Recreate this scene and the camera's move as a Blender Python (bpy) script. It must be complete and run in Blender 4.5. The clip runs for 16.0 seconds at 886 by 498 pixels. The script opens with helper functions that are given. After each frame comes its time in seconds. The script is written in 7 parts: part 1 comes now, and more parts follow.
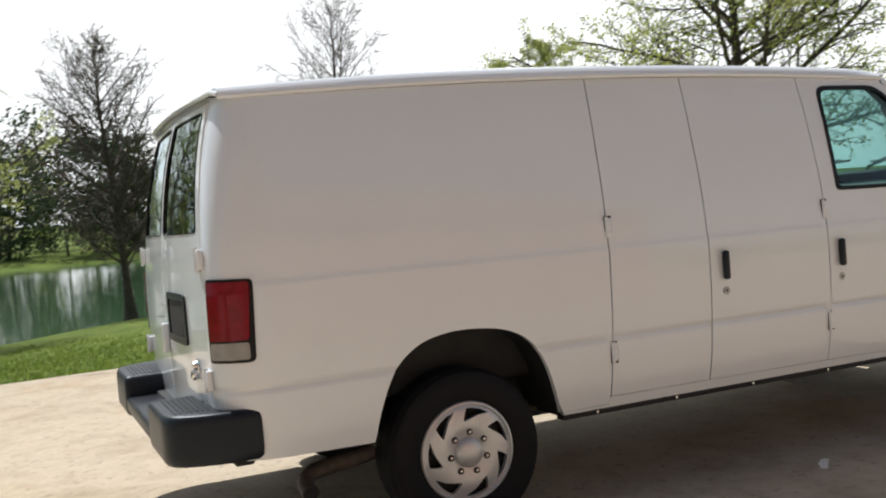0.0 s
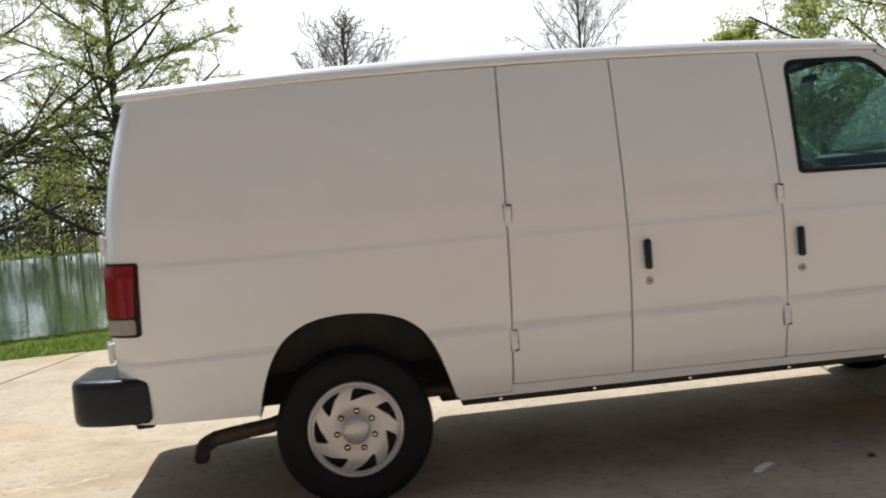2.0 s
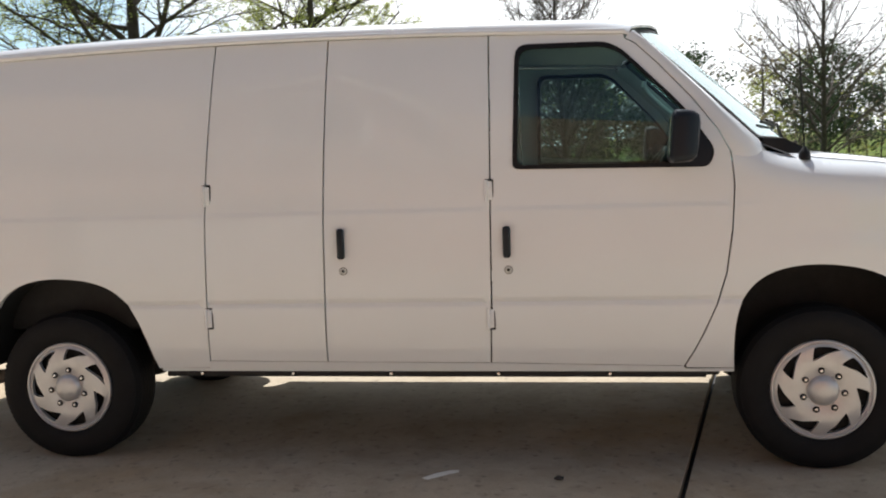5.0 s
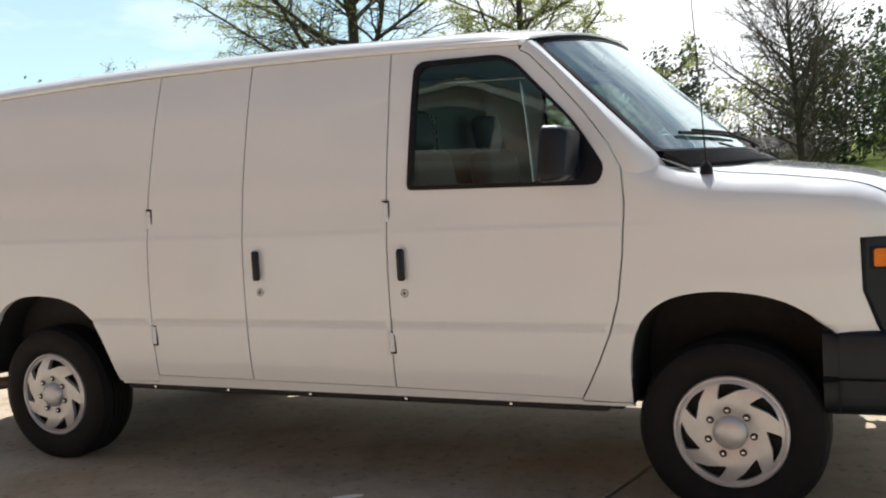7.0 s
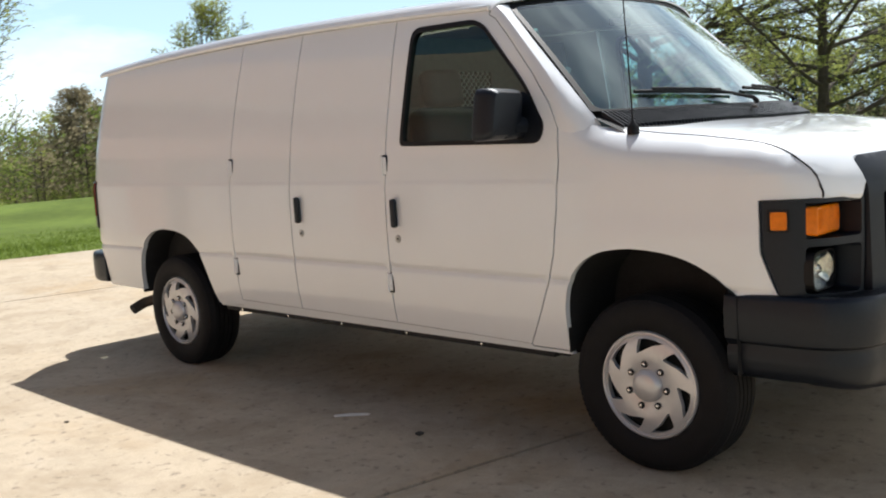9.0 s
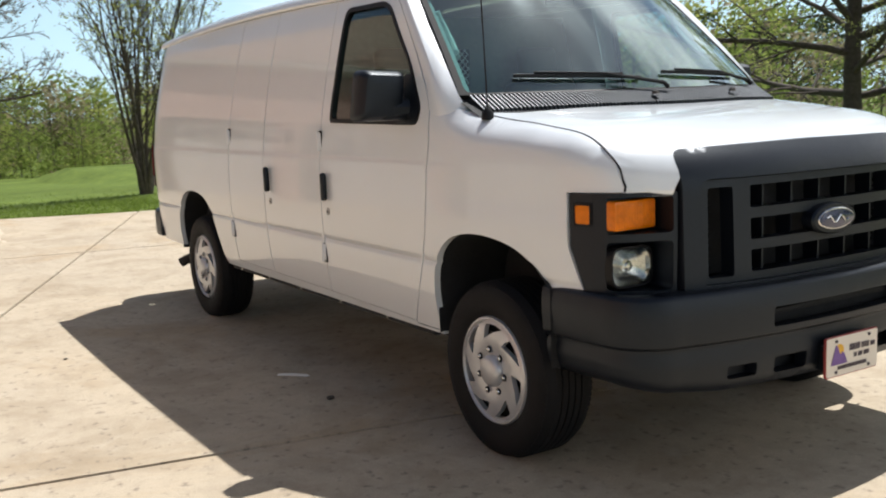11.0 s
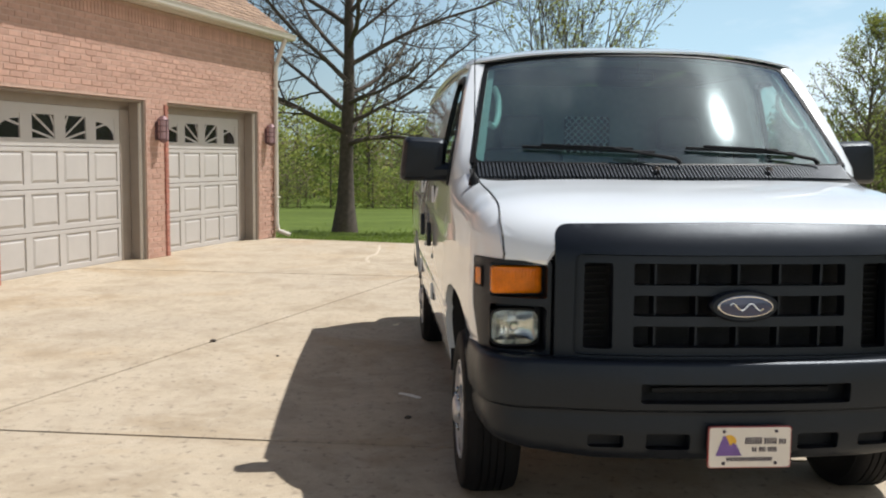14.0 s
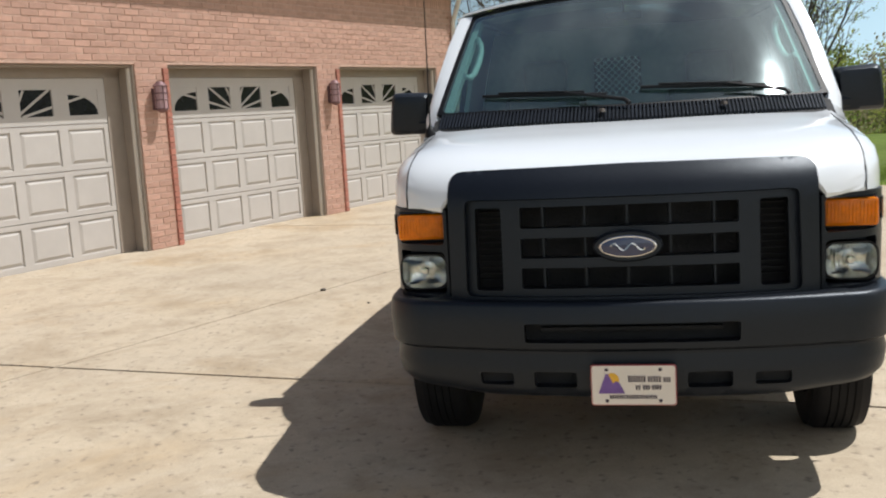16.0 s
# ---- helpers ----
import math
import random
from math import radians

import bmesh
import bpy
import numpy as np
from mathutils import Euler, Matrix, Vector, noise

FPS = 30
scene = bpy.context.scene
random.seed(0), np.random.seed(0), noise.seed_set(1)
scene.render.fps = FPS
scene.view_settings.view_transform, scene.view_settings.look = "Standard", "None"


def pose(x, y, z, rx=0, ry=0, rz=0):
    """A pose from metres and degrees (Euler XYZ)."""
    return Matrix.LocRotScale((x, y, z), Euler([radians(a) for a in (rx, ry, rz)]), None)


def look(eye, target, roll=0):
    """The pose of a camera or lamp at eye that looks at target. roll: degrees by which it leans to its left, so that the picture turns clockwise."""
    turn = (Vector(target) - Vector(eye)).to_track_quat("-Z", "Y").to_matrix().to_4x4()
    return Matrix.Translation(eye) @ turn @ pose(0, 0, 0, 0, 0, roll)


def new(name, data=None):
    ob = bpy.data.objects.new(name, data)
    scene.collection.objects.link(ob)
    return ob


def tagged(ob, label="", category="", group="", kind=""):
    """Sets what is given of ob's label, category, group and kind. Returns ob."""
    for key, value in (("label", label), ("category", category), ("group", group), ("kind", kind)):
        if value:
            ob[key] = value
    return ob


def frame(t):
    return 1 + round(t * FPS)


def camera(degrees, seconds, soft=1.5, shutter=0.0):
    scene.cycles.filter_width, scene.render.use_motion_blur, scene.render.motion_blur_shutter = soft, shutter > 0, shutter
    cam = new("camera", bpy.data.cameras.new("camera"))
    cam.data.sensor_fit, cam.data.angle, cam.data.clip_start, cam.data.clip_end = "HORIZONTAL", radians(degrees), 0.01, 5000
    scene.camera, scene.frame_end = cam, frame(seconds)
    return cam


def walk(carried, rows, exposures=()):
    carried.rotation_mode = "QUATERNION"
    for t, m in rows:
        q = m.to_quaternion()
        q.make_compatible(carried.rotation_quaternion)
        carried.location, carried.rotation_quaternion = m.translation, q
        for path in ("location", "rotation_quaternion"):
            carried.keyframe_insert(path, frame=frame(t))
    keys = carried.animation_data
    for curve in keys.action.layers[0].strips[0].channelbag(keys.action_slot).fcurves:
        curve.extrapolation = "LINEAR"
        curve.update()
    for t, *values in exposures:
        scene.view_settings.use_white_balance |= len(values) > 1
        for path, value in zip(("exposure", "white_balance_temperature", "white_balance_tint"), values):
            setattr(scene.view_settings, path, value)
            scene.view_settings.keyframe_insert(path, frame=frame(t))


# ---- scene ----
cam = camera(48.6, 16.0, soft=2.0, shutter=0.3)
PATH = [
    (0, (-1.749, -4.727, 1.387), (-0.934, -2.902, 1.314), -4.6),
    (0.5, (-1.377, -4.957, 1.397), (-0.753, -3.061, 1.265), -4.8),
    (1, (-0.908, -5.086, 1.382), (-0.439, -3.151, 1.188), -3.7),
    (1.5, (-0.516, -5.265, 1.319), (-0.189, -3.294, 1.226), -4.6),
    (2, (-0.097, -5.349, 1.341), (0.154, -3.367, 1.249), -4.8),
    (2.5, (0.422, -5.371, 1.438), (0.66, -3.396, 1.231), -5.1),
    (3, (0.806, -5.457, 1.455), (0.895, -3.47, 1.244), -3.4),
    (3.5, (1.215, -5.447, 1.422), (1.22, -3.457, 1.224), -2.0),
    (4, (1.655, -5.376, 1.406), (1.578, -3.395, 1.144), -0.9),
    (4.2, (1.845, -5.369, 1.402), (1.734, -3.383, 1.193), -0.5),
    (6.3, (3.545, -4.89, 1.361), (2.819, -3.033, 1.206), -2.5),
    (6.5, (3.69, -4.825, 1.372), (2.917, -2.986, 1.217), -1.7),
    (7, (4.088, -4.72, 1.408), (3.254, -2.908, 1.254), -3.3),
    (7.5, (4.466, -4.679, 1.444), (3.458, -2.965, 1.231), -4.1),
    (8, (4.828, -4.464, 1.418), (3.647, -2.862, 1.225), -2.4),
    (8.5, (5.237, -4.319, 1.466), (3.967, -2.788, 1.256), -3.9),
    (9, (5.61, -4.17, 1.411), (4.22, -2.753, 1.169), -3.5),
    (9.2, (5.711, -4.038, 1.427), (4.278, -2.663, 1.189), -2.7),
    (11.3, (6.854, -2.922, 1.415), (5.117, -1.964, 1.159), -2.4),
    (11.5, (6.995, -2.819, 1.444), (5.216, -1.932, 1.224), -2.3),
    (12, (7.221, -2.605, 1.452), (5.377, -1.88, 1.183), -3.3),
    (12.5, (7.36, -2.238, 1.439), (5.471, -1.612, 1.245), -2.7),
    (13, (7.587, -1.92, 1.45), (5.658, -1.42, 1.291), -3.8),
    (13.5, (7.754, -1.642, 1.481), (5.79, -1.326, 1.272), -4.0),
    (14, (7.789, -1.284, 1.474), (5.802, -1.147, 1.285), 0.5),
    (14.5, (7.874, -0.95, 1.472), (5.885, -0.936, 1.258), -2.4),
    (15, (7.98, -0.634, 1.492), (5.999, -0.765, 1.253), -3.8),
    (15.5, (7.932, -0.29, 1.477), (5.975, -0.589, 1.192), -2.6),
    (16, (7.943, 0.076, 1.473), (6.001, -0.311, 1.191), -3.4),
]
walk(cam, [(t, look(e, g, r)) for t, e, g, r in PATH], exposures=[(0.0, 0.12), (1.5, 0.12), (4.2, 0.34), (7.0, 0.35), (9.2, 0.34), (12.0, 0.18), (14.0, 0.05), (16.0, 0.0)])

# ---------------------------------------------------------------- light
SUN = Vector((-0.205, 0.52, 1.0)).normalized()
world = bpy.data.worlds.new("sky")
scene.world = world
world.use_nodes = True
wt = world.node_tree
wt.nodes.clear()
w_out = wt.nodes.new("ShaderNodeOutputWorld")
w_bg = wt.nodes.new("ShaderNodeBackground")
w_sky = wt.nodes.new("ShaderNodeTexSky")
w_sky.sky_type = "NISHITA"
w_sky.sun_disc = False
w_sky.sun_elevation = math.asin(SUN.z)
w_sky.sun_rotation = math.atan2(SUN.x, SUN.y)
w_sky.air_density, w_sky.dust_density, w_sky.ozone_density = 1.0, 0.7, 1.2
w_co = wt.nodes.new("ShaderNodeTexCoord")
w_map = wt.nodes.new("ShaderNodeMapping")
w_map.inputs["Scale"].default_value = (1.0, 1.0, 3.0)
w_noise = wt.nodes.new("ShaderNodeTexNoise")
w_noise.inputs["Scale"].default_value = 1.7
w_noise.inputs["Detail"].default_value = 7.0
w_noise.inputs["Roughness"].default_value = 0.55
w_ramp = wt.nodes.new("ShaderNodeValToRGB")
w_ramp.color_ramp.elements[0].position, w_ramp.color_ramp.elements[1].position = 0.49, 0.68
w_mix = wt.nodes.new("ShaderNodeMix")
w_mix.data_type = "RGBA"
w_mix.inputs[7].default_value = (19.4, 19.8, 20.2, 1)
wt.links.new(w_co.outputs["Generated"], w_map.inputs["Vector"])
wt.links.new(w_map.outputs["Vector"], w_noise.inputs["Vector"])
# thin cloud, closing up towards the north-east
w_sep = wt.nodes.new("ShaderNodeSeparateXYZ")
wt.links.new(w_co.outputs["Generated"], w_sep.inputs["Vector"])
w_east = wt.nodes.new("ShaderNodeMapRange")
w_east.interpolation_type = "SMOOTHSTEP"
w_east.inputs["From Min"].default_value, w_east.inputs["From Max"].default_value = -0.62, 0.05
w_east.inputs["To Min"].default_value, w_east.inputs["To Max"].default_value = -0.05, 0.24
wt.links.new(w_sep.outputs["X"], w_east.inputs["Value"])
w_up = wt.nodes.new("ShaderNodeMapRange")
w_up.interpolation_type = "SMOOTHSTEP"
w_up.inputs["From Min"].default_value, w_up.inputs["From Max"].default_value = 0.30, 0.70
w_up.inputs["To Min"].default_value, w_up.inputs["To Max"].default_value = 1.0, 0.0
wt.links.new(w_sep.outputs["Z"], w_up.inputs["Value"])
# haze and cloud brighten the half of the sky where the sun stands; the other half is clear blue
w_sunny = wt.nodes.new("ShaderNodeMapRange")
w_sunny.interpolation_type = "SMOOTHSTEP"
w_sunny.inputs["From Min"].default_value, w_sunny.inputs["From Max"].default_value = -0.35, 0.30
w_sunny.inputs["To Min"].default_value, w_sunny.inputs["To Max"].default_value = 0.12, 1.0
wt.links.new(w_sep.outputs["Y"], w_sunny.inputs["Value"])
w_cover = wt.nodes.new("ShaderNodeMath")
w_cover.operation = "MULTIPLY_ADD"
wt.links.new(w_east.outputs["Result"], w_cover.inputs[0])
wt.links.new(w_up.outputs["Result"], w_cover.inputs[1])
wt.links.new(w_noise.outputs["Fac"], w_cover.inputs[2])
wt.links.new(w_cover.outputs[0], w_ramp.inputs["Fac"])
w_cloud = wt.nodes.new("ShaderNodeMath")
w_cloud.operation = "MULTIPLY"
wt.links.new(w_ramp.outputs["Color"], w_cloud.inputs[0])
wt.links.new(w_sunny.outputs["Result"], w_cloud.inputs[1])
wt.links.new(w_cloud.outputs[0], w_mix.inputs[0])
# pale haze towards the horizon, under the cloud
w_low = wt.nodes.new("ShaderNodeMapRange")
w_low.inputs["From Min"].default_value, w_low.inputs["From Max"].default_value = 0.0, 0.55
w_low.inputs["To Min"].default_value, w_low.inputs["To Max"].default_value = 0.75, 0.0
wt.links.new(w_sep.outputs["Z"], w_low.inputs["Value"])
w_haze = wt.nodes.new("ShaderNodeMix")
w_haze.data_type = "RGBA"
w_haze.inputs[7].default_value = (12.4, 18.2, 22.2, 1)
w_veil = wt.nodes.new("ShaderNodeMath")
w_veil.operation = "MULTIPLY"
wt.links.new(w_low.outputs["Result"], w_veil.inputs[0])
wt.links.new(w_sunny.outputs["Result"], w_veil.inputs[1])
wt.links.new(w_veil.outputs[0], w_haze.inputs[0])
wt.links.new(w_sky.outputs["Color"], w_haze.inputs[6])
wt.links.new(w_haze.outputs[2], w_mix.inputs[6])
wt.links.new(w_mix.outputs[2], w_bg.inputs["Color"])
w_bg.inputs["Strength"].default_value = 0.058
wt.links.new(w_bg.outputs["Background"], w_out.inputs["Surface"])

sun_data = bpy.data.lights.new("sun", "SUN")
sun_data.energy, sun_data.angle, sun_data.color = 5.0, radians(0.53), (1.0, 0.985, 0.965)
sun = new("sun", sun_data)
sun.matrix_world = look(SUN * 60, (0, 0, 0))


# ---------------------------------------------------------------- materials
def material(name, color, rough=0.5, metal=0.0, coat=0.0, noise_scale=0.0, vary=0.0, bump=0.0, second=None,
             fine=0.0, island=0.0, piece=0.0, spec=0.5, coarse=0.0):
    """A principled surface whose colour wanders at a broad and a fine scale, with relief."""
    m = bpy.data.materials.new(name)
    m.use_nodes = True
    nt = m.node_tree
    b = nt.nodes["Principled BSDF"]
    b.inputs["Base Color"].default_value = (*color, 1)
    b.inputs["Roughness"].default_value = rough
    b.inputs["Metallic"].default_value = metal
    b.inputs["Specular IOR Level"].default_value = spec
    if coat:
        b.inputs["Coat Weight"].default_value = coat
        b.inputs["Coat Roughness"].default_value = 0.03
    col = None
    if noise_scale:
        co = nt.nodes.new("ShaderNodeTexCoord")
        n = nt.nodes.new("ShaderNodeTexNoise")
        n.inputs["Scale"].default_value = noise_scale
        n.inputs["Detail"].default_value = 8.0
        n.inputs["Roughness"].default_value = 0.65
        nt.links.new(co.outputs["Object"], n.inputs["Vector"])
        mix = nt.nodes.new("ShaderNodeMix")
        mix.data_type = "RGBA"
        lo = second or tuple(c * (1 - vary) for c in color)
        hi = color if second else tuple(min(1, c * (1 + vary)) for c in color)
        mix.inputs[6].default_value = (*lo, 1)
        mix.inputs[7].default_value = (*hi, 1)
        ramp = nt.nodes.new("ShaderNodeMapRange")
        ramp.inputs["From Min"].default_value, ramp.inputs["From Max"].default_value = 0.32, 0.68
        nt.links.new(n.outputs["Fac"], ramp.inputs["Value"])
        nt.links.new(ramp.outputs["Result"], mix.inputs[0])
        col = mix.outputs[2]
        if coarse:
            n3 = nt.nodes.new("ShaderNodeTexNoise")
            n3.inputs["Scale"].default_value = coarse
            n3.inputs["Detail"].default_value = 3.0
            nt.links.new(co.outputs["Object"], n3.inputs["Vector"])
            r3 = nt.nodes.new("ShaderNodeMapRange")
            r3.inputs["From Min"].default_value, r3.inputs["From Max"].default_value = 0.3, 0.7
            r3.inputs["To Min"].default_value, r3.inputs["To Max"].default_value = 1 - vary, 1 + vary
            nt.links.new(n3.outputs["Fac"], r3.inputs["Value"])
            mm = nt.nodes.new("ShaderNodeVectorMath")
            mm.operation = "SCALE"
            nt.links.new(col, mm.inputs[0])
            nt.links.new(r3.outputs["Result"], mm.inputs["Scale"])
            col = mm.outputs["Vector"]
        if bump:
            n2 = nt.nodes.new("ShaderNodeTexNoise")
            n2.inputs["Scale"].default_value = fine or noise_scale * 8
            n2.inputs["Detail"].default_value = 4.0
            nt.links.new(co.outputs["Object"], n2.inputs["Vector"])
            bp = nt.nodes.new("ShaderNodeBump")
            bp.inputs["Strength"].default_value = bump
            bp.inputs["Distance"].default_value = 0.01
            nt.links.new(n2.outputs["Fac"], bp.inputs["Height"])
            nt.links.new(bp.outputs["Normal"], b.inputs["Normal"])
    if island or piece:
        hsv = nt.nodes.new("ShaderNodeHueSaturation")
        hsv.inputs["Color"].default_value = (*color, 1)
        if col:
            nt.links.new(col, hsv.inputs["Color"])
        if piece:
            src = nt.nodes.new("ShaderNodeObjectInfo").outputs["Random"]
        else:
            src = nt.nodes.new("ShaderNodeNewGeometry").outputs["Random Per Island"]
        mr = nt.nodes.new("ShaderNodeMapRange")
        a = island or piece
        mr.inputs["To Min"].default_value, mr.inputs["To Max"].default_value = 1 - a, 1 + a
        nt.links.new(src, mr.inputs["Value"])
        nt.links.new(mr.outputs["Result"], hsv.inputs["Value"])
        col = hsv.outputs["Color"]
    if col:
        nt.links.new(col, b.inputs["Base Color"])
    return m


def glass(name, tint, f0=0.05, power=4.0, dust=0.0):
    """A thin pane: tinted see-through, with a mirror gloss that grows at grazing angles, and a film of dust."""
    m = bpy.data.materials.new(name)
    m.use_nodes = True
    nt = m.node_tree
    nt.nodes.clear()
    out = nt.nodes.new("ShaderNodeOutputMaterial")
    tr = nt.nodes.new("ShaderNodeBsdfTransparent")
    tr.inputs["Color"].default_value = (*tint, 1)
    gl = nt.nodes.new("ShaderNodeBsdfGlossy")
    gl.inputs["Roughness"].default_value = 0.015
    gl.inputs["Color"].default_value = (0.86, 0.98, 1.0, 1)
    lw = nt.nodes.new("ShaderNodeLayerWeight")
    lw.inputs["Blend"].default_value = 0.5
    pw = nt.nodes.new("ShaderNodeMath")
    pw.operation = "POWER"
    pw.inputs[1].default_value = power
    mr = nt.nodes.new("ShaderNodeMapRange")
    mr.inputs["To Min"].default_value, mr.inputs["To Max"].default_value = f0, 1.0
    mx = nt.nodes.new("ShaderNodeMixShader")
    nt.links.new(lw.outputs["Facing"], pw.inputs[0])
    nt.links.new(pw.outputs[0], mr.inputs["Value"])
    nt.links.new(mr.outputs["Result"], mx.inputs["Fac"])
    nt.links.new(tr.outputs["BSDF"], mx.inputs[1])
    nt.links.new(gl.outputs["BSDF"], mx.inputs[2])
    last = mx.outputs["Shader"]
    if dust:
        soft = nt.nodes.new("ShaderNodeBsdfGlossy")
        soft.inputs["Roughness"].default_value = 0.13
        soft.inputs["Color"].default_value = (0.80, 0.97, 1.0, 1)
        haze = nt.nodes.new("ShaderNodeBsdfDiffuse")
        haze.inputs["Color"].default_value = (0.62, 0.74, 0.72, 1)
        for film, weight in ((soft, 0.006), (haze, 0.025)):
            co = nt.nodes.new("ShaderNodeTexCoord")
            sm = nt.nodes.new("ShaderNodeTexNoise")
            sm.inputs["Scale"].default_value, sm.inputs["Detail"].default_value = 5.0, 5.0
            nt.links.new(co.outputs["Object"], sm.inputs["Vector"])
            k = nt.nodes.new("ShaderNodeMath")
            k.operation = "MULTIPLY"
            k.inputs[1].default_value = 2.0 * weight * dust
            nt.links.new(sm.outputs["Fac"], k.inputs[0])
            over = nt.nodes.new("ShaderNodeMixShader")
            nt.links.new(k.outputs[0], over.inputs["Fac"])
            nt.links.new(last, over.inputs[1])
            nt.links.new(film.outputs["BSDF"], over.inputs[2])
            last = over.outputs["Shader"]
    nt.links.new(last, out.inputs["Surface"])
    return m


def leafy(name, color, island=0.35, patchy=0.0):
    """Leaves that let some light through."""
    m = material(name, color, 0.55, island=island, spec=0.2, noise_scale=patchy, vary=0.32)
    nt = m.node_tree
    b = nt.nodes["Principled BSDF"]
    tl = nt.nodes.new("ShaderNodeBsdfTranslucent")
    mx = nt.nodes.new("ShaderNodeMixShader")
    mx.inputs["Fac"].default_value = 0.58
    src = b.inputs["Base Color"].links[0].from_socket
    nt.links.new(src, tl.inputs["Color"])
    nt.links.new(b.outputs["BSDF"], mx.inputs[1])
    nt.links.new(tl.outputs["BSDF"], mx.inputs[2])
    nt.links.new(mx.outputs["Shader"], nt.nodes["Material Output"].inputs["Surface"])
    return m


PAINT = material("white_paint", (0.75, 0.785, 0.815), 0.32, coat=1.0, noise_scale=3.0, vary=0.012)
BLACK_PLASTIC = material("black_plastic", (0.0055, 0.007, 0.011), 0.38, noise_scale=60, vary=0.2, bump=0.10, fine=900, spec=0.4)
BLACK_PLASTIC.node_tree.nodes["Principled BSDF"].inputs["Specular Tint"].default_value = (0.80, 0.90, 1.0, 1)
DARK = material("dark_underside", (0.012, 0.012, 0.013), 0.75, noise_scale=12, vary=0.4, bump=0.3)
RUBBER = material("tyre_rubber", (0.006, 0.006, 0.007), 0.7, noise_scale=20, vary=0.25, bump=0.2, spec=0.25)
SEAL = material("rubber_seal", (0.007, 0.007, 0.008), 0.5, noise_scale=40, vary=0.2, spec=0.25)
SILVER = material("silver_wheel_paint", (0.56, 0.56, 0.57), 0.30, metal=0.45, noise_scale=14, vary=0.07)
CHROME = material("chrome", (0.72, 0.72, 0.72), 0.12, metal=1.0, noise_scale=30, vary=0.04)
STEEL = material("rusty_dark_steel", (0.085, 0.068, 0.055), 0.6, metal=0.3, noise_scale=25, vary=0.3, bump=0.1)
GLASS_FRONT = glass("windscreen_glass", (0.56, 0.86, 0.82), 0.045, 1.9, 1.0)
GLASS_SIDE = glass("tinted_side_glass", (0.52, 0.64, 0.61), 0.055)
GLASS_REAR = glass("dark_rear_glass", (0.45, 0.50, 0.50), 0.08)
LENS_CLEAR = glass("lamp_glass", (0.86, 0.87, 0.85), 0.06)
AMBER = material("amber_lens", (0.72, 0.185, 0.002), 0.22, coat=0.12, noise_scale=30, vary=0.15, spec=0.3)
RED_LENS = material("red_lens", (0.20, 0.002, 0.010), 0.16, coat=0.15, spec=0.3, noise_scale=25, vary=0.2)
GREY_LENS = material("clear_reverse_lens", (0.28, 0.265, 0.25), 0.18, coat=0.3, noise_scale=25, vary=0.1)
REFLECTOR = material("lamp_reflector", (0.74, 0.74, 0.71), 0.20, metal=1.0, noise_scale=30, vary=0.05)
TRIM_GREY = material("grey_cabin_plastic", (0.17, 0.18, 0.175), 0.6, noise_scale=30, vary=0.12, bump=0.1)
TRIM_LIGHT = material("pale_grey_cabin_trim", (0.55, 0.56, 0.54), 0.6, noise_scale=20, vary=0.08)
SEAT_CLOTH = material("grey_seat_vinyl", (0.075, 0.075, 0.08), 0.65, noise_scale=40, vary=0.15, bump=0.2)
BADGE_BLUE = material("dark_blue_enamel", (0.012, 0.022, 0.075), 0.18, coat=0.8, noise_scale=40, vary=0.1)


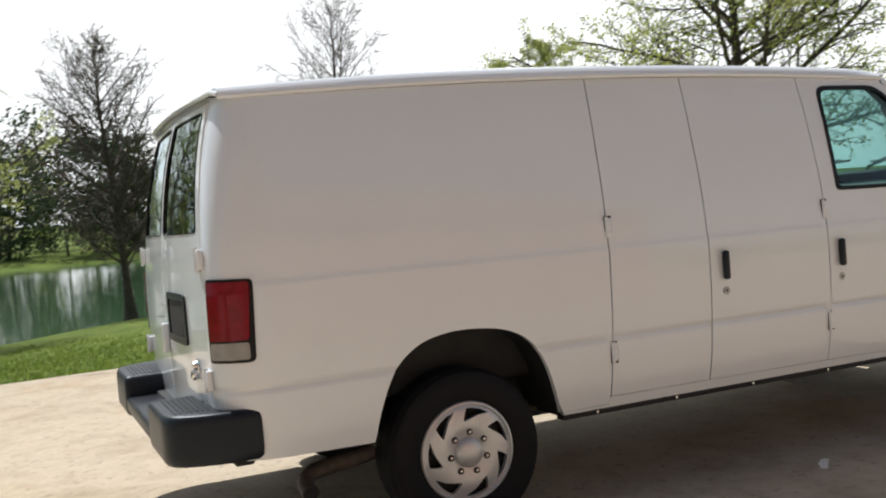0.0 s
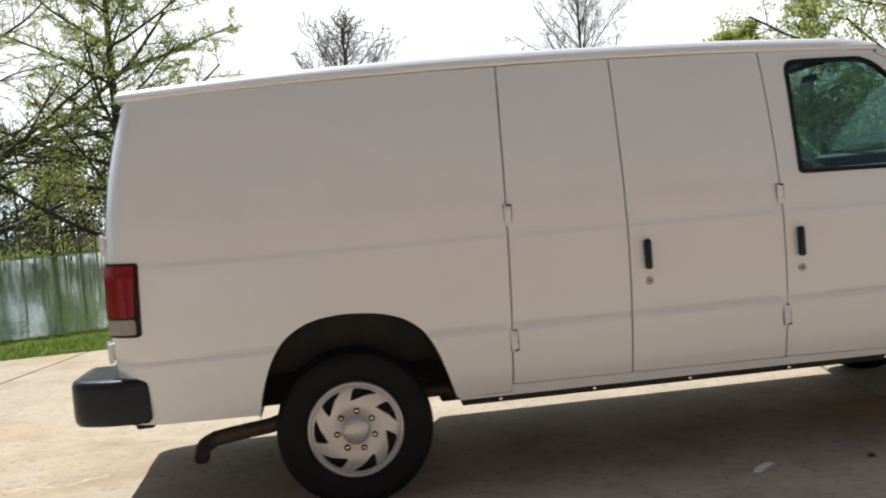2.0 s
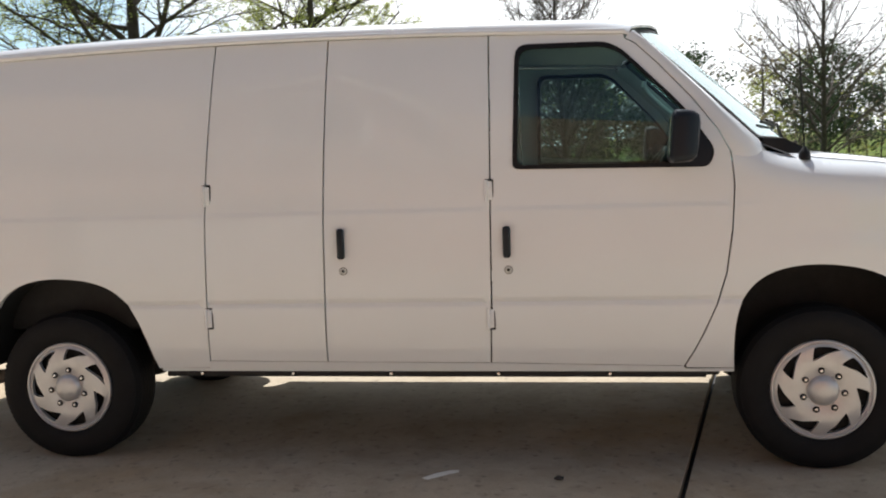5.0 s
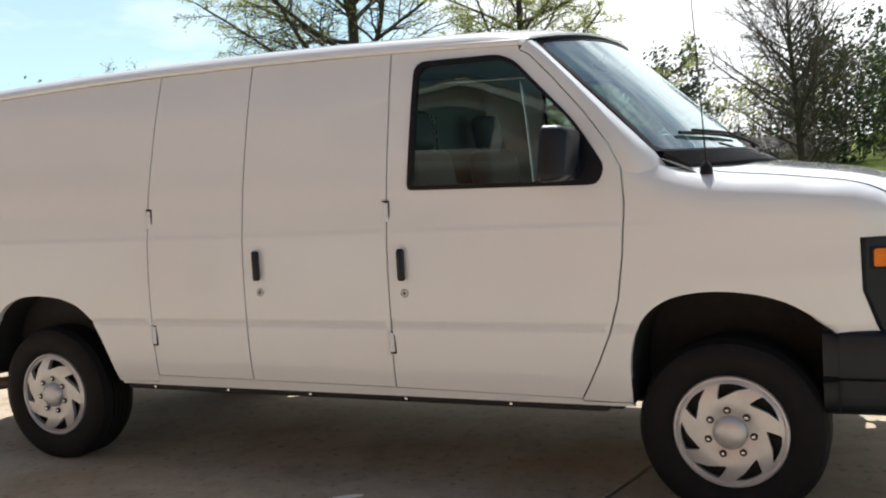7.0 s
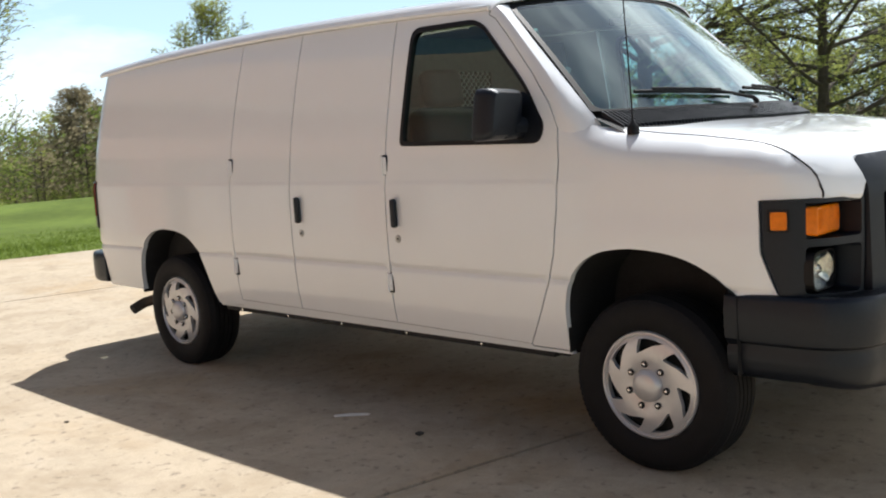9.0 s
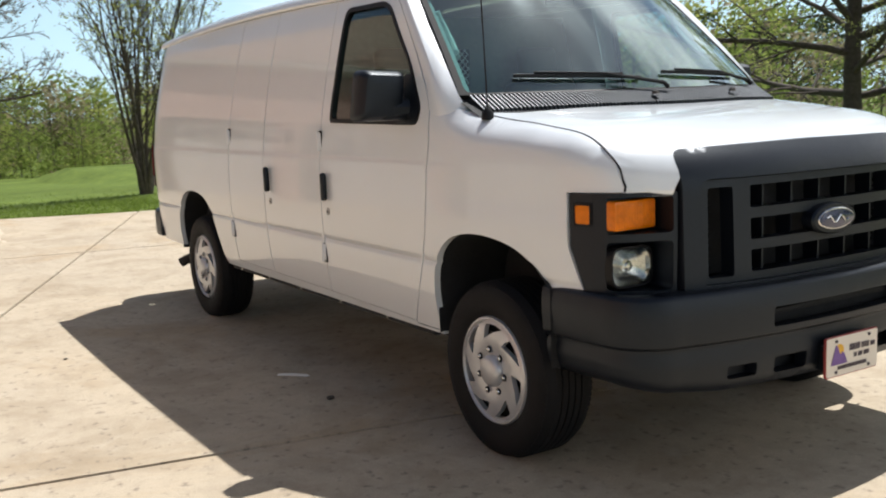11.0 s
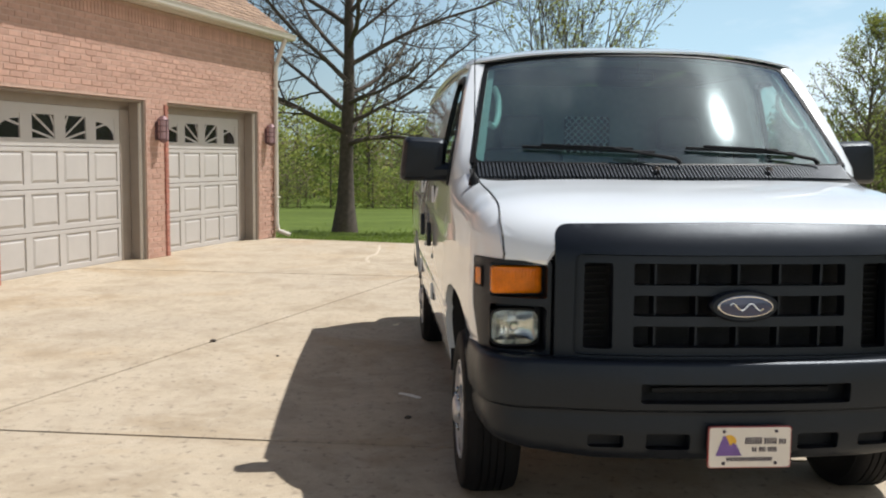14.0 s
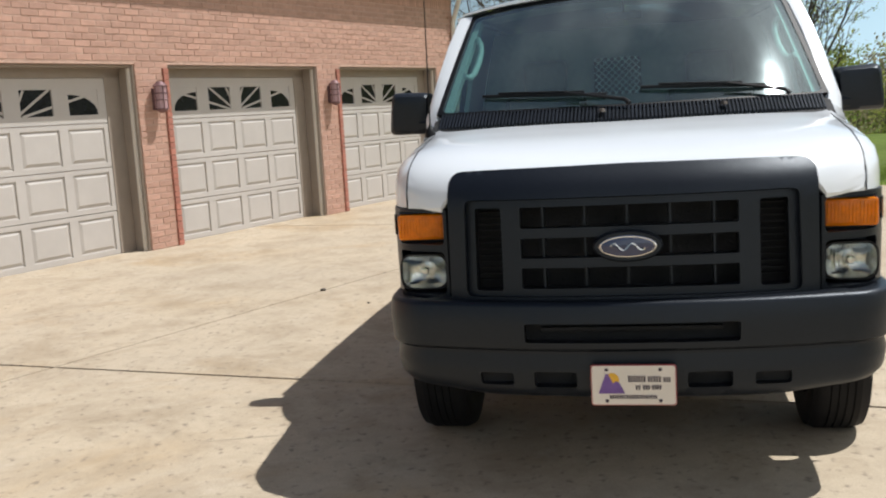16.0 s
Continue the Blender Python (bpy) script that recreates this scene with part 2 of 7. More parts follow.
def concrete():
    """Tan broom-finished concrete with rusty and dark stains, pale scuffs and fine grit."""
    m = bpy.data.materials.new("tan_concrete")
    m.use_nodes = True
    nt = m.node_tree
    b = nt.nodes["Principled BSDF"]
    b.inputs["Roughness"].default_value = 0.88
    b.inputs["Specular IOR Level"].default_value = 0.16
    co = nt.nodes.new("ShaderNodeTexCoord")

    def field(scale, detail, lo, hi, rough=0.6, warp=0.0):
        n = nt.nodes.new("ShaderNodeTexNoise")
        n.inputs["Scale"].default_value, n.inputs["Detail"].default_value = scale, detail
        n.inputs["Roughness"].default_value, n.inputs["Distortion"].default_value = rough, warp
        nt.links.new(co.outputs["Object"], n.inputs["Vector"])
        r = nt.nodes.new("ShaderNodeMapRange")
        r.inputs["From Min"].default_value, r.inputs["From Max"].default_value = lo, hi
        nt.links.new(n.outputs["Fac"], r.inputs["Value"])
        return r.outputs["Result"], n

    def blend(fac, a, c, weight=1.0):
        if weight != 1.0:
            k = nt.nodes.new("ShaderNodeMath")
            k.operation = "MULTIPLY"
            k.inputs[1].default_value = weight
            nt.links.new(fac, k.inputs[0])
            fac = k.outputs[0]
        x = nt.nodes.new("ShaderNodeMix")
        x.data_type = "RGBA"
        nt.links.new(fac, x.inputs[0])
        if isinstance(a, tuple):
            x.inputs[6].default_value = (*a, 1)
        else:
            nt.links.new(a, x.inputs[6])
        x.inputs[7].default_value = (*c, 1)
        return x.outputs[2]

    broad, _ = field(0.35, 5, 0.35, 0.65)
    col = blend(broad, (0.495, 0.42, 0.32), (0.555, 0.462, 0.338))
    rust, _ = field(0.55, 7, 0.52, 0.72, 0.65, 0.6)
    col = blend(rust, col, (0.45, 0.32, 0.18), 0.95)
    dirt, _ = field(1.6, 8, 0.47, 0.68, 0.7, 0.4)
    col = blend(dirt, col, (0.32, 0.245, 0.16), 0.7)
    mottle, _ = field(5.5, 9, 0.46, 0.66, 0.78, 0.3)
    col = blend(mottle, col, (0.33, 0.265, 0.19), 0.45)
    pale, _ = field(2.7, 6, 0.58, 0.74, 0.65)
    col = blend(pale, col, (0.64, 0.56, 0.45), 0.5)
    speck, _ = field(18.0, 4, 0.58, 0.68)
    col = blend(speck, col, (0.15, 0.125, 0.10), 0.65)
    grit, gn = field(160.0, 2, 0.35, 0.65)
    col = blend(grit, col, (0.31, 0.26, 0.20), 0.45)
    nt.links.new(col, b.inputs["Base Color"])
    bp = nt.nodes.new("ShaderNodeBump")
    bp.inputs["Strength"].default_value, bp.inputs["Distance"].default_value = 0.35, 0.006
    nt.links.new(gn.outputs["Fac"], bp.inputs["Height"])
    nt.links.new(bp.outputs["Normal"], b.inputs["Normal"])
    return m


CONCRETE = concrete()
PATCH = material("pale_patching_mortar", (0.53, 0.45, 0.345), 0.9, noise_scale=20, vary=0.15, spec=0.15)
GRASS = material("grass_ground", (0.135, 0.178, 0.038), 1.0, spec=0.1, noise_scale=2.2, vary=0.25, bump=0.6, fine=30, coarse=0.12,
                 second=(0.075, 0.11, 0.024))
BLADE = leafy("grass_blades", (0.15, 0.21, 0.035), 0.4)
BARK = material("grey_brown_bark", (0.085, 0.068, 0.055), 0.9, noise_scale=9, vary=0.35, bump=0.7, fine=40)
BARK_PALE = material("pale_twig_bark", (0.16, 0.13, 0.105), 0.9, noise_scale=9, vary=0.3, bump=0.4, fine=40)
LEAF_SPRING = leafy("yellow_green_spring_leaves", (0.37, 0.40, 0.11), 0.22, 0.11)
LEAF_BRIGHT = leafy("bright_new_cypress_leaves", (0.46, 0.50, 0.15))
LEAF_GREEN = leafy("fresh_green_leaves", (0.215, 0.275, 0.07), 0.2, 0.11)
LEAF_PINE = leafy("dark_evergreen_needles", (0.045, 0.068, 0.032))
LEAF_BROWN = leafy("brown_bud_leaves", (0.27, 0.23, 0.145))
BRICK = material("pink_brick", (0.48, 0.287, 0.217), 0.85, noise_scale=9, vary=0.12, bump=0.4, fine=90, piece=0.11)
BRICK_MASS = material("pink_brick_wall", (0.48, 0.287, 0.217), 0.85, noise_scale=9, vary=0.12, bump=0.4, fine=90, island=0.11)
BRICK_RED = material("red_edge_brick", (0.43, 0.175, 0.125), 0.85, noise_scale=9, vary=0.15, bump=0.4, fine=90, piece=0.14)
MORTAR = material("pale_mortar", (0.51, 0.34, 0.265), 0.9, noise_scale=14, vary=0.12, bump=0.4, fine=120)
DOOR_PAINT = material("almond_door_paint", (0.50, 0.465, 0.43), 0.5, noise_scale=3, vary=0.04, bump=0.05, fine=60)
FRAME_PAINT = material("taupe_frame_paint", (0.30, 0.25, 0.205), 0.55, noise_scale=5, vary=0.07)
WHITE_TRIM = material("cream_trim_paint", (0.62, 0.57, 0.50), 0.5, noise_scale=4, vary=0.05)
SHINGLE = material("tan_asphalt_shingle", (0.30, 0.20, 0.135), 0.9, noise_scale=18, vary=0.35, bump=0.5, fine=150, island=0.22)
DARK_PANE = material("dark_door_pane", (0.015, 0.016, 0.018), 0.12, noise_scale=8, vary=0.2)
RUST_METAL = material("purple_brown_lantern_metal", (0.17, 0.095, 0.10), 0.5, metal=0.3, noise_scale=18, vary=0.3)
LANTERN_GLASS = material("frosted_pink_lantern_glass", (0.42, 0.27, 0.28), 0.3, noise_scale=14, vary=0.12)
WOOD_GREY = material("weathered_grey_timber", (0.06, 0.06, 0.052), 0.85, noise_scale=10, vary=0.3, bump=0.4, fine=60)
PAPER = material("white_paper_scrap", (0.88, 0.85, 0.78), 0.8, noise_scale=30, vary=0.06)
PLATE_WHITE = material("cream_plate_enamel", (0.72, 0.66, 0.58), 0.4, noise_scale=10, vary=0.04)
PLATE_RED = material("dark_red_plate_rim", (0.30, 0.05, 0.05), 0.4, noise_scale=10, vary=0.1)
INK = material("dark_ink", (0.05, 0.035, 0.05), 0.6, noise_scale=50, vary=0.2)
PURPLE = material("purple_print", (0.17, 0.09, 0.30), 0.6, noise_scale=20, vary=0.15)
SUN_YELLOW = material("yellow_print", (0.75, 0.42, 0.04), 0.6, noise_scale=20, vary=0.1)
RUBBLE = material("dark_clod", (0.06, 0.05, 0.04), 0.9, noise_scale=30, vary=0.3, bump=0.5)
FAR_WALL = material("pale_siding", (0.45, 0.44, 0.42), 0.8, noise_scale=3, vary=0.08)
FAR_ROOF = material("grey_far_roof", (0.16, 0.15, 0.14), 0.9, noise_scale=4, vary=0.2)

WATER = bpy.data.materials.new("pond_water")
WATER.use_nodes = True
_b = WATER.node_tree.nodes["Principled BSDF"]
_b.inputs["Base Color"].default_value = (0.045, 0.095, 0.045, 1)
_b.inputs["Specular IOR Level"].default_value = 0.28
_b.inputs["Roughness"].default_value = 0.06
_n = WATER.node_tree.nodes.new("ShaderNodeTexNoise")
_n.inputs["Scale"].default_value = 0.9
_n.inputs["Detail"].default_value = 4
_c = WATER.node_tree.nodes.new("ShaderNodeTexCoord")
_bp = WATER.node_tree.nodes.new("ShaderNodeBump")
_bp.inputs["Strength"].default_value = 0.09
_bp.inputs["Distance"].default_value = 0.1
WATER.node_tree.links.new(_c.outputs["Object"], _n.inputs["Vector"])
WATER.node_tree.links.new(_n.outputs["Fac"], _bp.inputs["Height"])
WATER.node_tree.links.new(_bp.outputs["Normal"], _b.inputs["Normal"])


# ---------------------------------------------------------------- mesh helpers
def mesh_object(name, bm, mat, smooth=True):
    me = bpy.data.meshes.new(name)
    bm.to_mesh(me)
    bm.free()
    for m in (mat if isinstance(mat, (list, tuple)) else [mat]):
        me.materials.append(m)
    if smooth:
        me.shade_smooth()
    return new(name, me)


def part(name, bm, mat, parent, label="", smooth=True, sharp=35):
    """One mesh object under a thing or a part."""
    ob = mesh_object(name, bm, mat, smooth)
    if smooth and sharp:
        ob.data.set_sharp_from_angle(angle=radians(sharp))
    ob.parent = parent
    if label:
        tagged(ob, label)
    return ob


def raw(name, verts, faces, mat, parent=None, smooth=False):
    me = bpy.data.meshes.new(name)
    me.from_pydata(verts, [], faces)
    me.materials.append(mat)
    if smooth:
        me.shade_smooth()
    ob = new(name, me)
    if parent:
        ob.parent = parent
    return ob


def empty(name, m=None, **tags):
    ob = new(name)
    if m is not None:
        ob.matrix_world = m
    return tagged(ob, **tags)


def box(bm, x0, x1, y0, y1, z0, z1, bevel=0.0, seg=2, m=None):
    """A box with rounded edges."""
    r = bmesh.ops.create_cube(bm, size=1.0)
    vs = r["verts"]
    for v in vs:
        v.co = Vector(((x0 + x1) / 2 + v.co.x * (x1 - x0), (y0 + y1) / 2 + v.co.y * (y1 - y0), (z0 + z1) / 2 + v.co.z * (z1 - z0)))
    made = vs
    if bevel:
        es = list({e for v in vs for e in v.link_edges})
        res = bmesh.ops.bevel(bm, geom=es, offset=bevel, segments=seg, profile=0.5, affect="EDGES")
        made = list({v for f in res["faces"] for v in f.verts} | {v for v in vs if v.is_valid})
    if m is not None:
        for v in made:
            v.co = m @ v.co
    return bm


def tube(bm, pts, radii, seg=8, caps=True):
    """A round tube along points."""
    pts = [Vector(p) for p in pts]
    if not isinstance(radii, (list, tuple)):
        radii = [radii] * len(pts)
    rings = []
    up = None
    for i, p in enumerate(pts):
        d = (pts[min(i + 1, len(pts) - 1)] - pts[max(i - 1, 0)]).normalized()
        if up is None:
            up = d.orthogonal().normalized()
        up = (up - d * up.dot(d)).normalized()
        side = d.cross(up)
        rings.append([bm.verts.new(p + radii[i] * (up * math.cos(a) + side * math.sin(a)))
                      for a in (2 * math.pi * k / seg for k in range(seg))])
    for a, b in zip(rings, rings[1:]):
        for k in range(seg):
            bm.faces.new((a[k], a[(k + 1) % seg], b[(k + 1) % seg], b[k]))
    if caps:
        bm.faces.new(rings[0][::-1])
        bm.faces.new(rings[-1])
    return bm


def lathe(bm, profile, seg=48, axis="Y", at=(0, 0, 0)):
    """Turns (radius, height) pairs round an axis."""
    at = Vector(at)
    rings = []
    for r, h in profile:
        ring = []
        for k in range(seg):
            a = 2 * math.pi * k / seg
            c, s = r * math.cos(a), r * math.sin(a)
            ring.append(bm.verts.new(at + (Vector((c, h, s)) if axis == "Y" else Vector((c, s, h)) if axis == "Z" else Vector((h, c, s)))))
        rings.append(ring)
    for a, b in zip(rings, rings[1:]):
        for k in range(seg):
            bm.faces.new((a[k], a[(k + 1) % seg], b[(k + 1) % seg], b[k]))
    return bm


def inside(poly, x, y):
    hit = False
    n = len(poly)
    for i in range(n):
        x0, y0 = poly[i]
        x1, y1 = poly[(i + 1) % n]
        if (y0 > y) != (y1 > y) and x < (x1 - x0) * (y - y0) / (y1 - y0) + x0:
            hit = not hit
    return hit


def rounded(pts, r, seg=4):
    """Rounds the corners of a polygon."""
    out = []
    n = len(pts)
    for i in range(n):
        p, a, b = Vector(pts[i]), Vector(pts[i - 1]), Vector(pts[(i + 1) % n])
        rr = r[i] if isinstance(r, (list, tuple)) else r
        la, lb = (a - p).length, (b - p).length
        k = min(rr, la * 0.45, lb * 0.45)
        if k < 1e-4:
            out.append((p.x, p.y))
            continue
        p0, p1 = p + (a - p) * (k / la), p + (b - p) * (k / lb)
        for j in range(seg + 1):
            t = j / seg
            q = p0 * (1 - t) ** 2 + p * 2 * t * (1 - t) + p1 * t * t
            out.append((q.x, q.y))
    return out


def dense(poly, step):
    out = []
    n = len(poly)
    for i in range(n):
        a, b = Vector(poly[i]), Vector(poly[(i + 1) % n])
        k = max(1, int((b - a).length / step + 0.5))
        out += [tuple(a + (b - a) * (j / k)) for j in range(k)]
    return out


def patch(outline, holes, step, fn, depth, bm=None, back=False, lines=()):
    """A sheet over an outline with holes, laid on the surface fn(u, v), its rim turned in by depth (a vector function or number).
    back: closes the rear too."""
    loops = [dense(outline, step)] + [dense(h, step * 0.6) for h in holes]
    verts, edges = [], []
    for lp in loops:
        s = len(verts)
        verts += [Vector(p) for p in lp]
        edges += [(s + i, s + (i + 1) % len(lp)) for i in range(len(lp))]
    us, vs_ = [p[0] for p in loops[0]], [p[1] for p in loops[0]]
    u = min(us) + step * 0.5
    rim_pts = np.array([tuple(v) for v in verts])
    while u < max(us):
        v = min(vs_) + step * 0.5
        while v < max(vs_):
            if inside(loops[0], u, v) and not any(inside(h, u, v) for h in loops[1:]):
                if np.min(np.hypot(rim_pts[:, 0] - u, rim_pts[:, 1] - v)) > step * 0.45 and not any(abs(v - q) < 0.02 for q in lines):
                    verts.append(Vector((u, v)))
            v += step
        u += step
    for v in lines:
        for u in np.arange(min(us) + step * 0.3, max(us), step * 0.7):
            if inside(loops[0], u, v) and not any(inside(h, u, v) for h in loops[1:]):
                if np.min(np.hypot(rim_pts[:, 0] - u, rim_pts[:, 1] - v)) > 0.006:
                    verts.append(Vector((u, v)))
    from mathutils import geometry
    vo, eo, fo, ov, oe, of = geometry.delaunay_2d_cdt(verts, edges, [], 0, 1e-6)
    bm = bm or bmesh.new()
    made = [bm.verts.new(fn(p.x, p.y)) for p in vo]
    faces = []
    for f in fo:
        cx = sum(vo[i].x for i in f) / len(f)
        cy = sum(vo[i].y for i in f) / len(f)
        if inside(loops[0], cx, cy) and not any(inside(h, cx, cy) for h in loops[1:]):
            faces.append(bm.faces.new([made[i] for i in f]))
    bm.normal_update()
    if depth:
        shift = {}
        rim = [e for f in faces for e in f.edges if sum(g in set(e.link_faces) for g in e.link_faces) == 1 and len(e.link_faces) == 1]
        rim = list(set(rim))
        d = depth if callable(depth) else None

        def moved(v):
            if v not in shift:
                off = d(v.co) if d else -v.normal * depth
                shift[v] = bm.verts.new(v.co + off)
            return shift[v]
        if back:
            for f in list(faces):
                bm.faces.new([moved(v) for v in reversed(f.verts)])
        for e in rim:
            f = e.link_faces[0]
            a, b = e.verts
            lv = list(f.verts)
            if lv[(lv.index(a) + 1) % len(lv)] != b:
                a, b = b, a
            bm.faces.new((b, a, moved(a), moved(b)))
    for v in [v for v in bm.verts if not v.link_faces]:
        bm.verts.remove(v)
    return bm


def hermite(table):
    """A smooth curve through (x, y) pairs."""
    xs = np.array([p[0] for p in table], float)
    ys = np.array([p[1] for p in table], float)
    m = np.gradient(ys, xs)

    def f(x):
        x = min(max(x, xs[0]), xs[-1])
        i = min(int(np.searchsorted(xs, x, "right")) - 1, len(xs) - 2)
        h = xs[i + 1] - xs[i]
        t = (x - xs[i]) / h
        return float(ys[i] * (1 + 2 * t) * (1 - t) ** 2 + m[i] * h * t * (1 - t) ** 2 + ys[i + 1] * t * t * (3 - 2 * t) + m[i + 1] * h * t * t * (t - 1))
    return f


# ---------------------------------------------------------------- ground, pond, driveway
SHORE = ((-60.0, 95.0), (-45.0, 64.0), (-25.0, 30.0), (-14.0, 16.5), (-5.9, 20.8), (-1.8, 23.8), (1.7, 27.6), (12.0, 33.0), (60.0, 44.0))
WATER_Z = -1.15


def shore_y(x):
    return float(np.interp(x, [p[0] for p in SHORE], [p[1] for p in SHORE]))


DRIVE = [(-9.7, -3.05), (-9.05, -1.5), (-8.3, 0.3), (-7.75, 2.4), (-6.9, 4.6), (-5.2, 6.0), (-2.6, 6.25), (8.0, 6.9), (22.0, 7.6), (22.0, -16.0),
         (4.0, -16.0)]


def ground_z(x, y):
    """Lawn that falls away gently from the driveway, down to the pond and out to the woods."""
    z = -0.03
    if y > 6.2 and x > -45:
        s = shore_y(x)
        t = (y - 6.2) / max(s - 6.2, 1.0)
        far = 118.0
        if t < 1:
            z -= 1.12 * (t ** 1.15)
        elif y < far:
            z -= 1.12 + 0.9 * min(1.0, (y - s) / 4.0) * min(1.0, (far - y) / 4.0)
        else:
            z += -1.12 + min(1.0, (y - far) / 3.0) * 0.9 + max(0.0, y - far - 3) * 0.02
    w = -8.6 - x
    if w > 0:
        drop = 0.055 * w if w < 10 else 0.55 + 0.042 * (w - 10) if w < 70 else 3.07
        if y > 6.2 and x > -45:
            k = min(1.0, (y - 6.2) / max(shore_y(x) - 6.2, 1.0))
            z = min(z, -0.03 - min(drop, 1.0) * (1 - k) - 1.12 * k)
        else:
            z = -0.03 - drop - (max(0.0, y - 6.2) * 0.03 if y < 30 else 0.71)
    return z


def axis_steps(lo, hi, near_lo, near_hi, fine, ratio):
    out = list(np.arange(near_lo, near_hi + fine * 0.5, fine))
    s, v = fine, near_hi
    while v < hi:
        s *= ratio
        v += s
        out.append(min(v, hi))
    s, v = fine, near_lo
    while v > lo:
        s *= ratio
        v -= s
        out.insert(0, max(v, lo))
    return out


gx, gy = axis_steps(-1500, 1500, -26, 20, 1.0, 1.25), axis_steps(-1500, 1500, -16, 36, 1.0, 1.25)
gv = [(x, y, ground_z(x, y) + 0.03 * noise.noise((x * 0.3, y * 0.3, 0)) * (0 if (-8 < x < 22 and -16 < y < 5.6) else 1)) for y in gy for x in gx]
gf = [(j * len(gx) + i, j * len(gx) + i + 1, (j + 1) * len(gx) + i + 1, (j + 1) * len(gx) + i) for j in range(len(gy) - 1) for i in range(len(gx) - 1)]
gv = [(x, y, z - (0.12 if inside(DRIVE, x, y) else 0.0)) for x, y, z in gv]
ground = tagged(raw("ground", gv, gf, GRASS, smooth=True), "mown spring lawn sloping to a pond", "ground", kind="structure")

bm = bmesh.new()
wv = [(-45, 58, WATER_Z), (-25, 26, WATER_Z), (-14, 15.0, WATER_Z), (-5, 17, WATER_Z), (4, 25, WATER_Z), (150, 40, WATER_Z), (150, 119.8, WATER_Z), (-45, 119.8, WATER_Z)]
bm.faces.new([bm.verts.new(v) for v in wv])
pond = tagged(mesh_object("water", bm, WATER, False), "still green pond water with reflections", "water", kind="structure")


def split(poly, p, d):
    """Cuts a polygon by the line through p along d."""
    n = Vector((-d[1], d[0])).normalized()
    sides = []
    for sgn in (1, -1):
        out = []
        for i in range(len(poly)):
            a, b = Vector(poly[i]), Vector(poly[(i + 1) % len(poly)])
            da, db = sgn * n.dot(a - Vector(p)), sgn * n.dot(b - Vector(p))
            if da >= 0:
                out.append(tuple(a))
            if (da > 0) != (db > 0) and abs(da - db) > 1e-9:
                out.append(tuple(a + (b - a) * (da / (da - db))))
        if len(out) > 2:
            sides.append(out)
    return sides


def inset(poly, k):
    """Moves every edge of a polygon in by k."""
    area = sum(poly[i][0] * poly[(i + 1) % len(poly)][1] - poly[(i + 1) % len(poly)][0] * poly[i][1] for i in range(len(poly)))
    poly = [p for i, p in enumerate(poly) if (Vector(p) - Vector(poly[i - 1])).length > 1e-3]
    s = 1 if area > 0 else -1
    out = []
    for i in range(len(poly)):
        p, a, b = Vector(poly[i]), Vector(poly[i - 1]), Vector(poly[(i + 1) % len(poly)])
        d0, d1 = (p - a).normalized(), (b - p).normalized()
        n0, n1 = Vector((-d0.y, d0.x)) * s, Vector((-d1.y, d1.x)) * s
        m = n0 + n1
        out.append(tuple(p + m * (k / max(0.25, 0.5 * m.length_squared))))
    return out


driveway = empty("driveway", label="tan stained concrete driveway with cut joints", category="driveway", kind="structure")
slabs = [DRIVE]
for p, d in (((2.48, -3.57), (-8.59, 3.53)), ((2.48, -3.57), (0.17, 0.985)), ((-4.5, -2.59), (0.19, 0.98)), ((9.5, -6.4), (0.17, 0.985)),
             ((9.0, 2.0), (-8.59, 3.53)), ((4.5, -9.6), (-8.59, 3.53))):
    slabs = [q for s in slabs for q in split(s, p, d)]
for s in slabs:
    bm = bmesh.new()
    lo, hi, top = inset(s, 0.012), inset(s, 0.012), inset(s, 0.0145)
    rings = [[bm.verts.new((x, y, z)) for x, y in r] for r, z in ((lo, -0.10), (hi, -0.008), (top, 0.0))]
    for a, b in zip(rings, rings[1:]):
        for i in range(len(a)):
            bm.faces.new((a[i], a[(i + 1) % len(a)], b[(i + 1) % len(a)], b[i]))
    bm.faces.new(rings[-1])
    bmesh.ops.recalc_face_normals(bm, faces=bm.faces)
    part("slab", bm, CONCRETE, driveway, smooth=False)
bm = bmesh.new()
bm.faces.new([bm.verts.new((x, y, -0.035)) for x, y in inset(DRIVE, 0.02)])
part("joint_filler", bm, DARK, driveway, smooth=False)


def crack(pts, width):
    """A pale, thinly patched crack that wanders over the concrete."""
    r = random.Random(len(pts) * 7)
    line = []
    for (xa, ya), (xb, yb) in zip(pts, pts[1:]):
        for k in range(6):
            line.append(Vector((xa + (xb - xa) * k / 6 + r.gauss(0, 0.012), ya + (yb - ya) * k / 6 + r.gauss(0, 0.012), 0.0)))
    bm = bmesh.new()
    rows = []
    for i, p in enumerate(line):
        d = line[min(i + 1, len(line) - 1)] - line[max(i - 1, 0)]
        n = Vector((-d.y, d.x, 0)).normalized() * width * r.uniform(0.3, 0.7)
        rows.append([bm.verts.new(q) for q in (p + n, p + n * 0.6 + Vector((0, 0, 0.0025)), p - n * 0.6 + Vector((0, 0, 0.0025)), p - n)])
    for a, b in zip(rows, rows[1:]):
        for k in range(3):
            bm.faces.new((a[k], a[k + 1], b[k + 1], b[k]))
    bmesh.ops.recalc_face_normals(bm, faces=bm.faces)
    part("patched_crack", bm, PATCH, driveway, "pale patched crack")


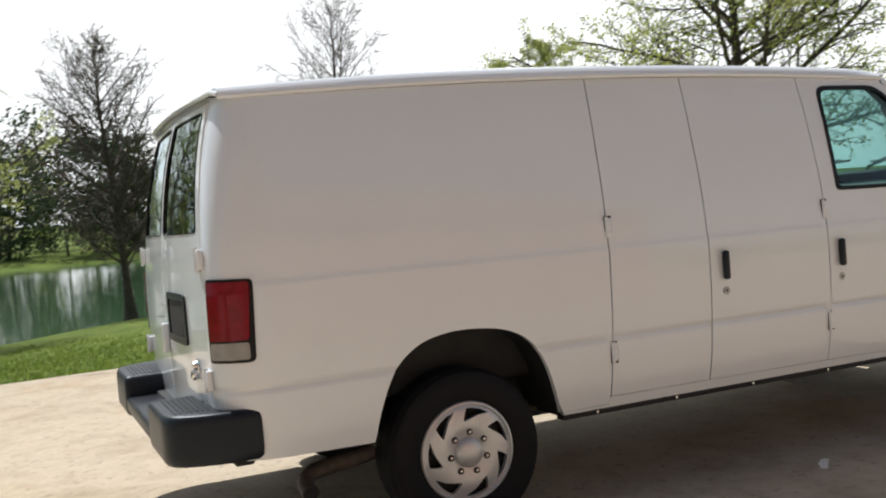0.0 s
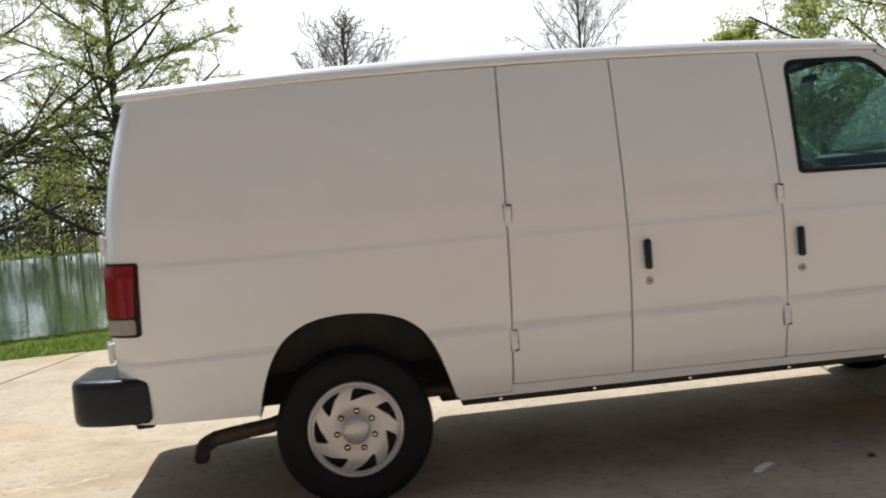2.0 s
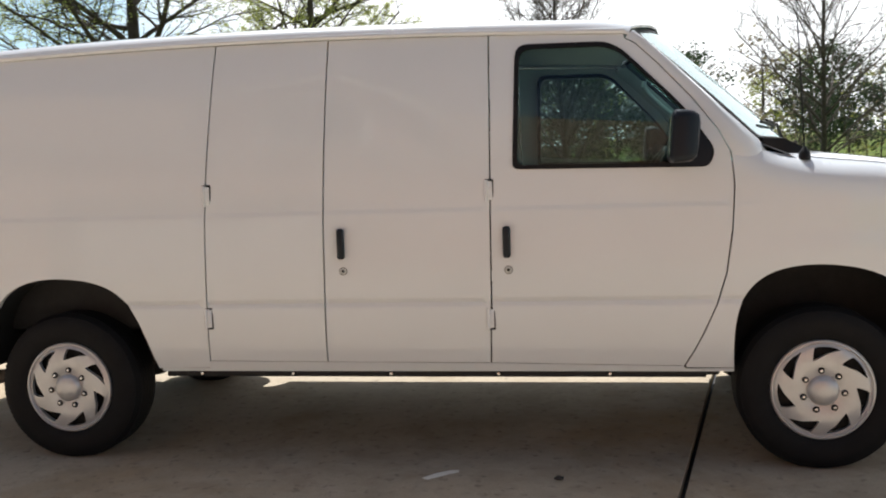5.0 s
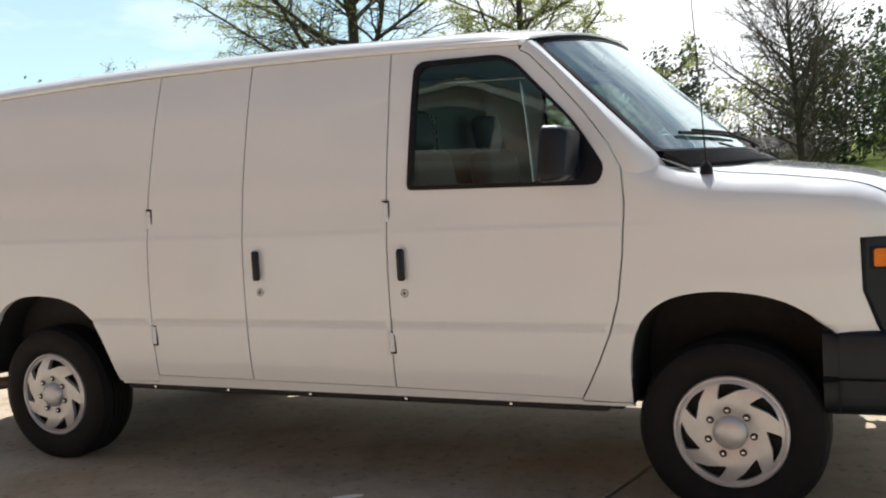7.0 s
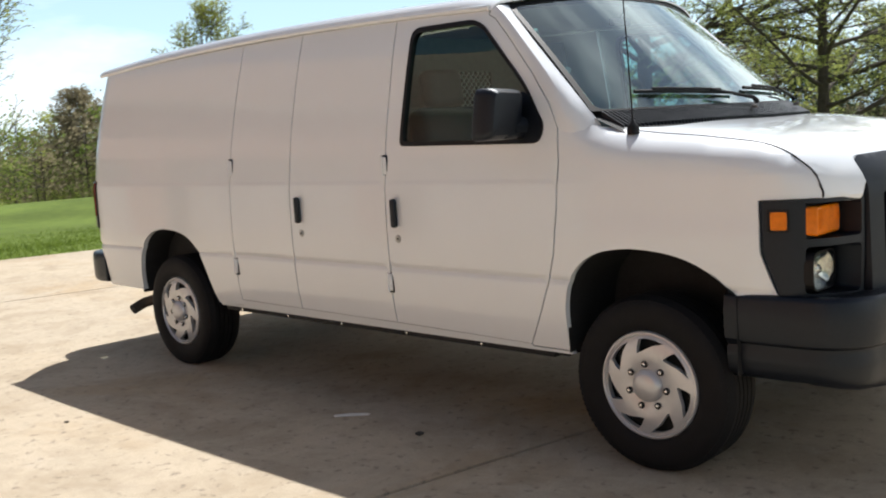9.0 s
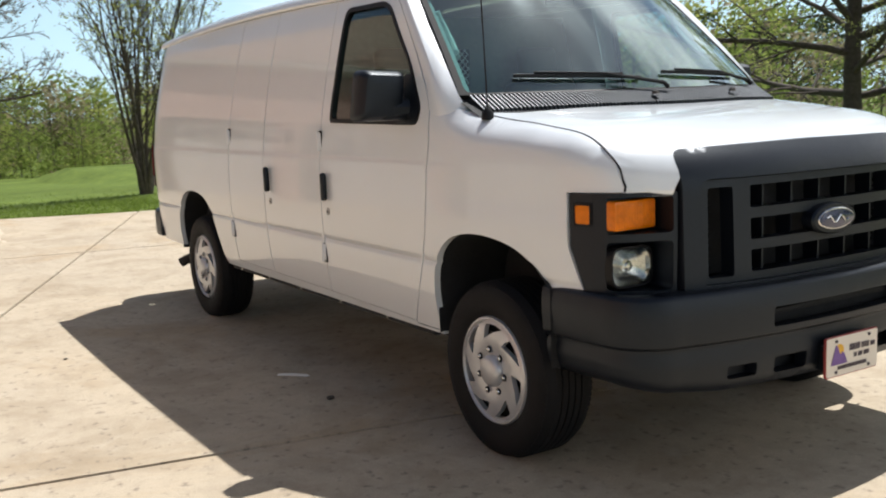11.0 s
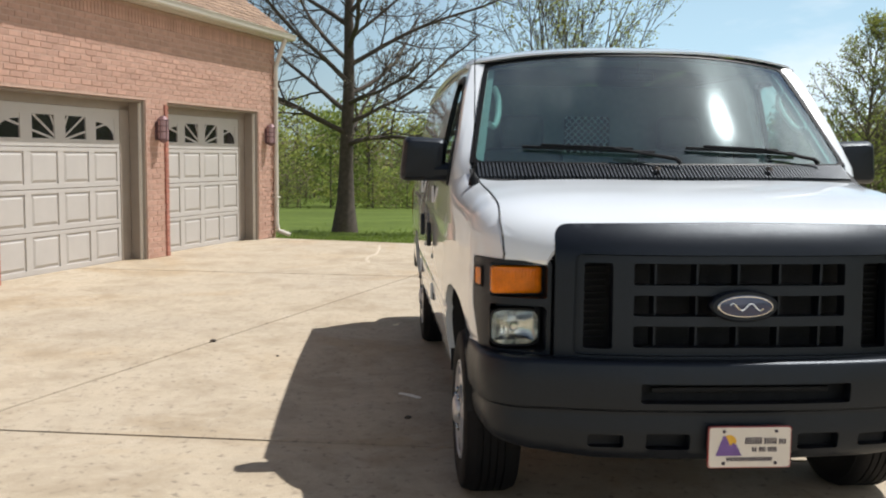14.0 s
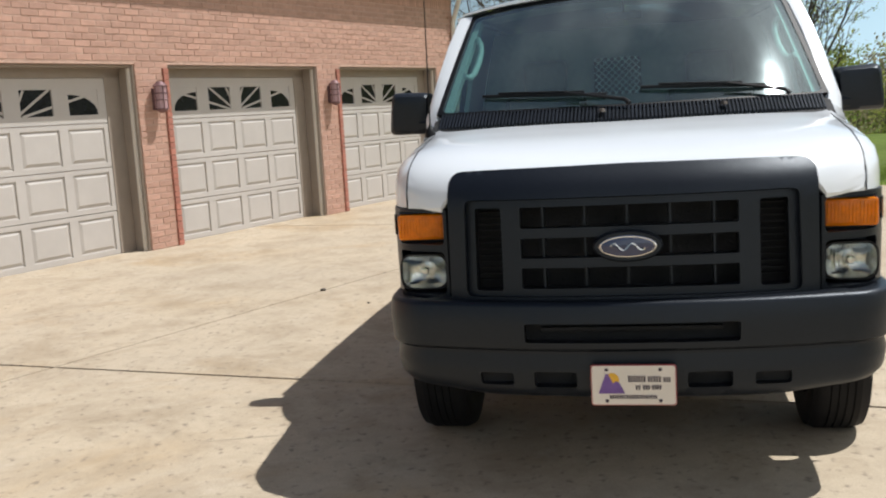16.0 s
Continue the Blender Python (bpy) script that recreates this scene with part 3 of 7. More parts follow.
crack([(-2.35, 0.30), (-2.02, 0.23), (-1.84, 0.12), (-1.71, 0.14), (-1.59, 0.06), (-1.46, 0.15), (-1.34, 0.26)], 0.022)
crack([(-8.45, -1.22), (-7.2, -1.26), (-6.3, -1.42), (-5.6, -1.38)], 0.05)


# ---------------------------------------------------------------- the van
VAN = empty("cargo_van", pose(0, 0.045, 0), label="white panel van with black bumpers and grille, parked", category="van")

side_base = hermite([(0.38, 0.925), (0.47, 0.955), (0.58, 0.976), (0.8, 0.995), (1.0, 1.0), (1.2, 0.994), (1.4, 0.970), (1.6, 0.930), (1.8, 0.884), (1.95, 0.842), (2.05, 0.81)])
nose_w = hermite([(2.9, 1.0), (3.15, 0.998), (3.5, 0.985), (3.8, 0.962), (4.0, 0.940), (4.1, 0.905), (4.18, 0.853), (4.23, 0.775), (4.28, 0.66)])
hood_c = hermite([(3.1, 1.485), (3.3, 1.43), (3.5, 1.39), (3.75, 1.355), (4.0, 1.312), (4.16, 1.264), (4.25, 1.229), (4.28, 1.215)])
hood_n = hermite([(3.1, 5.8), (3.3, 5.8), (3.5, 6.0), (3.8, 6.6), (4.05, 6.5), (4.14, 5.3), (4.2, 4.2), (4.28, 3.3)])
rear_x = hermite([(0.4, -1.02), (0.8, -1.045), (1.2, -1.045), (1.4, -1.03), (1.7, -0.985), (1.95, -0.915)])


def half_width(x, z):
    y = side_base(z)
    y += 0.005 / (1 + math.exp(min(50.0, (z - 1.172) / 0.004))) - 0.008 * math.exp(-((z - 0.757) / 0.012) ** 2)
    if x > 2.9:
        y *= nose_w(x)
        if z > 1.0:
            n, c = hood_n(x), hood_c(x) - 1
            y2 = nose_w(x) * max(0.0, 1 - min(1.0, (z - 1) / c) ** n) ** (1 / n)
            k = min(1.0, max(0.0, (x - 3.06) / 0.38))
            k = k * k * (3 - 2 * k)
            y = y * (1 - k) + y2 * k
    return y


CORNER = 0.30
CREASES = (0.73, 0.743, 0.75, 0.757, 0.764, 0.771, 0.784, 1.155, 1.165, 1.171, 1.178, 1.188)


def side(sgn, out=0.0):
    """The outer skin of one flank, as a map of (run along the van, height)."""
    def f(u, z):
        if u >= -0.82:
            return Vector((u, sgn * (half_width(u, z) + out), z))
        a = min(1.0, (-0.82 - u) / CORNER) * math.pi / 2
        xr = rear_x(z)
        return Vector((-0.82 - (-0.82 - xr + out) * math.sin(a), sgn * (half_width(0, z) + out - 0.16 * (1 - math.cos(a))), z))
    return f


def top_line(x):
    return 1.913 + 0.05 * (1 - ((x - 1.0) / 1.85) ** 2)


def roof_z(x, y):
    return top_line(x) + 0.058 + 0.066 * (1 - min(1.0, abs(y) / 0.83) ** 2.6)


ARCH_R = [(0.474, 0.447), (0.455, 0.51), (0.427, 0.60), (0.392, 0.69), (0.340, 0.775), (0.262, 0.836), (0.165, 0.870), (0.06, 0.884), (-0.04, 0.886), (-0.14, 0.872),
          (-0.22, 0.842), (-0.29, 0.79), (-0.34, 0.72), (-0.375, 0.64), (-0.40, 0.56), (-0.42, 0.465)]
ARCH_F = [(3.90, 0.735), (3.86, 0.765), (3.80, 0.815), (3.73, 0.855), (3.65, 0.882), (3.56, 0.897), (3.47, 0.902), (3.38, 0.895), (3.30, 0.875), (3.235, 0.838), (3.185, 0.785),
          (3.155, 0.72), (3.138, 0.64), (3.132, 0.55), (3.135, 0.45)]


def flowing(pts, n=4):
    """A smooth open line through points."""
    out = []
    q = [Vector(p) for p in pts]
    for i in range(len(q) - 1):
        a, b, c, d = q[max(i - 1, 0)], q[i], q[i + 1], q[min(i + 2, len(q) - 1)]
        for k in range(n):
            t = k / n
            p = 0.5 * (2 * b + (c - a) * t + (2 * a - 5 * b + 4 * c - d) * t * t + (3 * b - a - 3 * c + d) * t ** 3)
            out.append((p.x, p.y))
    return out + [tuple(pts[-1])]


ARCH_R, ARCH_F = flowing(ARCH_R), flowing(ARCH_F)
SEAM1 = [(0.738, 0.485), (0.75, 0.8), (0.764, 1.26), (0.78, 1.65), (0.795, 1.945)]
SEAM2 = [(1.31, 0.48), (1.322, 0.9), (1.33, 1.34), (1.336, 1.7), (1.342, 1.95)]
SEAM3 = [(2.072, 0.475), (2.085, 0.8), (2.09, 1.25), (2.09, 1.6), (2.086, 1.93)]
SEAM4 = [(2.925, 0.46), (2.965, 0.53), (3.01, 0.62), (3.06, 0.735), (3.10, 0.87), (3.125, 1.05), (3.137, 1.25), (3.125, 1.395)]
PILLAR = [(3.125, 1.395), (3.075, 1.49), (2.97, 1.63), (2.83, 1.785), (2.735, 1.88), (2.69, 1.905)]
GAP = 0.0035


def shift(line, dx, dz=0.0):
    return [(x + dx, z + dz) for x, z in line]


def panel_depth(v):
    return Vector((0, -0.03 if v.y > 0 else 0.03, 0))


def roof_edge(x0, x1, n=6):
    return [(x0 + (x1 - x0) * i / n, top_line(x0 + (x1 - x0) * i / n) - 0.002) for i in range(n + 1)]


WINDOW = rounded([(2.19, 1.342), (3.035, 1.328), (3.062, 1.40), (2.94, 1.585), (2.67, 1.86), (2.60, 1.892), (2.205, 1.897)], [0.03, 0.05, 0.05, 0.08, 0.06, 0.05, 0.06])

for sgn in (-1, 1):
    skin = side(sgn)
    quarter = shift(SEAM1, -GAP)[::-1] + [(0.728, 0.45)] + ARCH_R + [(-0.80, 0.47), (-0.82 - CORNER, 0.48), (-0.82 - CORNER, 1.93)] + roof_edge(-0.80, 0.795 - GAP)
    # bottom between the arch and the door seam
    part("quarter_panel", patch(quarter, [], 0.06, skin, panel_depth, lines=CREASES), PAINT, VAN)
    d1 = shift(SEAM1, GAP) + roof_edge(0.795 + GAP, 1.342 - GAP, 3) + shift(SEAM2, -GAP)[::-1]
    d2 = shift(SEAM2, GAP) + roof_edge(1.342 + GAP, 2.086 - GAP, 4) + shift(SEAM3, -GAP)[::-1]
    d3 = shift(SEAM3, GAP) + roof_edge(2.086 + GAP, 2.685, 4) + [(x - 0.004, z - 0.003) for x, z in PILLAR[::-1]] + shift(SEAM4[::-1][1:], -GAP)
    if sgn < 0:
        rear_leaf = part("side_cargo_door", patch(d1, [], 0.06, skin, panel_depth, lines=CREASES), PAINT, VAN)
        front_leaf = part("side_cargo_door", patch(d2, [], 0.06, skin, panel_depth, lines=CREASES), PAINT, VAN)
    else:
        whole = shift(SEAM1, GAP) + roof_edge(0.795 + GAP, 2.086 - GAP, 6) + shift(SEAM3, -GAP)[::-1]
        part("side_panel", patch(whole, [], 0.07, skin, panel_depth, lines=CREASES), PAINT, VAN)
    cab_door = part("cab_door", patch(d3, [WINDOW], 0.05, skin, panel_depth, lines=CREASES), PAINT, VAN)
    if sgn < 0:
        near_door = cab_door
    # sill under the doors
    sill = [(0.487 + 0.004, 0.432), (2.93, 0.432), (3.135, 0.432), (3.135, 0.446), (2.93, 0.446), (2.918, 0.458), (2.08, 0.472), (0.735, 0.482), (0.73, 0.447), (0.49, 0.447)]
    part("sill", patch(sill, [], 0.06, skin, panel_depth), PAINT, VAN)
    # front wing
    seam_y = lambda x: float(np.interp(x, [3.2, 3.5, 3.8, 4.0, 4.10, 4.178], [0.884, 0.870, 0.858, 0.855, 0.860, 0.8535]))
    seam_z = lambda x: 1 + (hood_c(x) - 1) * max(0.0, 1 - min(1.0, seam_y(x) / nose_w(x)) ** hood_n(x)) ** (1 / hood_n(x))
    wing_top = [(x, seam_z(x)) for x in np.linspace(4.176, 3.27, 26)]
    wing = ARCH_F[::-1] + [(4.045, 0.74), (4.03, 0.77), (3.985, 0.90), (3.98, 1.092), (4.06, 1.093), (4.13, 1.094), (4.176, 1.095)] + wing_top + \
        [(3.20, 1.405)] + shift(SEAM4, GAP)[::-1] + [(2.935, 0.452)]
    part("front_wing", patch(wing, [], 0.035, skin, panel_depth, lines=CREASES), PAINT, VAN)
    # windscreen pillar
    bm = bmesh.new()
    inner = [(x, y, 1.443 + (3.247 - x) * 0.973) for x, y in ((3.247, 0.897), (3.185, 0.885), (3.07, 0.862), (2.92, 0.832), (2.80, 0.80), (2.735, 0.775))]
    rows = []
    for (x, z), q in zip([(3.165, 1.33)] + PILLAR, [(3.30, 0.88, 1.365)] + inner):
        a = Vector((x, half_width(min(x, 3.08), z) - (0.012 if z < 1.35 else 0.0), z))
        b = Vector(q)
        n = Vector((0.35, 0.8, 0.45)).normalized()
        rows.append([bm.verts.new(Vector((p.x, sgn * p.y, p.z))) for p in
                     [a - Vector((0, 0.03, 0))] + [a.lerp(b, t) + n * 0.03 * math.sin(math.pi * t) for t in (0, 0.25, 0.5, 0.75, 1)] + [b - Vector((0.03, 0.03, 0.02))]])
    for a, b in zip(rows, rows[1:]):
        for i in range(len(a) - 1):
            f = (a[i], a[i + 1], b[i + 1], b[i])
            bm.faces.new(f if sgn < 0 else f[::-1])
    part("windscreen_pillar", bm, PAINT, VAN)
    # drip rail
    bm = bmesh.new()
    tube(bm, [(x, sgn * (0.851 + 0.003 * (x > 2.5)), top_line(x) + 0.012) for x in np.linspace(-0.925, 2.69, 26)], 0.013, 8)
    part("drip_rail", bm, PAINT, VAN)

    # side window with its rubber frame
    inner_w = [(x + (2.6 - x) * 0.05, z + (1.60 - z) * 0.075) for x, z in WINDOW]
    frame_ob = part("window_frame", patch(WINDOW, [inner_w], 0.03, side(sgn, 0.006), lambda v: Vector((0, -0.03 if v.y > 0 else 0.03, 0))), SEAL, cab_door)
    pane = part("window_pane", patch(inner_w, [], 0.08, side(sgn, -0.008), 0), GLASS_SIDE, cab_door)
    sail = rounded([(2.87, 1.335), (3.03, 1.332), (3.05, 1.41), (2.955, 1.545), (2.90, 1.55)], 0.02)
    part("mirror_sail", patch(sail, [], 0.04, side(sgn, 0.008), lambda v: Vector((0, -0.02 if v.y > 0 else 0.02, 0))), BLACK_PLASTIC, cab_door)
    # door mirror
    bm = bmesh.new()
    prof = rounded([(-0.125, 1.35), (0.10, 1.35), (0.115, 1.56), (-0.10, 1.57)], 0.035, 5)
    rings = []
    for k, (dx, sc) in enumerate(((-0.005, 0.80), (0.0, 0.93), (0.012, 1.0), (0.055, 0.99), (0.085, 0.93), (0.105, 0.80), (0.112, 0.55))):
        rings.append([bm.verts.new((2.865 + dx + (z - 1.46) * 0.06, sgn * (1.09 - y * sc), 1.457 + (z - 1.457) * sc)) for y, z in prof])
    for a, b in zip(rings, rings[1:]):
        for i in range(len(a)):
            bm.faces.new((a[i], a[(i + 1) % len(a)], b[(i + 1) % len(a)], b[i]))
    bm.faces.new(rings[-1])
    bmesh.ops.recalc_face_normals(bm, faces=bm.faces)
    mirror = part("door_mirror", bm, BLACK_PLASTIC, VAN)
    bm = bmesh.new()
    box(bm, 2.875, 2.965, min(sgn * 0.935, sgn * 1.10), max(sgn * 0.935, sgn * 1.10), 1.352, 1.428, 0.022, 3)
    tube(bm, [(2.925, sgn * 1.04, 1.40), (2.935, sgn * 0.975, 1.40), (2.945, sgn * 0.93, 1.40)], [0.05, 0.045, 0.055], 10)
    part("mirror_arm", bm, BLACK_PLASTIC, mirror)
    bm = bmesh.new()
    bm.faces.new([bm.verts.new((2.861 + (z - 1.46) * 0.06, sgn * (1.09 - y * 0.78), 1.457 + (z - 1.457) * 0.78)) for y, z in prof])
    part("mirror_glass", bm, CHROME, mirror, "silvered mirror glass")

# door furniture on the near side and its like on the far side
near = side(-1)


def handle(u, z, parent, sgn=-1):
    f = side(sgn)
    p = f(u, z)
    bm = bmesh.new()
    recess = rounded([(u - 0.028, z - 0.085), (u + 0.03, z - 0.085), (u + 0.03, z + 0.085), (u - 0.028, z + 0.085)], 0.022)
    patch(recess, [], 0.03, side(sgn, 0.002), 0, bm)
    part("handle_bezel", bm, PAINT, parent)
    bm = bmesh.new()
    y0 = p.y + sgn * 0.004
    box(bm, u - 0.017, u + 0.017, min(y0, y0 + sgn * 0.028), max(y0, y0 + sgn * 0.028), z - 0.07, z + 0.07, 0.012, 3)
    part("handle", bm, BLACK_PLASTIC, parent, "black plastic pull handle")
    bm = bmesh.new()
    k = f(u + 0.004, z - 0.125)
    lathe(bm, [(0.0, sgn * 0.005), (0.008, sgn * 0.005), (0.010, sgn * 0.006), (0.016, sgn * 0.004), (0.017, 0.0)], 20, "Y", k)
    kh = part("keyhole", bm, TRIM_LIGHT, parent, "round chrome lock cylinder")
    bm = bmesh.new()
    lathe(bm, [(0.0, sgn * 0.0075), (0.006, sgn * 0.0075), (0.0065, sgn * 0.004)], 12, "Y", k)
    lathe(bm, [(0.016, sgn * 0.003), (0.0185, sgn * 0.003)], 20, "Y", k)
    part("key_slot", bm, SEAL, kh)


handle(1.408, 1.03, front_leaf)
handle(2.16, 1.025, near_door)


def hinge(u, z, parent, sgn=-1):
    f = side(sgn)
    p = f(u, z)
    bm = bmesh.new()
    y = p.y
    box(bm, u - 0.004, u + 0.022, min(y, y + sgn * 0.008), max(y, y + sgn * 0.008), z - 0.042, z + 0.042, 0.003, 2)
    tube(bm, [(u - 0.004, y + sgn * 0.008, z - 0.048), (u - 0.004, y + sgn * 0.008, z + 0.048)], 0.0075, 10)
    for dz in (-0.02, 0.02):
        lathe(bm, [(0.0, sgn * 0.013), (0.006, sgn * 0.012), (0.007, sgn * 0.007)], 10, "Y", (u + 0.011, y, z + dz))
    hg = part("hinge", bm, PAINT, parent, "white-painted exposed hinge")
    # slightly larger dark plate added to outline the hinge with its gap's shade
    bm = bmesh.new()
    box(bm, u - 0.012, u + 0.027, min(y - sgn * 0.004, y + sgn * 0.0025), max(y - sgn * 0.004, y + sgn * 0.0025), z - 0.051, z + 0.051, 0.002, 1)
    part("hinge_gap_shade", bm, SEAL, hg)


hinge(0.764, 1.262, rear_leaf)
hinge(0.747, 0.69, rear_leaf)
hinge(2.078, 1.252, front_leaf)
hinge(2.072, 0.681, front_leaf)

# roof
bm = bmesh.new()
xs = np.linspace(0, 1, 40)
ys = [-0.853, -0.85, -0.843, -0.83, -0.81] + list(np.linspace(-0.77, 0.77, 23)) + [0.81, 0.83, 0.843, 0.85, 0.853]
grid = []
for t in xs:
    row = []
    for y in ys:
        x0, x1 = -0.965 + 0.045 * (abs(y) / 0.85) ** 6, 2.88 - 0.17 * (abs(y) / 0.85) ** 2.2
        x = x0 + (x1 - x0) * t
        ay = min(abs(y), 0.81)
        z = roof_z(x, ay) - (0.0 if abs(y) <= 0.81 else (abs(y) - 0.81) ** 2 * 18) - 0.03 * max(0, (t - 0.93) / 0.07) ** 2 * (1 - 0.3 * abs(y)) - 0.07 * max(0, (0.28 - t) / 0.28) ** 2 * (1 - (abs(y) / 0.853) ** 4)
        row.append(bm.verts.new((x, y, z)))
    grid.append(row)
for a, b in zip(grid, grid[1:]):
    for i in range(len(a) - 1):
        bm.faces.new((a[i], b[i], b[i + 1], a[i + 1]))
rim = [e for e in bm.edges if e.is_boundary]
ext = bmesh.ops.extrude_edge_only(bm, edges=rim)
for v in ext["geom"]:
    if isinstance(v, bmesh.types.BMVert):
        v.co.z -= 0.014 if v.co.x < -0.93 else 0.010 if v.co.x > 2.6 else 0.022
part("roof", bm, PAINT, VAN)
bm = bmesh.new()
tube(bm, [(-0.968 + 0.045 * (abs(y) / 0.85) ** 6, y, roof_z(-0.95, min(abs(y), 0.81)) - 0.07 * (1 - (abs(y) / 0.853) ** 4) - 18 * max(0.0, abs(y) - 0.81) ** 2 - 0.012)
          for y in np.linspace(-0.85, 0.85, 31)], 0.011, 8)
part("rear_drip_rail", bm, PAINT, VAN)

# windscreen
WS_TOP = lambda y: Vector((2.872 - 0.145 * (abs(y) / 0.775) ** 2.2, y, 1.992 - 0.050 * (abs(y) / 0.775) ** 2.4))
WS_LOW = lambda y: Vector((3.480 - 0.235 * (abs(y) / 0.897) ** 2.2, y, 1.440 + 0.004 * (abs(y) / 0.897)))


def screen(u, v, out=0.0):
    a, b = WS_LOW(u * 0.897), WS_TOP(u * 0.775)
    p = a.lerp(b, v)
    bow = 4 * v * (1 - v)
    return p + Vector((0.68, 0, 0.72)) * (0.007 * bow + out)


outer = [(-1, 0), (1, 0), (1, 1), (-1, 1)]
clear = rounded([(-0.972, 0.012), (0.972, 0.012), (0.972, 0.972), (-0.972, 0.972)], 0.05, 5)
windscreen = part("windscreen", patch(clear, [], 0.07, lambda u, v: screen(u, v), 0), GLASS_FRONT, VAN)
part("windscreen_seal", patch(outer, [clear], 0.05, lambda u, v: screen(u, v, 0.003), lambda v: Vector((-0.02, 0, -0.02))), SEAL, windscreen)

# bonnet, laid out by (run, angle round the section)
def hood_point(x, a):
    n, c, w = hood_n(x), hood_c(x) - 1, nose_w(x)
    s, k = abs(math.sin(a)), max(0.0, math.cos(a))
    return Vector((x, math.copysign(w * s ** (2 / n), a), 1 + c * k ** (2 / n)))


def seam_angle(x):
    return math.asin(min(1.0, (seam_y(x) / nose_w(x)) ** (hood_n(x) / 2))) - 0.028


def lamp_top_angle(x):
    return math.acos(min(1.0, (0.097 / (hood_c(x) - 1)) ** (hood_n(x) / 2)))


def hood(x, y):
    n, w = hood_n(x), nose_w(min(x, 4.2))
    return Vector((x, y, 1 + (hood_c(x) - 1) * max(0.0, 1 - min(1.0, abs(y) / w) ** n) ** (1 / n)))


half_edge = [(x, seam_angle(x)) for x in np.linspace(3.36, 4.176, 24)] + [(x, lamp_top_angle(x)) for x in np.linspace(4.181, 4.258, 10)]
notch = lambda x: math.asin(min(1.0, (0.676 / nose_w(x)) ** (hood_n(x) / 2)))
half_edge += [(x, notch(x)) for x in (4.258, 4.255, 4.252, 4.249)]
rear_edge = [(3.36 + 0.215 * (1 - (t / half_edge[0][1]) ** 4), t) for t in np.linspace(half_edge[0][1] * 0.93, -half_edge[0][1] * 0.93, 25)]
hood_out = [(x, -a) for x, a in half_edge] + [(4.248, a) for a in np.linspace(-half_edge[-1][1] * 0.96, half_edge[-1][1] * 0.96, 25)] + half_edge[::-1] + rear_edge
part("bonnet", patch(hood_out, [], 0.04, hood_point, lambda v: Vector((-0.01, 0, -0.02))), PAINT, VAN)

for sgn in (-1, 1):
    # dark tube added to draw the shade in the gap between bonnet and wing
    bm = bmesh.new()
    tube(bm, [hood_point(x, sgn * (seam_angle(x) + 0.014)) - Vector((0, 0, 0.002)) for x in np.linspace(3.45, 4.174, 40)]
         + [hood_point(4.178, sgn * a) for a in np.linspace(seam_angle(4.176) + 0.014, lamp_top_angle(4.178), 8)], [0.002] + [0.0042] * 47, 6)
    part("bonnet_gap_shade", bm, SEAL, VAN)
    # scuttle corner under the foot of the windscreen pillar
    bm = bmesh.new()
    shape = [(3.10, 0.955), (3.30, 0.93), (3.42, 0.84), (3.42, 0.70), (3.25, 0.80), (3.08, 0.90)]
    lo_ring, hi_ring = [[bm.verts.new((x, sgn * y, z)) for x, y in shape] for z in (1.28, 1.350)]
    for i in range(6):
        bm.faces.new((lo_ring[i], lo_ring[(i + 1) % 6], hi_ring[(i + 1) % 6], hi_ring[i]))
    bm.faces.new(hi_ring)
    bmesh.ops.recalc_face_normals(bm, faces=bm.faces)
    part("scuttle_corner", bm, PAINT, VAN, smooth=False)

# cowl grille under the windscreen
bm = bmesh.new()
for i in range(105):
    y = -0.86 + 1.72 * i / 104
    a = WS_LOW(y) + Vector((0.006, 0, 0.002))
    b = a + Vector((0.105, 0, -0.052 - 0.01 * (abs(y) / 0.86) ** 4))
    w = 0.0045
    for k in ((a, b),):
        vs = [bm.verts.new(q) for q in (a + Vector((0, -w, 0)), a + Vector((0, w, 0)), b + Vector((0, w, 0)), b + Vector((0, -w, 0)),
                                        a + Vector((0, -w, -0.02)), a + Vector((0, w, -0.02)), b + Vector((0, w, -0.02)), b + Vector((0, -w, -0.02)))]
        for f in ((0, 1, 2, 3), (0, 4, 5, 1), (1, 5, 6, 2), (2, 6, 7, 3), (3, 7, 4, 0)):
            bm.faces.new([vs[j] for j in f])
bmesh.ops.recalc_face_normals(bm, faces=bm.faces)
cowl = part("cowl_grille", bm, BLACK_PLASTIC, VAN, smooth=False)
bm = bmesh.new()
rows = []
for i in range(25):
    y = -0.9 + 1.8 * i / 24
    a = WS_LOW(y)
    rows.append([bm.verts.new(q) for q in (a + Vector((-0.03, 0, -0.01)), a + Vector((0.05, 0, -0.040)), Vector((a.x + 0.16, y, a.z - 0.09)))])
for a, b in zip(rows, rows[1:]):
    for i in range(2):
        bm.faces.new((a[i], b[i], b[i + 1], a[i + 1]))
part("cowl_tray", bm, DARK, cowl)

# lamp clusters
LAMP_PLAN = ((4.0, 0.943), (4.09, 0.915), (4.165, 0.868), (4.215, 0.785), (4.252, 0.682))


def lamp_plan(q):
    k = [0.0, 0.1, 0.2, 0.3, 0.38]
    xs, ys = hermite(list(zip(k, [p[0] for p in LAMP_PLAN]))), hermite(list(zip(k, [p[1] for p in LAMP_PLAN])))
    return xs(q), ys(q)


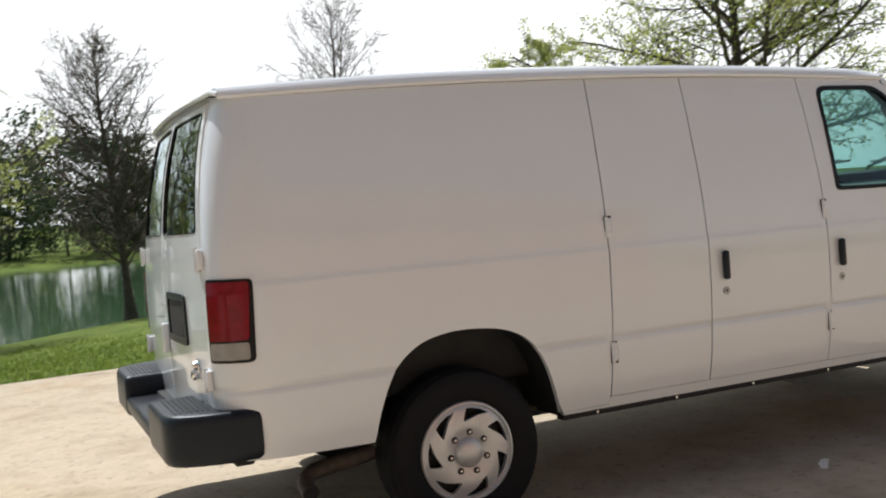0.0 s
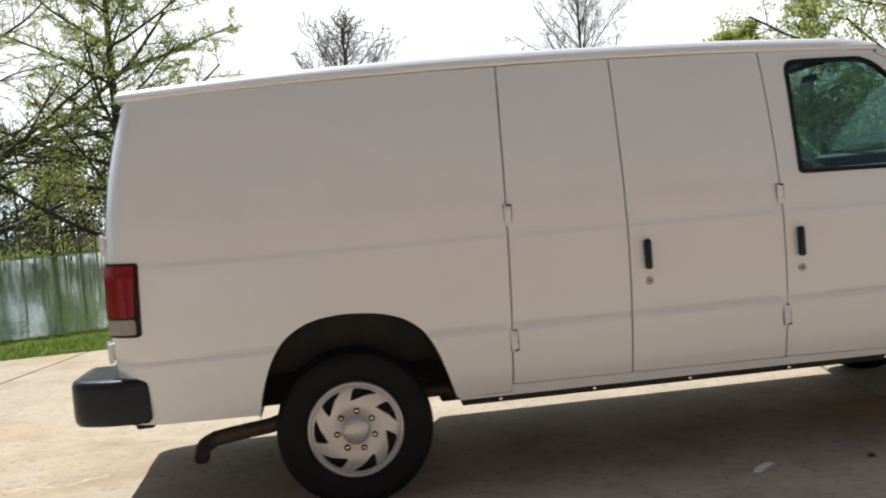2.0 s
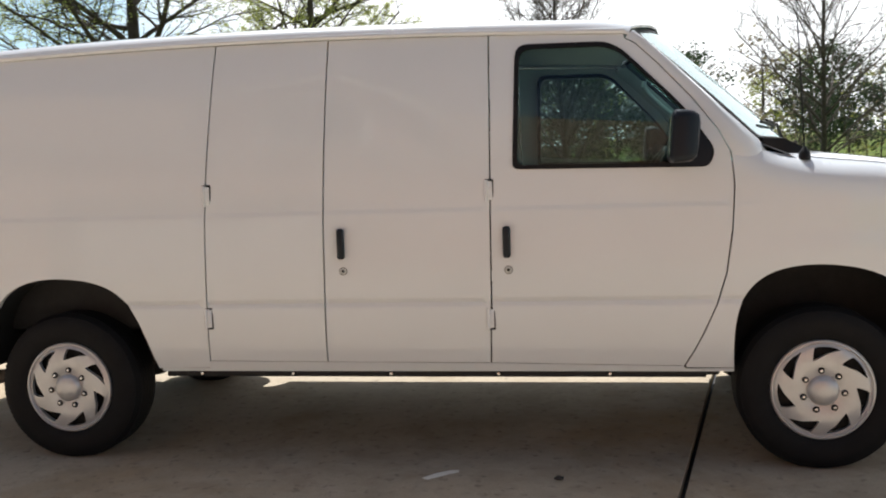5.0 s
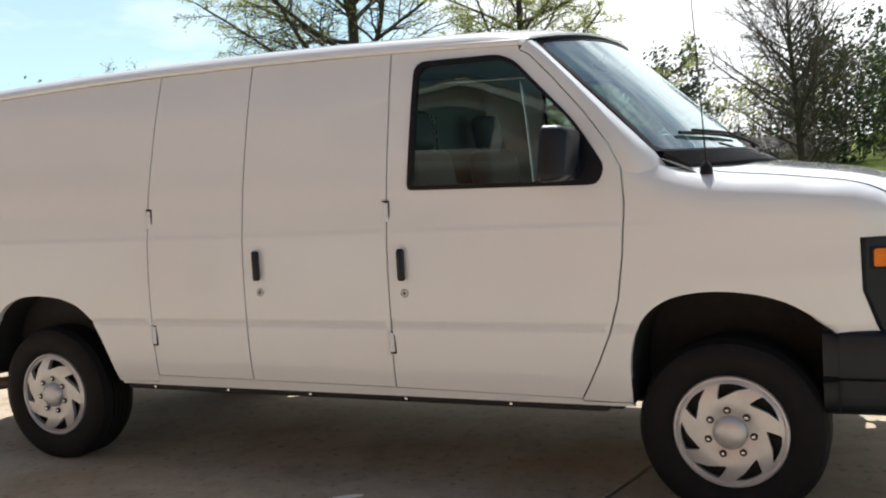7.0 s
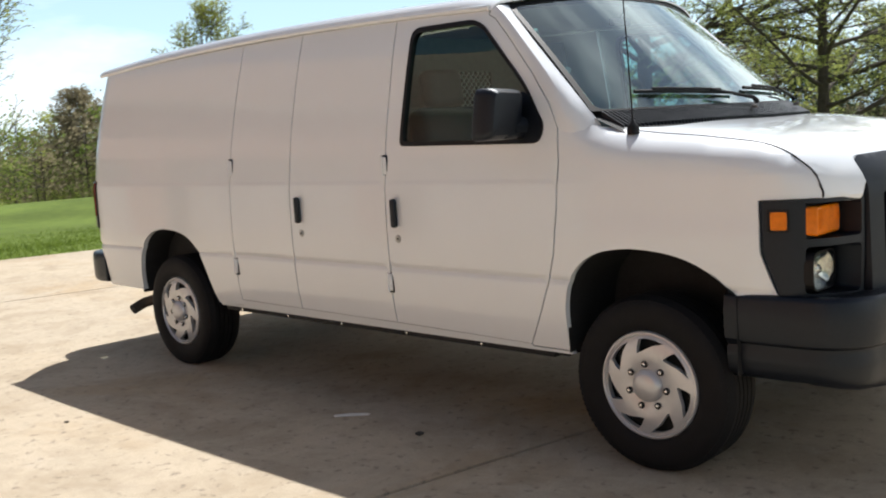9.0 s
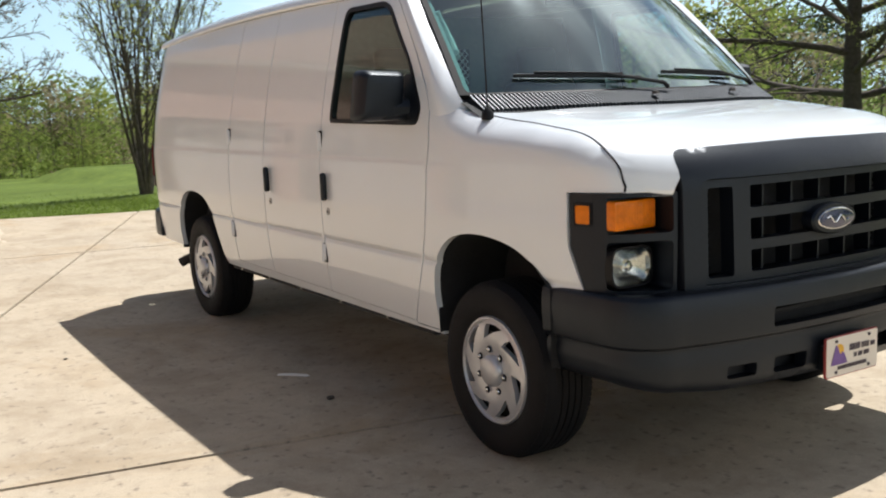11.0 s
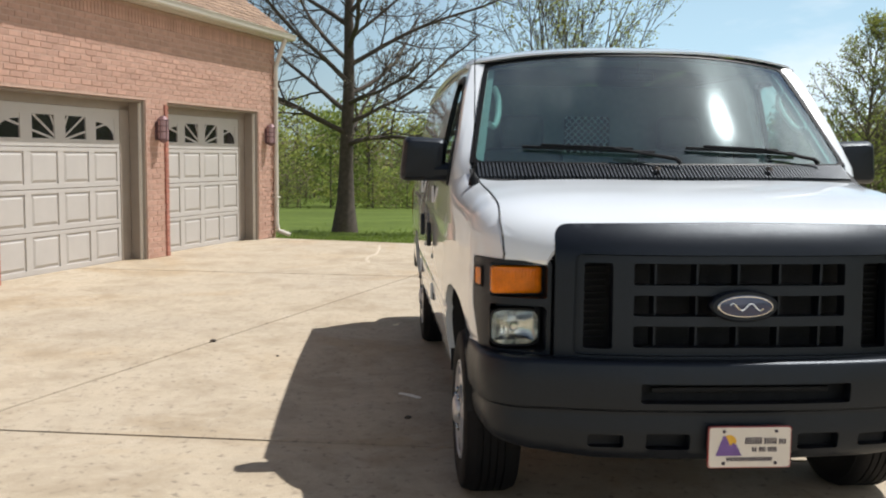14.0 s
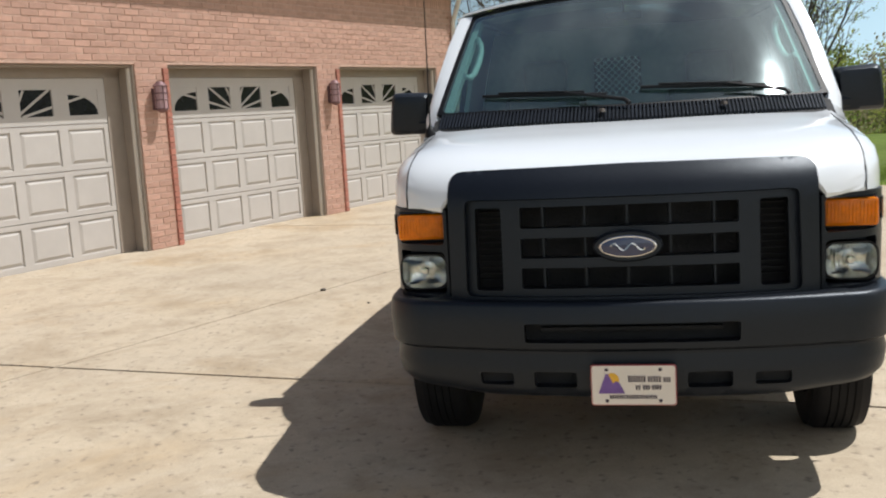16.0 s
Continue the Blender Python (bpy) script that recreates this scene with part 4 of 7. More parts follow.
def lamp(sgn, out=0.0):
    def f(q, z):
        q = min(0.38, max(0.0, q))
        x, y = lamp_plan(q)
        t = q / 0.38
        n = Vector((0.25 + 0.7 * t, 1 - 0.65 * t, 0)).normalized()
        return Vector((x + n.x * out - 0.03 * max(0, 0.9 - z), sgn * (y + n.y * out), z))
    return f


def pocket(sgn, hole, depth_x):
    """Walls and back of a recess that runs from an opening in the cluster to an upright plane."""
    bm = bmesh.new()
    f = lamp(sgn, 0.004)
    a = [bm.verts.new(f(q, z)) for q, z in hole]
    cz = sum(p[1] for p in hole) / len(hole)
    b = [bm.verts.new((depth_x, f(q, z).y * 0.995, cz + (z - cz) * 0.96)) for q, z in hole]
    for i in range(len(hole)):
        j = (i + 1) % len(hole)
        bm.faces.new((a[i], a[j], b[j], b[i]))
    bm.faces.new(b)
    return bm


def lens_block(y0, y1, z0, z1, x0, x1, r):
    """A rounded-cornered lens with a slightly domed face, standing across the van."""
    bm = bmesh.new()
    cy, cz = (y0 + y1) / 2, (z0 + z1) / 2
    base = rounded([(y0, z0), (y1, z0), (y1, z1), (y0, z1)], r, 5)
    rings = [[bm.verts.new((x, cy + (y - cy) * k, cz + (z - cz) * k)) for y, z in base] for x, k in ((x0, 1.0), (x1 - 0.008, 1.0), (x1 - 0.002, 0.97), (x1, 0.90), (x1 + 0.002, 0.5))]
    for p, q in zip(rings, rings[1:]):
        for i in range(len(p)):
            bm.faces.new((p[i], p[(i + 1) % len(p)], q[(i + 1) % len(p)], q[i]))
    bm.faces.new(rings[-1])
    bmesh.ops.recalc_face_normals(bm, faces=bm.faces)
    return bm


for sgn in (-1, 1):
    flip = lambda v, s=sgn: Vector((-0.05, -s * 0.03, 0))
    body = rounded([(0.0, 0.90), (0.065, 0.745), (0.378, 0.735), (0.378, 1.093), (0.0, 1.09)], 0.012)
    h_hole = rounded([(0.150, 0.757), (0.368, 0.750), (0.368, 0.925), (0.150, 0.925)], 0.022)
    t_hole = rounded([(0.140, 0.952), (0.368, 0.952), (0.368, 1.078), (0.140, 1.078)], 0.016)
    m_hole = rounded([(0.025, 0.985), (0.085, 0.985), (0.085, 1.05), (0.025, 1.05)], 0.01)
    cluster = part("headlamp", patch(body, [h_hole, t_hole, m_hole], 0.03, lamp(sgn, 0.004), flip), BLACK_PLASTIC, VAN)
    part("lamp_pocket", pocket(sgn, h_hole, 4.085), BLACK_PLASTIC, cluster)
    part("lamp_pocket", pocket(sgn, t_hole, 4.135), BLACK_PLASTIC, cluster)
    l_out = rounded([(sgn * 0.716, 0.768), (sgn * 0.895, 0.768), (sgn * 0.895, 0.899), (sgn * 0.716, 0.899)], 0.048, 6)
    dome = lambda y, z: max(0.0, 1 - (abs(abs(y) - 0.8055) / 0.0895) ** 2.5) * max(0.0, 1 - (abs(z - 0.8335) / 0.0655) ** 2.5)
    part("headlamp_lens", patch(l_out, [], 0.012, lambda y, z: Vector((4.158 + 0.012 * dome(y, z), y, z)), 0), LENS_CLEAR, cluster, "clear domed headlamp glass")
    part("headlamp_rim", patch([(y + math.copysign(0.006, y - sgn * 0.8055), z + math.copysign(0.006, z - 0.8335)) for y, z in l_out], [l_out], 0.02, lambda y, z: Vector((4.160, y, z)),
                               lambda v: Vector((-0.05, 0, 0))), SEAL, cluster)
    # faceted bowl with the bulb's cap in its middle
    bowl = patch(l_out, [], 0.008, lambda y, z: Vector((4.154 - 0.052 * dome(y, z) ** 0.6 + 0.0006 * math.sin(abs(y) * 420) * dome(y, z), y, z)), 0)
    part("headlamp_reflector", bowl, REFLECTOR, cluster, "bright faceted reflector", sharp=12)
    bm = bmesh.new()
    lathe(bm, [(0.0, 4.146), (0.012, 4.145), (0.019, 4.138), (0.021, 4.110), (0.026, 4.100)], 18, "X", (0, sgn * 0.806, 0.834))
    part("bulb_cap", bm, CHROME, cluster)
    signal = part("turn_signal", lens_block(sgn * 0.708, sgn * 0.898, 0.964, 1.066, 4.135, 4.176, 0.014), AMBER, cluster, "ribbed amber turn signal lens")
    for k in range(14):
        bm = bmesh.new()
        y = sgn * (0.722 + k * 0.0125)
        tube(bm, [(4.1755, y, 0.974), (4.1775, y, 0.985), (4.1775, y, 1.045), (4.1755, y, 1.056)], 0.0028, 6)
        part("lens_rib", bm, AMBER, signal)
    cq, cz = 0.055, 1.0175
    grown = [(p[0] + math.copysign(0.008, p[0] - cq), p[1] + math.copysign(0.008, p[1] - cz)) for p in m_hole]
    part("lamp_bezel", patch(grown, [m_hole], 0.02, lamp(sgn, 0.010), flip), SEAL, cluster)
    part("side_marker", patch(m_hole, [], 0.03, lamp(sgn, 0.008), flip), AMBER, cluster, "amber side marker lens")

# grille
def grille_face(y, z, out=0.0):
    x = 4.362 - 0.09 * (abs(y) / 0.68) ** 3 - 0.035 * (z - 0.9)
    if z > 1.10:
        x -= 4.3 * (z - 1.10) ** 2
    return Vector((x + out, y, z))


g_out = rounded([(-0.676, 0.735), (0.676, 0.735), (0.674, 1.228), (0.45, 1.233), (0, 1.237), (-0.45, 1.233), (-0.674, 1.228)], [0.01, 0.01, 0.058, 0.01, 0.01, 0.01, 0.058], 8)
g_in = rounded([(-0.612, 0.758), (0.612, 0.758), (0.605, 1.125), (-0.605, 1.125)], 0.03)
rows_z = [(0.786, 0.864), (0.900, 0.976), (1.013, 1.092)]
g_holes = [rounded([(-0.394, a), (0.394, a), (0.394, b), (-0.394, b)], 0.008) for a, b in rows_z]
g_holes += [rounded([(s * 0.572, 0.778), (s * 0.468, 0.778), (s * 0.468, 1.092), (s * 0.568, 1.092)], 0.012) for s in (-1, 1)]
grille = part("grille", patch(g_out, [g_in], 0.03, grille_face, lambda v: Vector((-0.07, 0, 0)), lines=(1.13, 1.15, 1.17, 1.19, 1.21)), BLACK_PLASTIC, VAN, "black plastic grille surround")
part("grille_insert", patch(g_in, g_holes, 0.04, lambda y, z: grille_face(y, min(z, 1.12), -0.024), lambda v: Vector((-0.06, 0, 0))), BLACK_PLASTIC, grille)
bm = bmesh.new()
box(bm, 4.08, 4.16, -0.6, 0.6, 0.76, 1.13)
part("radiator_screen", bm, DARK, grille)
for y in (-0.31, -0.155, 0.0, 0.155, 0.31):
    bm = bmesh.new()
    box(bm, 4.235, 4.30, y - 0.004, y + 0.004, 0.78, 1.095)
    part("grille_divider", bm, BLACK_PLASTIC, grille, smooth=False)
for s in (-1, 1):
    for k in range(12):
        bm = bmesh.new()
        z = 0.82 + k * 0.024
        box(bm, 4.175, 4.205, s * 0.52 - 0.05, s * 0.52 + 0.05, z - 0.02, z - 0.016)
        part("side_louvre", bm, DARK, grille, smooth=False)
bm = bmesh.new()
oval = lambda a, b, x, n=40: [(x, a * math.cos(2 * math.pi * i / n), 0.943 + b * math.sin(2 * math.pi * i / n)) for i in range(n)]


def plug(bm, rings):
    made = [[bm.verts.new(p) for p in r] for r in rings]
    for a, b in zip(made, made[1:]):
        for i in range(len(a)):
            bm.faces.new((a[i], a[(i + 1) % len(a)], b[(i + 1) % len(a)], b[i]))
    bm.faces.new(made[-1])
    return bm


part("badge_backing", plug(bm, [oval(0.125, 0.058, 4.32), oval(0.125, 0.058, 4.364), oval(0.118, 0.052, 4.372)]), BLACK_PLASTIC, grille)
badge = part("badge", plug(bmesh.new(), [oval(0.103, 0.041, 4.370), oval(0.103, 0.041, 4.377), oval(0.100, 0.038, 4.380)]), CHROME, grille, "oval badge with chrome rim")
part("badge_field", plug(bmesh.new(), [oval(0.096, 0.0345, 4.3795), oval(0.096, 0.0345, 4.3825), oval(0.094, 0.033, 4.3832)]), BADGE_BLUE, badge, "dark blue badge field")
bm = bmesh.new()
tube(bm, [(4.385, y, 0.943 + 0.012 * math.sin(y * 95)) for y in np.linspace(-0.062, 0.062, 40)], 0.0036, 6)
part("badge_scroll", bm, CHROME, badge, "silver scrollwork")

# front bumper
plan = []
for y in np.linspace(0, 0.74, 16):
    plan.append((4.435 - 0.085 * (y / 0.74) ** 2.2, y))
for a in np.linspace(0.15, 1, 9):
    plan.append((4.35 - 0.19 * (1 - math.cos(a * math.pi / 2)) - 0.02 * a, 0.74 + 0.205 * math.sin(a * math.pi / 2)))
plan += [(4.05, 0.953), (3.96, 0.957), (3.895, 0.957)]
plan_len = [0.0]
for a, b in zip(plan, plan[1:]):
    plan_len.append(plan_len[-1] + math.hypot(a[0] - b[0], a[1] - b[1]))
B_END = plan_len[-1]
SECT = [(0.0, -0.13, 0.744), (0.10, -0.03, 0.752), (0.125, -0.014, 0.749), (0.145, -0.004, 0.741), (0.165, 0.002, 0.722), (0.20, 0.006, 0.68), (0.30, 0.0, 0.578), (0.313, -0.022, 0.564),
        (0.33, -0.024, 0.550), (0.36, -0.014, 0.52), (0.46, -0.026, 0.42), (0.50, -0.05, 0.385), (0.53, -0.09, 0.372)]


def v_of(z):
    return float(np.interp(-z, [-s[2] for s in SECT[2:]], [s[0] for s in SECT[2:]]))


def bumper(a, v, out=0.0):
    q = min(abs(a), B_END)
    x = float(np.interp(q, plan_len, [p[0] for p in plan]))
    y = float(np.interp(q, plan_len, [p[1] for p in plan]))
    x2 = float(np.interp(q + 0.01, plan_len, [p[0] for p in plan]))
    x1 = float(np.interp(q - 0.01, plan_len, [p[0] for p in plan]))
    y2 = float(np.interp(q + 0.01, plan_len, [p[1] for p in plan]))
    y1 = float(np.interp(q - 0.01, plan_len, [p[1] for p in plan]))
    n = Vector((y2 - y1, -(x2 - x1))).normalized()
    d = float(np.interp(v, [s[0] for s in SECT], [s[1] for s in SECT])) + out
    z = float(np.interp(v, [s[0] for s in SECT], [s[2] for s in SECT]))
    if z < 0.55:
        z = 0.55 - (0.55 - z) * (1 - 0.28 * min(1.0, max(0.0, (q - 0.55) / 0.5)))
    if q > 0.8 and v < 0.1:
        d = max(d, -0.05)
    return Vector((x + n.x * d, (1 if a >= 0 else -1) * (y + n.y * d), z))


def slot(a0, a1, z0, z1, r=0.012):
    return rounded([(a0, v_of(z1)), (a1, v_of(z1)), (a1, v_of(z0)), (a0, v_of(z0))], r)


b_holes = [slot(-0.385, 0.385, 0.60, 0.672), slot(-0.36, -0.20, 0.425, 0.485), slot(0.20, 0.36, 0.425, 0.485), slot(-0.57, -0.44, 0.43, 0.478), slot(0.44, 0.57, 0.43, 0.478)]
front_bumper = part("front_bumper", patch([(-B_END, 0.0), (B_END, 0.0), (B_END, 0.53), (-B_END, 0.53)], b_holes, 0.03, bumper, lambda v: Vector((-0.05, 0, 0)), lines=(0.112, 0.125, 0.135, 0.145, 0.155, 0.295, 0.301, 0.307, 0.314, 0.322, 0.332)),
                    BLACK_PLASTIC, VAN, "black moulded front bumper")
bm = bmesh.new()
box(bm, 4.28, 4.33, -0.62, 0.62, 0.40, 0.70)
part("bumper_backing", bm, DARK, front_bumper)
bm = bmesh.new()
box(bm, 4.33, 4.36, -0.33, 0.33, 0.625, 0.645, 0.006)
part("crossbar", bm, DARK, front_bumper)
# dealer plate on the bumper
plate = part("front_plate", plug(bmesh.new(), [[(x, 0.005 + y, 0.448 + z) for y, z in rounded([(-0.152 * k, -0.076 * k), (0.152 * k, -0.076 * k), (0.152 * k, 0.076 * k), (-0.152 * k, 0.076 * k)], 0.012)]
                                               for x, k in ((4.442, 1.0), (4.450, 1.0), (4.451, 0.985))]), PLATE_RED, VAN, "cream dealer plate with a dark red rim")
bm = bmesh.new()
box(bm, 4.38, 4.446, -0.13, 0.14, 0.40, 0.49)
part("plate_bracket", bm, BLACK_PLASTIC, plate)
part("plate_face", plug(bmesh.new(), [[(x, 0.005 + y, 0.448 + z) for y, z in rounded([(-0.148, -0.072), (0.148, -0.072), (0.148, 0.072), (-0.148, 0.072)], 0.01)] for x in (4.4505, 4.4525)]), PLATE_WHITE, plate)


def flat(name, pts, x, mat, label=""):
    bm = bmesh.new()
    plug(bm, [[(x - 0.001, 0.005 + y, 0.448 + z) for y, z in pts], [(x + 0.0006, 0.005 + y, 0.448 + z) for y, z in pts]])
    part(name, bm, mat, plate, label, smooth=False)


flat("emblem_sun", [(-0.075 + 0.024 * math.cos(a), 0.022 + 0.024 * math.sin(a)) for a in np.linspace(0, 6.03, 24)], 4.4531, SUN_YELLOW)
flat("emblem_hills", [(-0.125, -0.03), (-0.03, -0.03), (-0.05, 0.01), (-0.062, 0.016), (-0.072, 0.006), (-0.09, 0.042), (-0.098, 0.042)], 4.4540, PURPLE)
for y0, y1, z0, z1 in ((-0.018, 0.046, 0.012, 0.036), (0.052, 0.10, 0.012, 0.034), (0.106, 0.134, 0.012, 0.03), (0.008, 0.028, -0.016, 0.001), (0.034, 0.06, -0.016, 0.001), (0.066, 0.10, -0.016, 0.001),
                       (-0.085, 0.085, -0.05, -0.036)):
    n = max(1, int((y1 - y0) / 0.0085))
    for k in range(n):
        a = y0 + (y1 - y0) * k / n
        flat("print_bar", [(a, z0), (a + 0.0058, z0), (a + 0.0058, z1), (a, z1)], 4.4536, INK)
for y in (-0.095, 0.095):
    for z in (0.058, -0.058):
        bm = bmesh.new()
        lathe(bm, [(0.0, 0.006), (0.005, 0.005), (0.0065, 0.0)], 10, "X", (4.4525, 0.005 + y, 0.448 + z))
        part("plate_screw", bm, INK, plate)


# ---------------------------------------------------------------- wheels
def wheel(x, sgn, name="wheel"):
    R, W, HZ = 0.359, 0.245, 0.351
    out = 0.962
    w = empty(name)
    w.parent = VAN
    w.location = (x, sgn * (out - W / 2), HZ)
    bm = bmesh.new()
    half = W / 2
    prof = [(0.205, half - 0.035), (0.225, half - 0.012), (0.26, half - 0.002), (0.30, half), (0.335, half - 0.008), (0.348, half - 0.022), (0.355, half - 0.045)]
    for k in range(5):
        y = half - 0.045 - (W - 0.09) * (k + 0.5) / 5
        g = (W - 0.09) / 5
        prof += [(R, y + g * 0.38), (R, y - g * 0.38), (R - 0.008, y - g * 0.40), (R - 0.008, y - g * 0.6)] if k < 4 else [(R, y + g * 0.38), (R, y - g * 0.45)]
    prof += [(0.348, -half + 0.022), (0.335, -half + 0.008), (0.30, -half), (0.26, -half), (0.205, -half + 0.02)]
    lathe(bm, [(r, sgn * h) for r, h in prof], 72, "Y")
    for v in bm.verts:  # tyre flattened where it meets the ground
        if v.co.z < -HZ + 0.001:
            v.co.z = -HZ + 0.001
    bmesh.ops.recalc_face_normals(bm, faces=bm.faces)
    part("tyre", bm, RUBBER, w, "black tyre with ribbed tread")
    bm = bmesh.new()
    for k in range(90):
        a = 2 * math.pi * k / 90
        for e in (-1, 1):
            m = Matrix.Rotation(a, 4, "Y") @ Matrix.Translation((0, e * (half - 0.028), 0.352))
            box(bm, -0.007, 0.007, -0.016, 0.016, -0.018, -0.0085, m=m)
    ob = part("shoulder_lug", bm, RUBBER, w, smooth=False)
    tagged(ob, kind="stuff")
    # wheel cover with seven slanted openings
    f = half - 0.006
    cover = lambda r: f - 0.006 + 0.012 * math.sin(min(1.0, max(0.0, (r - 0.06) / 0.15)) * math.pi) - (0.02 * max(0, (r - 0.195) / 0.02) ** 2)
    disc = [(0.205 * math.cos(a), 0.205 * math.sin(a)) for a in np.linspace(0, 2 * math.pi, 72, endpoint=False)]
    holes = []
    turn = radians(-1.0 if x > 1 else 38.6)
    for k in range(7):
        a = 2 * math.pi * k / 7 + turn
        pts = []
        for r, da in ((0.134, 7), (0.164, 3), (0.190, -1), (0.191, -11), (0.191, -22), (0.190, -35), (0.164, -20)):
            pts.append((r * math.cos(a + radians(da)), r * math.sin(a + radians(da))))
        holes.append(rounded(pts, [0.007, 0.001, 0.006, 0.002, 0.002, 0.006, 0.004], 3))
    spin = lambda u, v: Vector((u, sgn * cover(math.hypot(u, v)), v))
    bm = patch(disc, holes, 0.016, spin, lambda v: Vector((0, -sgn * 0.022, 0)))
    part("wheel_cover", bm, SILVER, w, "silver wheel cover with seven openings")
    bm = bmesh.new()
    lathe(bm, [(0.202, sgn * (f - 0.016)), (0.204, sgn * (f - 0.006)), (0.209, sgn * (f + 0.001)), (0.216, sgn * (f - 0.001)), (0.221, sgn * (f - 0.012)), (0.221, sgn * (f - 0.03))], 72, "Y")
    part("rim", bm, SILVER, w)
    bm = bmesh.new()
    lathe(bm, [(0.0, sgn * (f - 0.05)), (0.2, sgn * (f - 0.05)), (0.21, sgn * (f - 0.03))], 40, "Y")
    part("wheel_disc", bm, DARK, w)
    bm = bmesh.new()
    lathe(bm, [(0.0, sgn * (f + 0.030)), (0.02, sgn * (f + 0.0295)), (0.045, sgn * (f + 0.026)), (0.058, sgn * (f + 0.019)), (0.065, sgn * (f + 0.008)), (0.067, sgn * (f - 0.01))], 40, "Y")
    part("hub_cap", bm, SILVER, w, "domed silver hub cap")
    for k in range(7):
        a = 2 * math.pi * k / 7 + turn - 0.10
        bm = bmesh.new()
        lathe(bm, [(0.0, sgn * (f + 0.014)), (0.006, sgn * (f + 0.013)), (0.009, sgn * (f + 0.006)), (0.0095, sgn * (f - 0.01))], 12, "Y", (0.088 * math.cos(a), 0, 0.088 * math.sin(a)))
        nut = part("lug_nut", bm, CHROME, w)
        bm = bmesh.new()
        lathe(bm, [(0.009, sgn * (f + 0.0075)), (0.0135, sgn * (f + 0.008)), (0.0145, sgn * (f + 0.004))], 14, "Y", (0.088 * math.cos(a), 0, 0.088 * math.sin(a)))
        part("lug_well", bm, SEAL, nut)
    return w


for x in (0.0, 3.505):
    for sgn in (-1, 1):
        wheel(x, sgn)
    for sgn in (-1, 1):   # inner arch liner
        bm = bmesh.new()
        line = ARCH_R if x < 1 else ARCH_F
        line = [(line[0][0], 0.44)] + line + [(line[-1][0], 0.44)]
        rings = [[bm.verts.new((px, sgn * y, pz - dz)) for px, pz in line] for y, dz in ((0.965, -0.004), (0.62, 0.0))]
        for i in range(len(line) - 1):
            bm.faces.new((rings[0][i], rings[0][i + 1], rings[1][i + 1], rings[1][i]))
        bm.faces.new(rings[1])
        part("arch_liner", bm, DARK, VAN)
    bm = bmesh.new()
    tube(bm, [(x, -0.75, 0.356), (x, 0.75, 0.356)], 0.045, 12)
    bmesh.ops.create_uvsphere(bm, u_segments=16, v_segments=10, radius=0.15, matrix=Matrix.Translation((x, 0.1 if x else 0, 0.356)))
    part("axle", bm, DARK, VAN)

# underside
bm = bmesh.new()
box(bm, 0.52, 3.08, -0.90, 0.90, 0.405, 0.45, 0.01)
box(bm, -1.0, -0.45, -0.86, 0.86, 0.46, 0.52, 0.01)
box(bm, -1.10, -0.96, -0.84, 0.84, 0.50, 0.60, 0.01)
box(bm, -0.5, 0.55, -0.6, 0.6, 0.44, 0.56, 0.01)
box(bm, 3.0, 4.25, -0.6, 0.6, 0.42, 0.62, 0.02)
part("floor_pan", bm, DARK, VAN)
for s in (-1, 1):
    bm = bmesh.new()
    box(bm, 0.45, 4.2, s * 0.45 - 0.04, s * 0.45 + 0.04, 0.34, 0.45, 0.01)
    box(bm, -0.9, 0.5, s * 0.45 - 0.04, s * 0.45 + 0.04, 0.42, 0.52, 0.01)
    part("frame_rail", bm, DARK, VAN)
    bm = bmesh.new()
    box(bm, 0.50, 3.02, min(s * 0.86, s * 0.925), max(s * 0.86, s * 0.925), 0.400, 0.432, 0.006)
    part("sill_rail", bm, DARK, VAN)
    # bright chrome dots stand in for light showing through holes in the rail
    for x in (0.68, 1.13, 1.6, 2.1, 2.6):
        bm = bmesh.new()
        lathe(bm, [(0.0, s * 0.008), (0.007, s * 0.007), (0.008, 0)], 10, "Y", (x, s * 0.926, 0.416))
        part("sill_light_dot", bm, CHROME, VAN)
bm = bmesh.new()
tube(bm, [(0.6, -0.60, 0.43), (0.2, -0.66, 0.44), (-0.05, -0.70, 0.430), (-0.25, -0.72, 0.402), (-0.40, -0.735, 0.368), (-0.56, -0.75, 0.352), (-0.645, -0.775, 0.344), (-0.69, -0.82, 0.328), (-0.70, -0.865, 0.31), (-0.697, -0.91, 0.292)], 0.036, 14, caps=False)
exhaust = part("exhaust_pipe", bm, STEEL, VAN, "rusty steel tailpipe turned down at its end")
bm = bmesh.new()
tube(bm, [(-0.699, -0.893, 0.299), (-0.6975, -0.905, 0.2945)], 0.032, 14)
part("pipe_mouth", bm, DARK, exhaust)

# ---------------------------------------------------------------- rear end
def rear(y, z, out=0.0):
    return Vector((rear_x(z) - out - 0.03 * (1 - min(1.0, abs(y) / 0.82) ** 2), y, z))


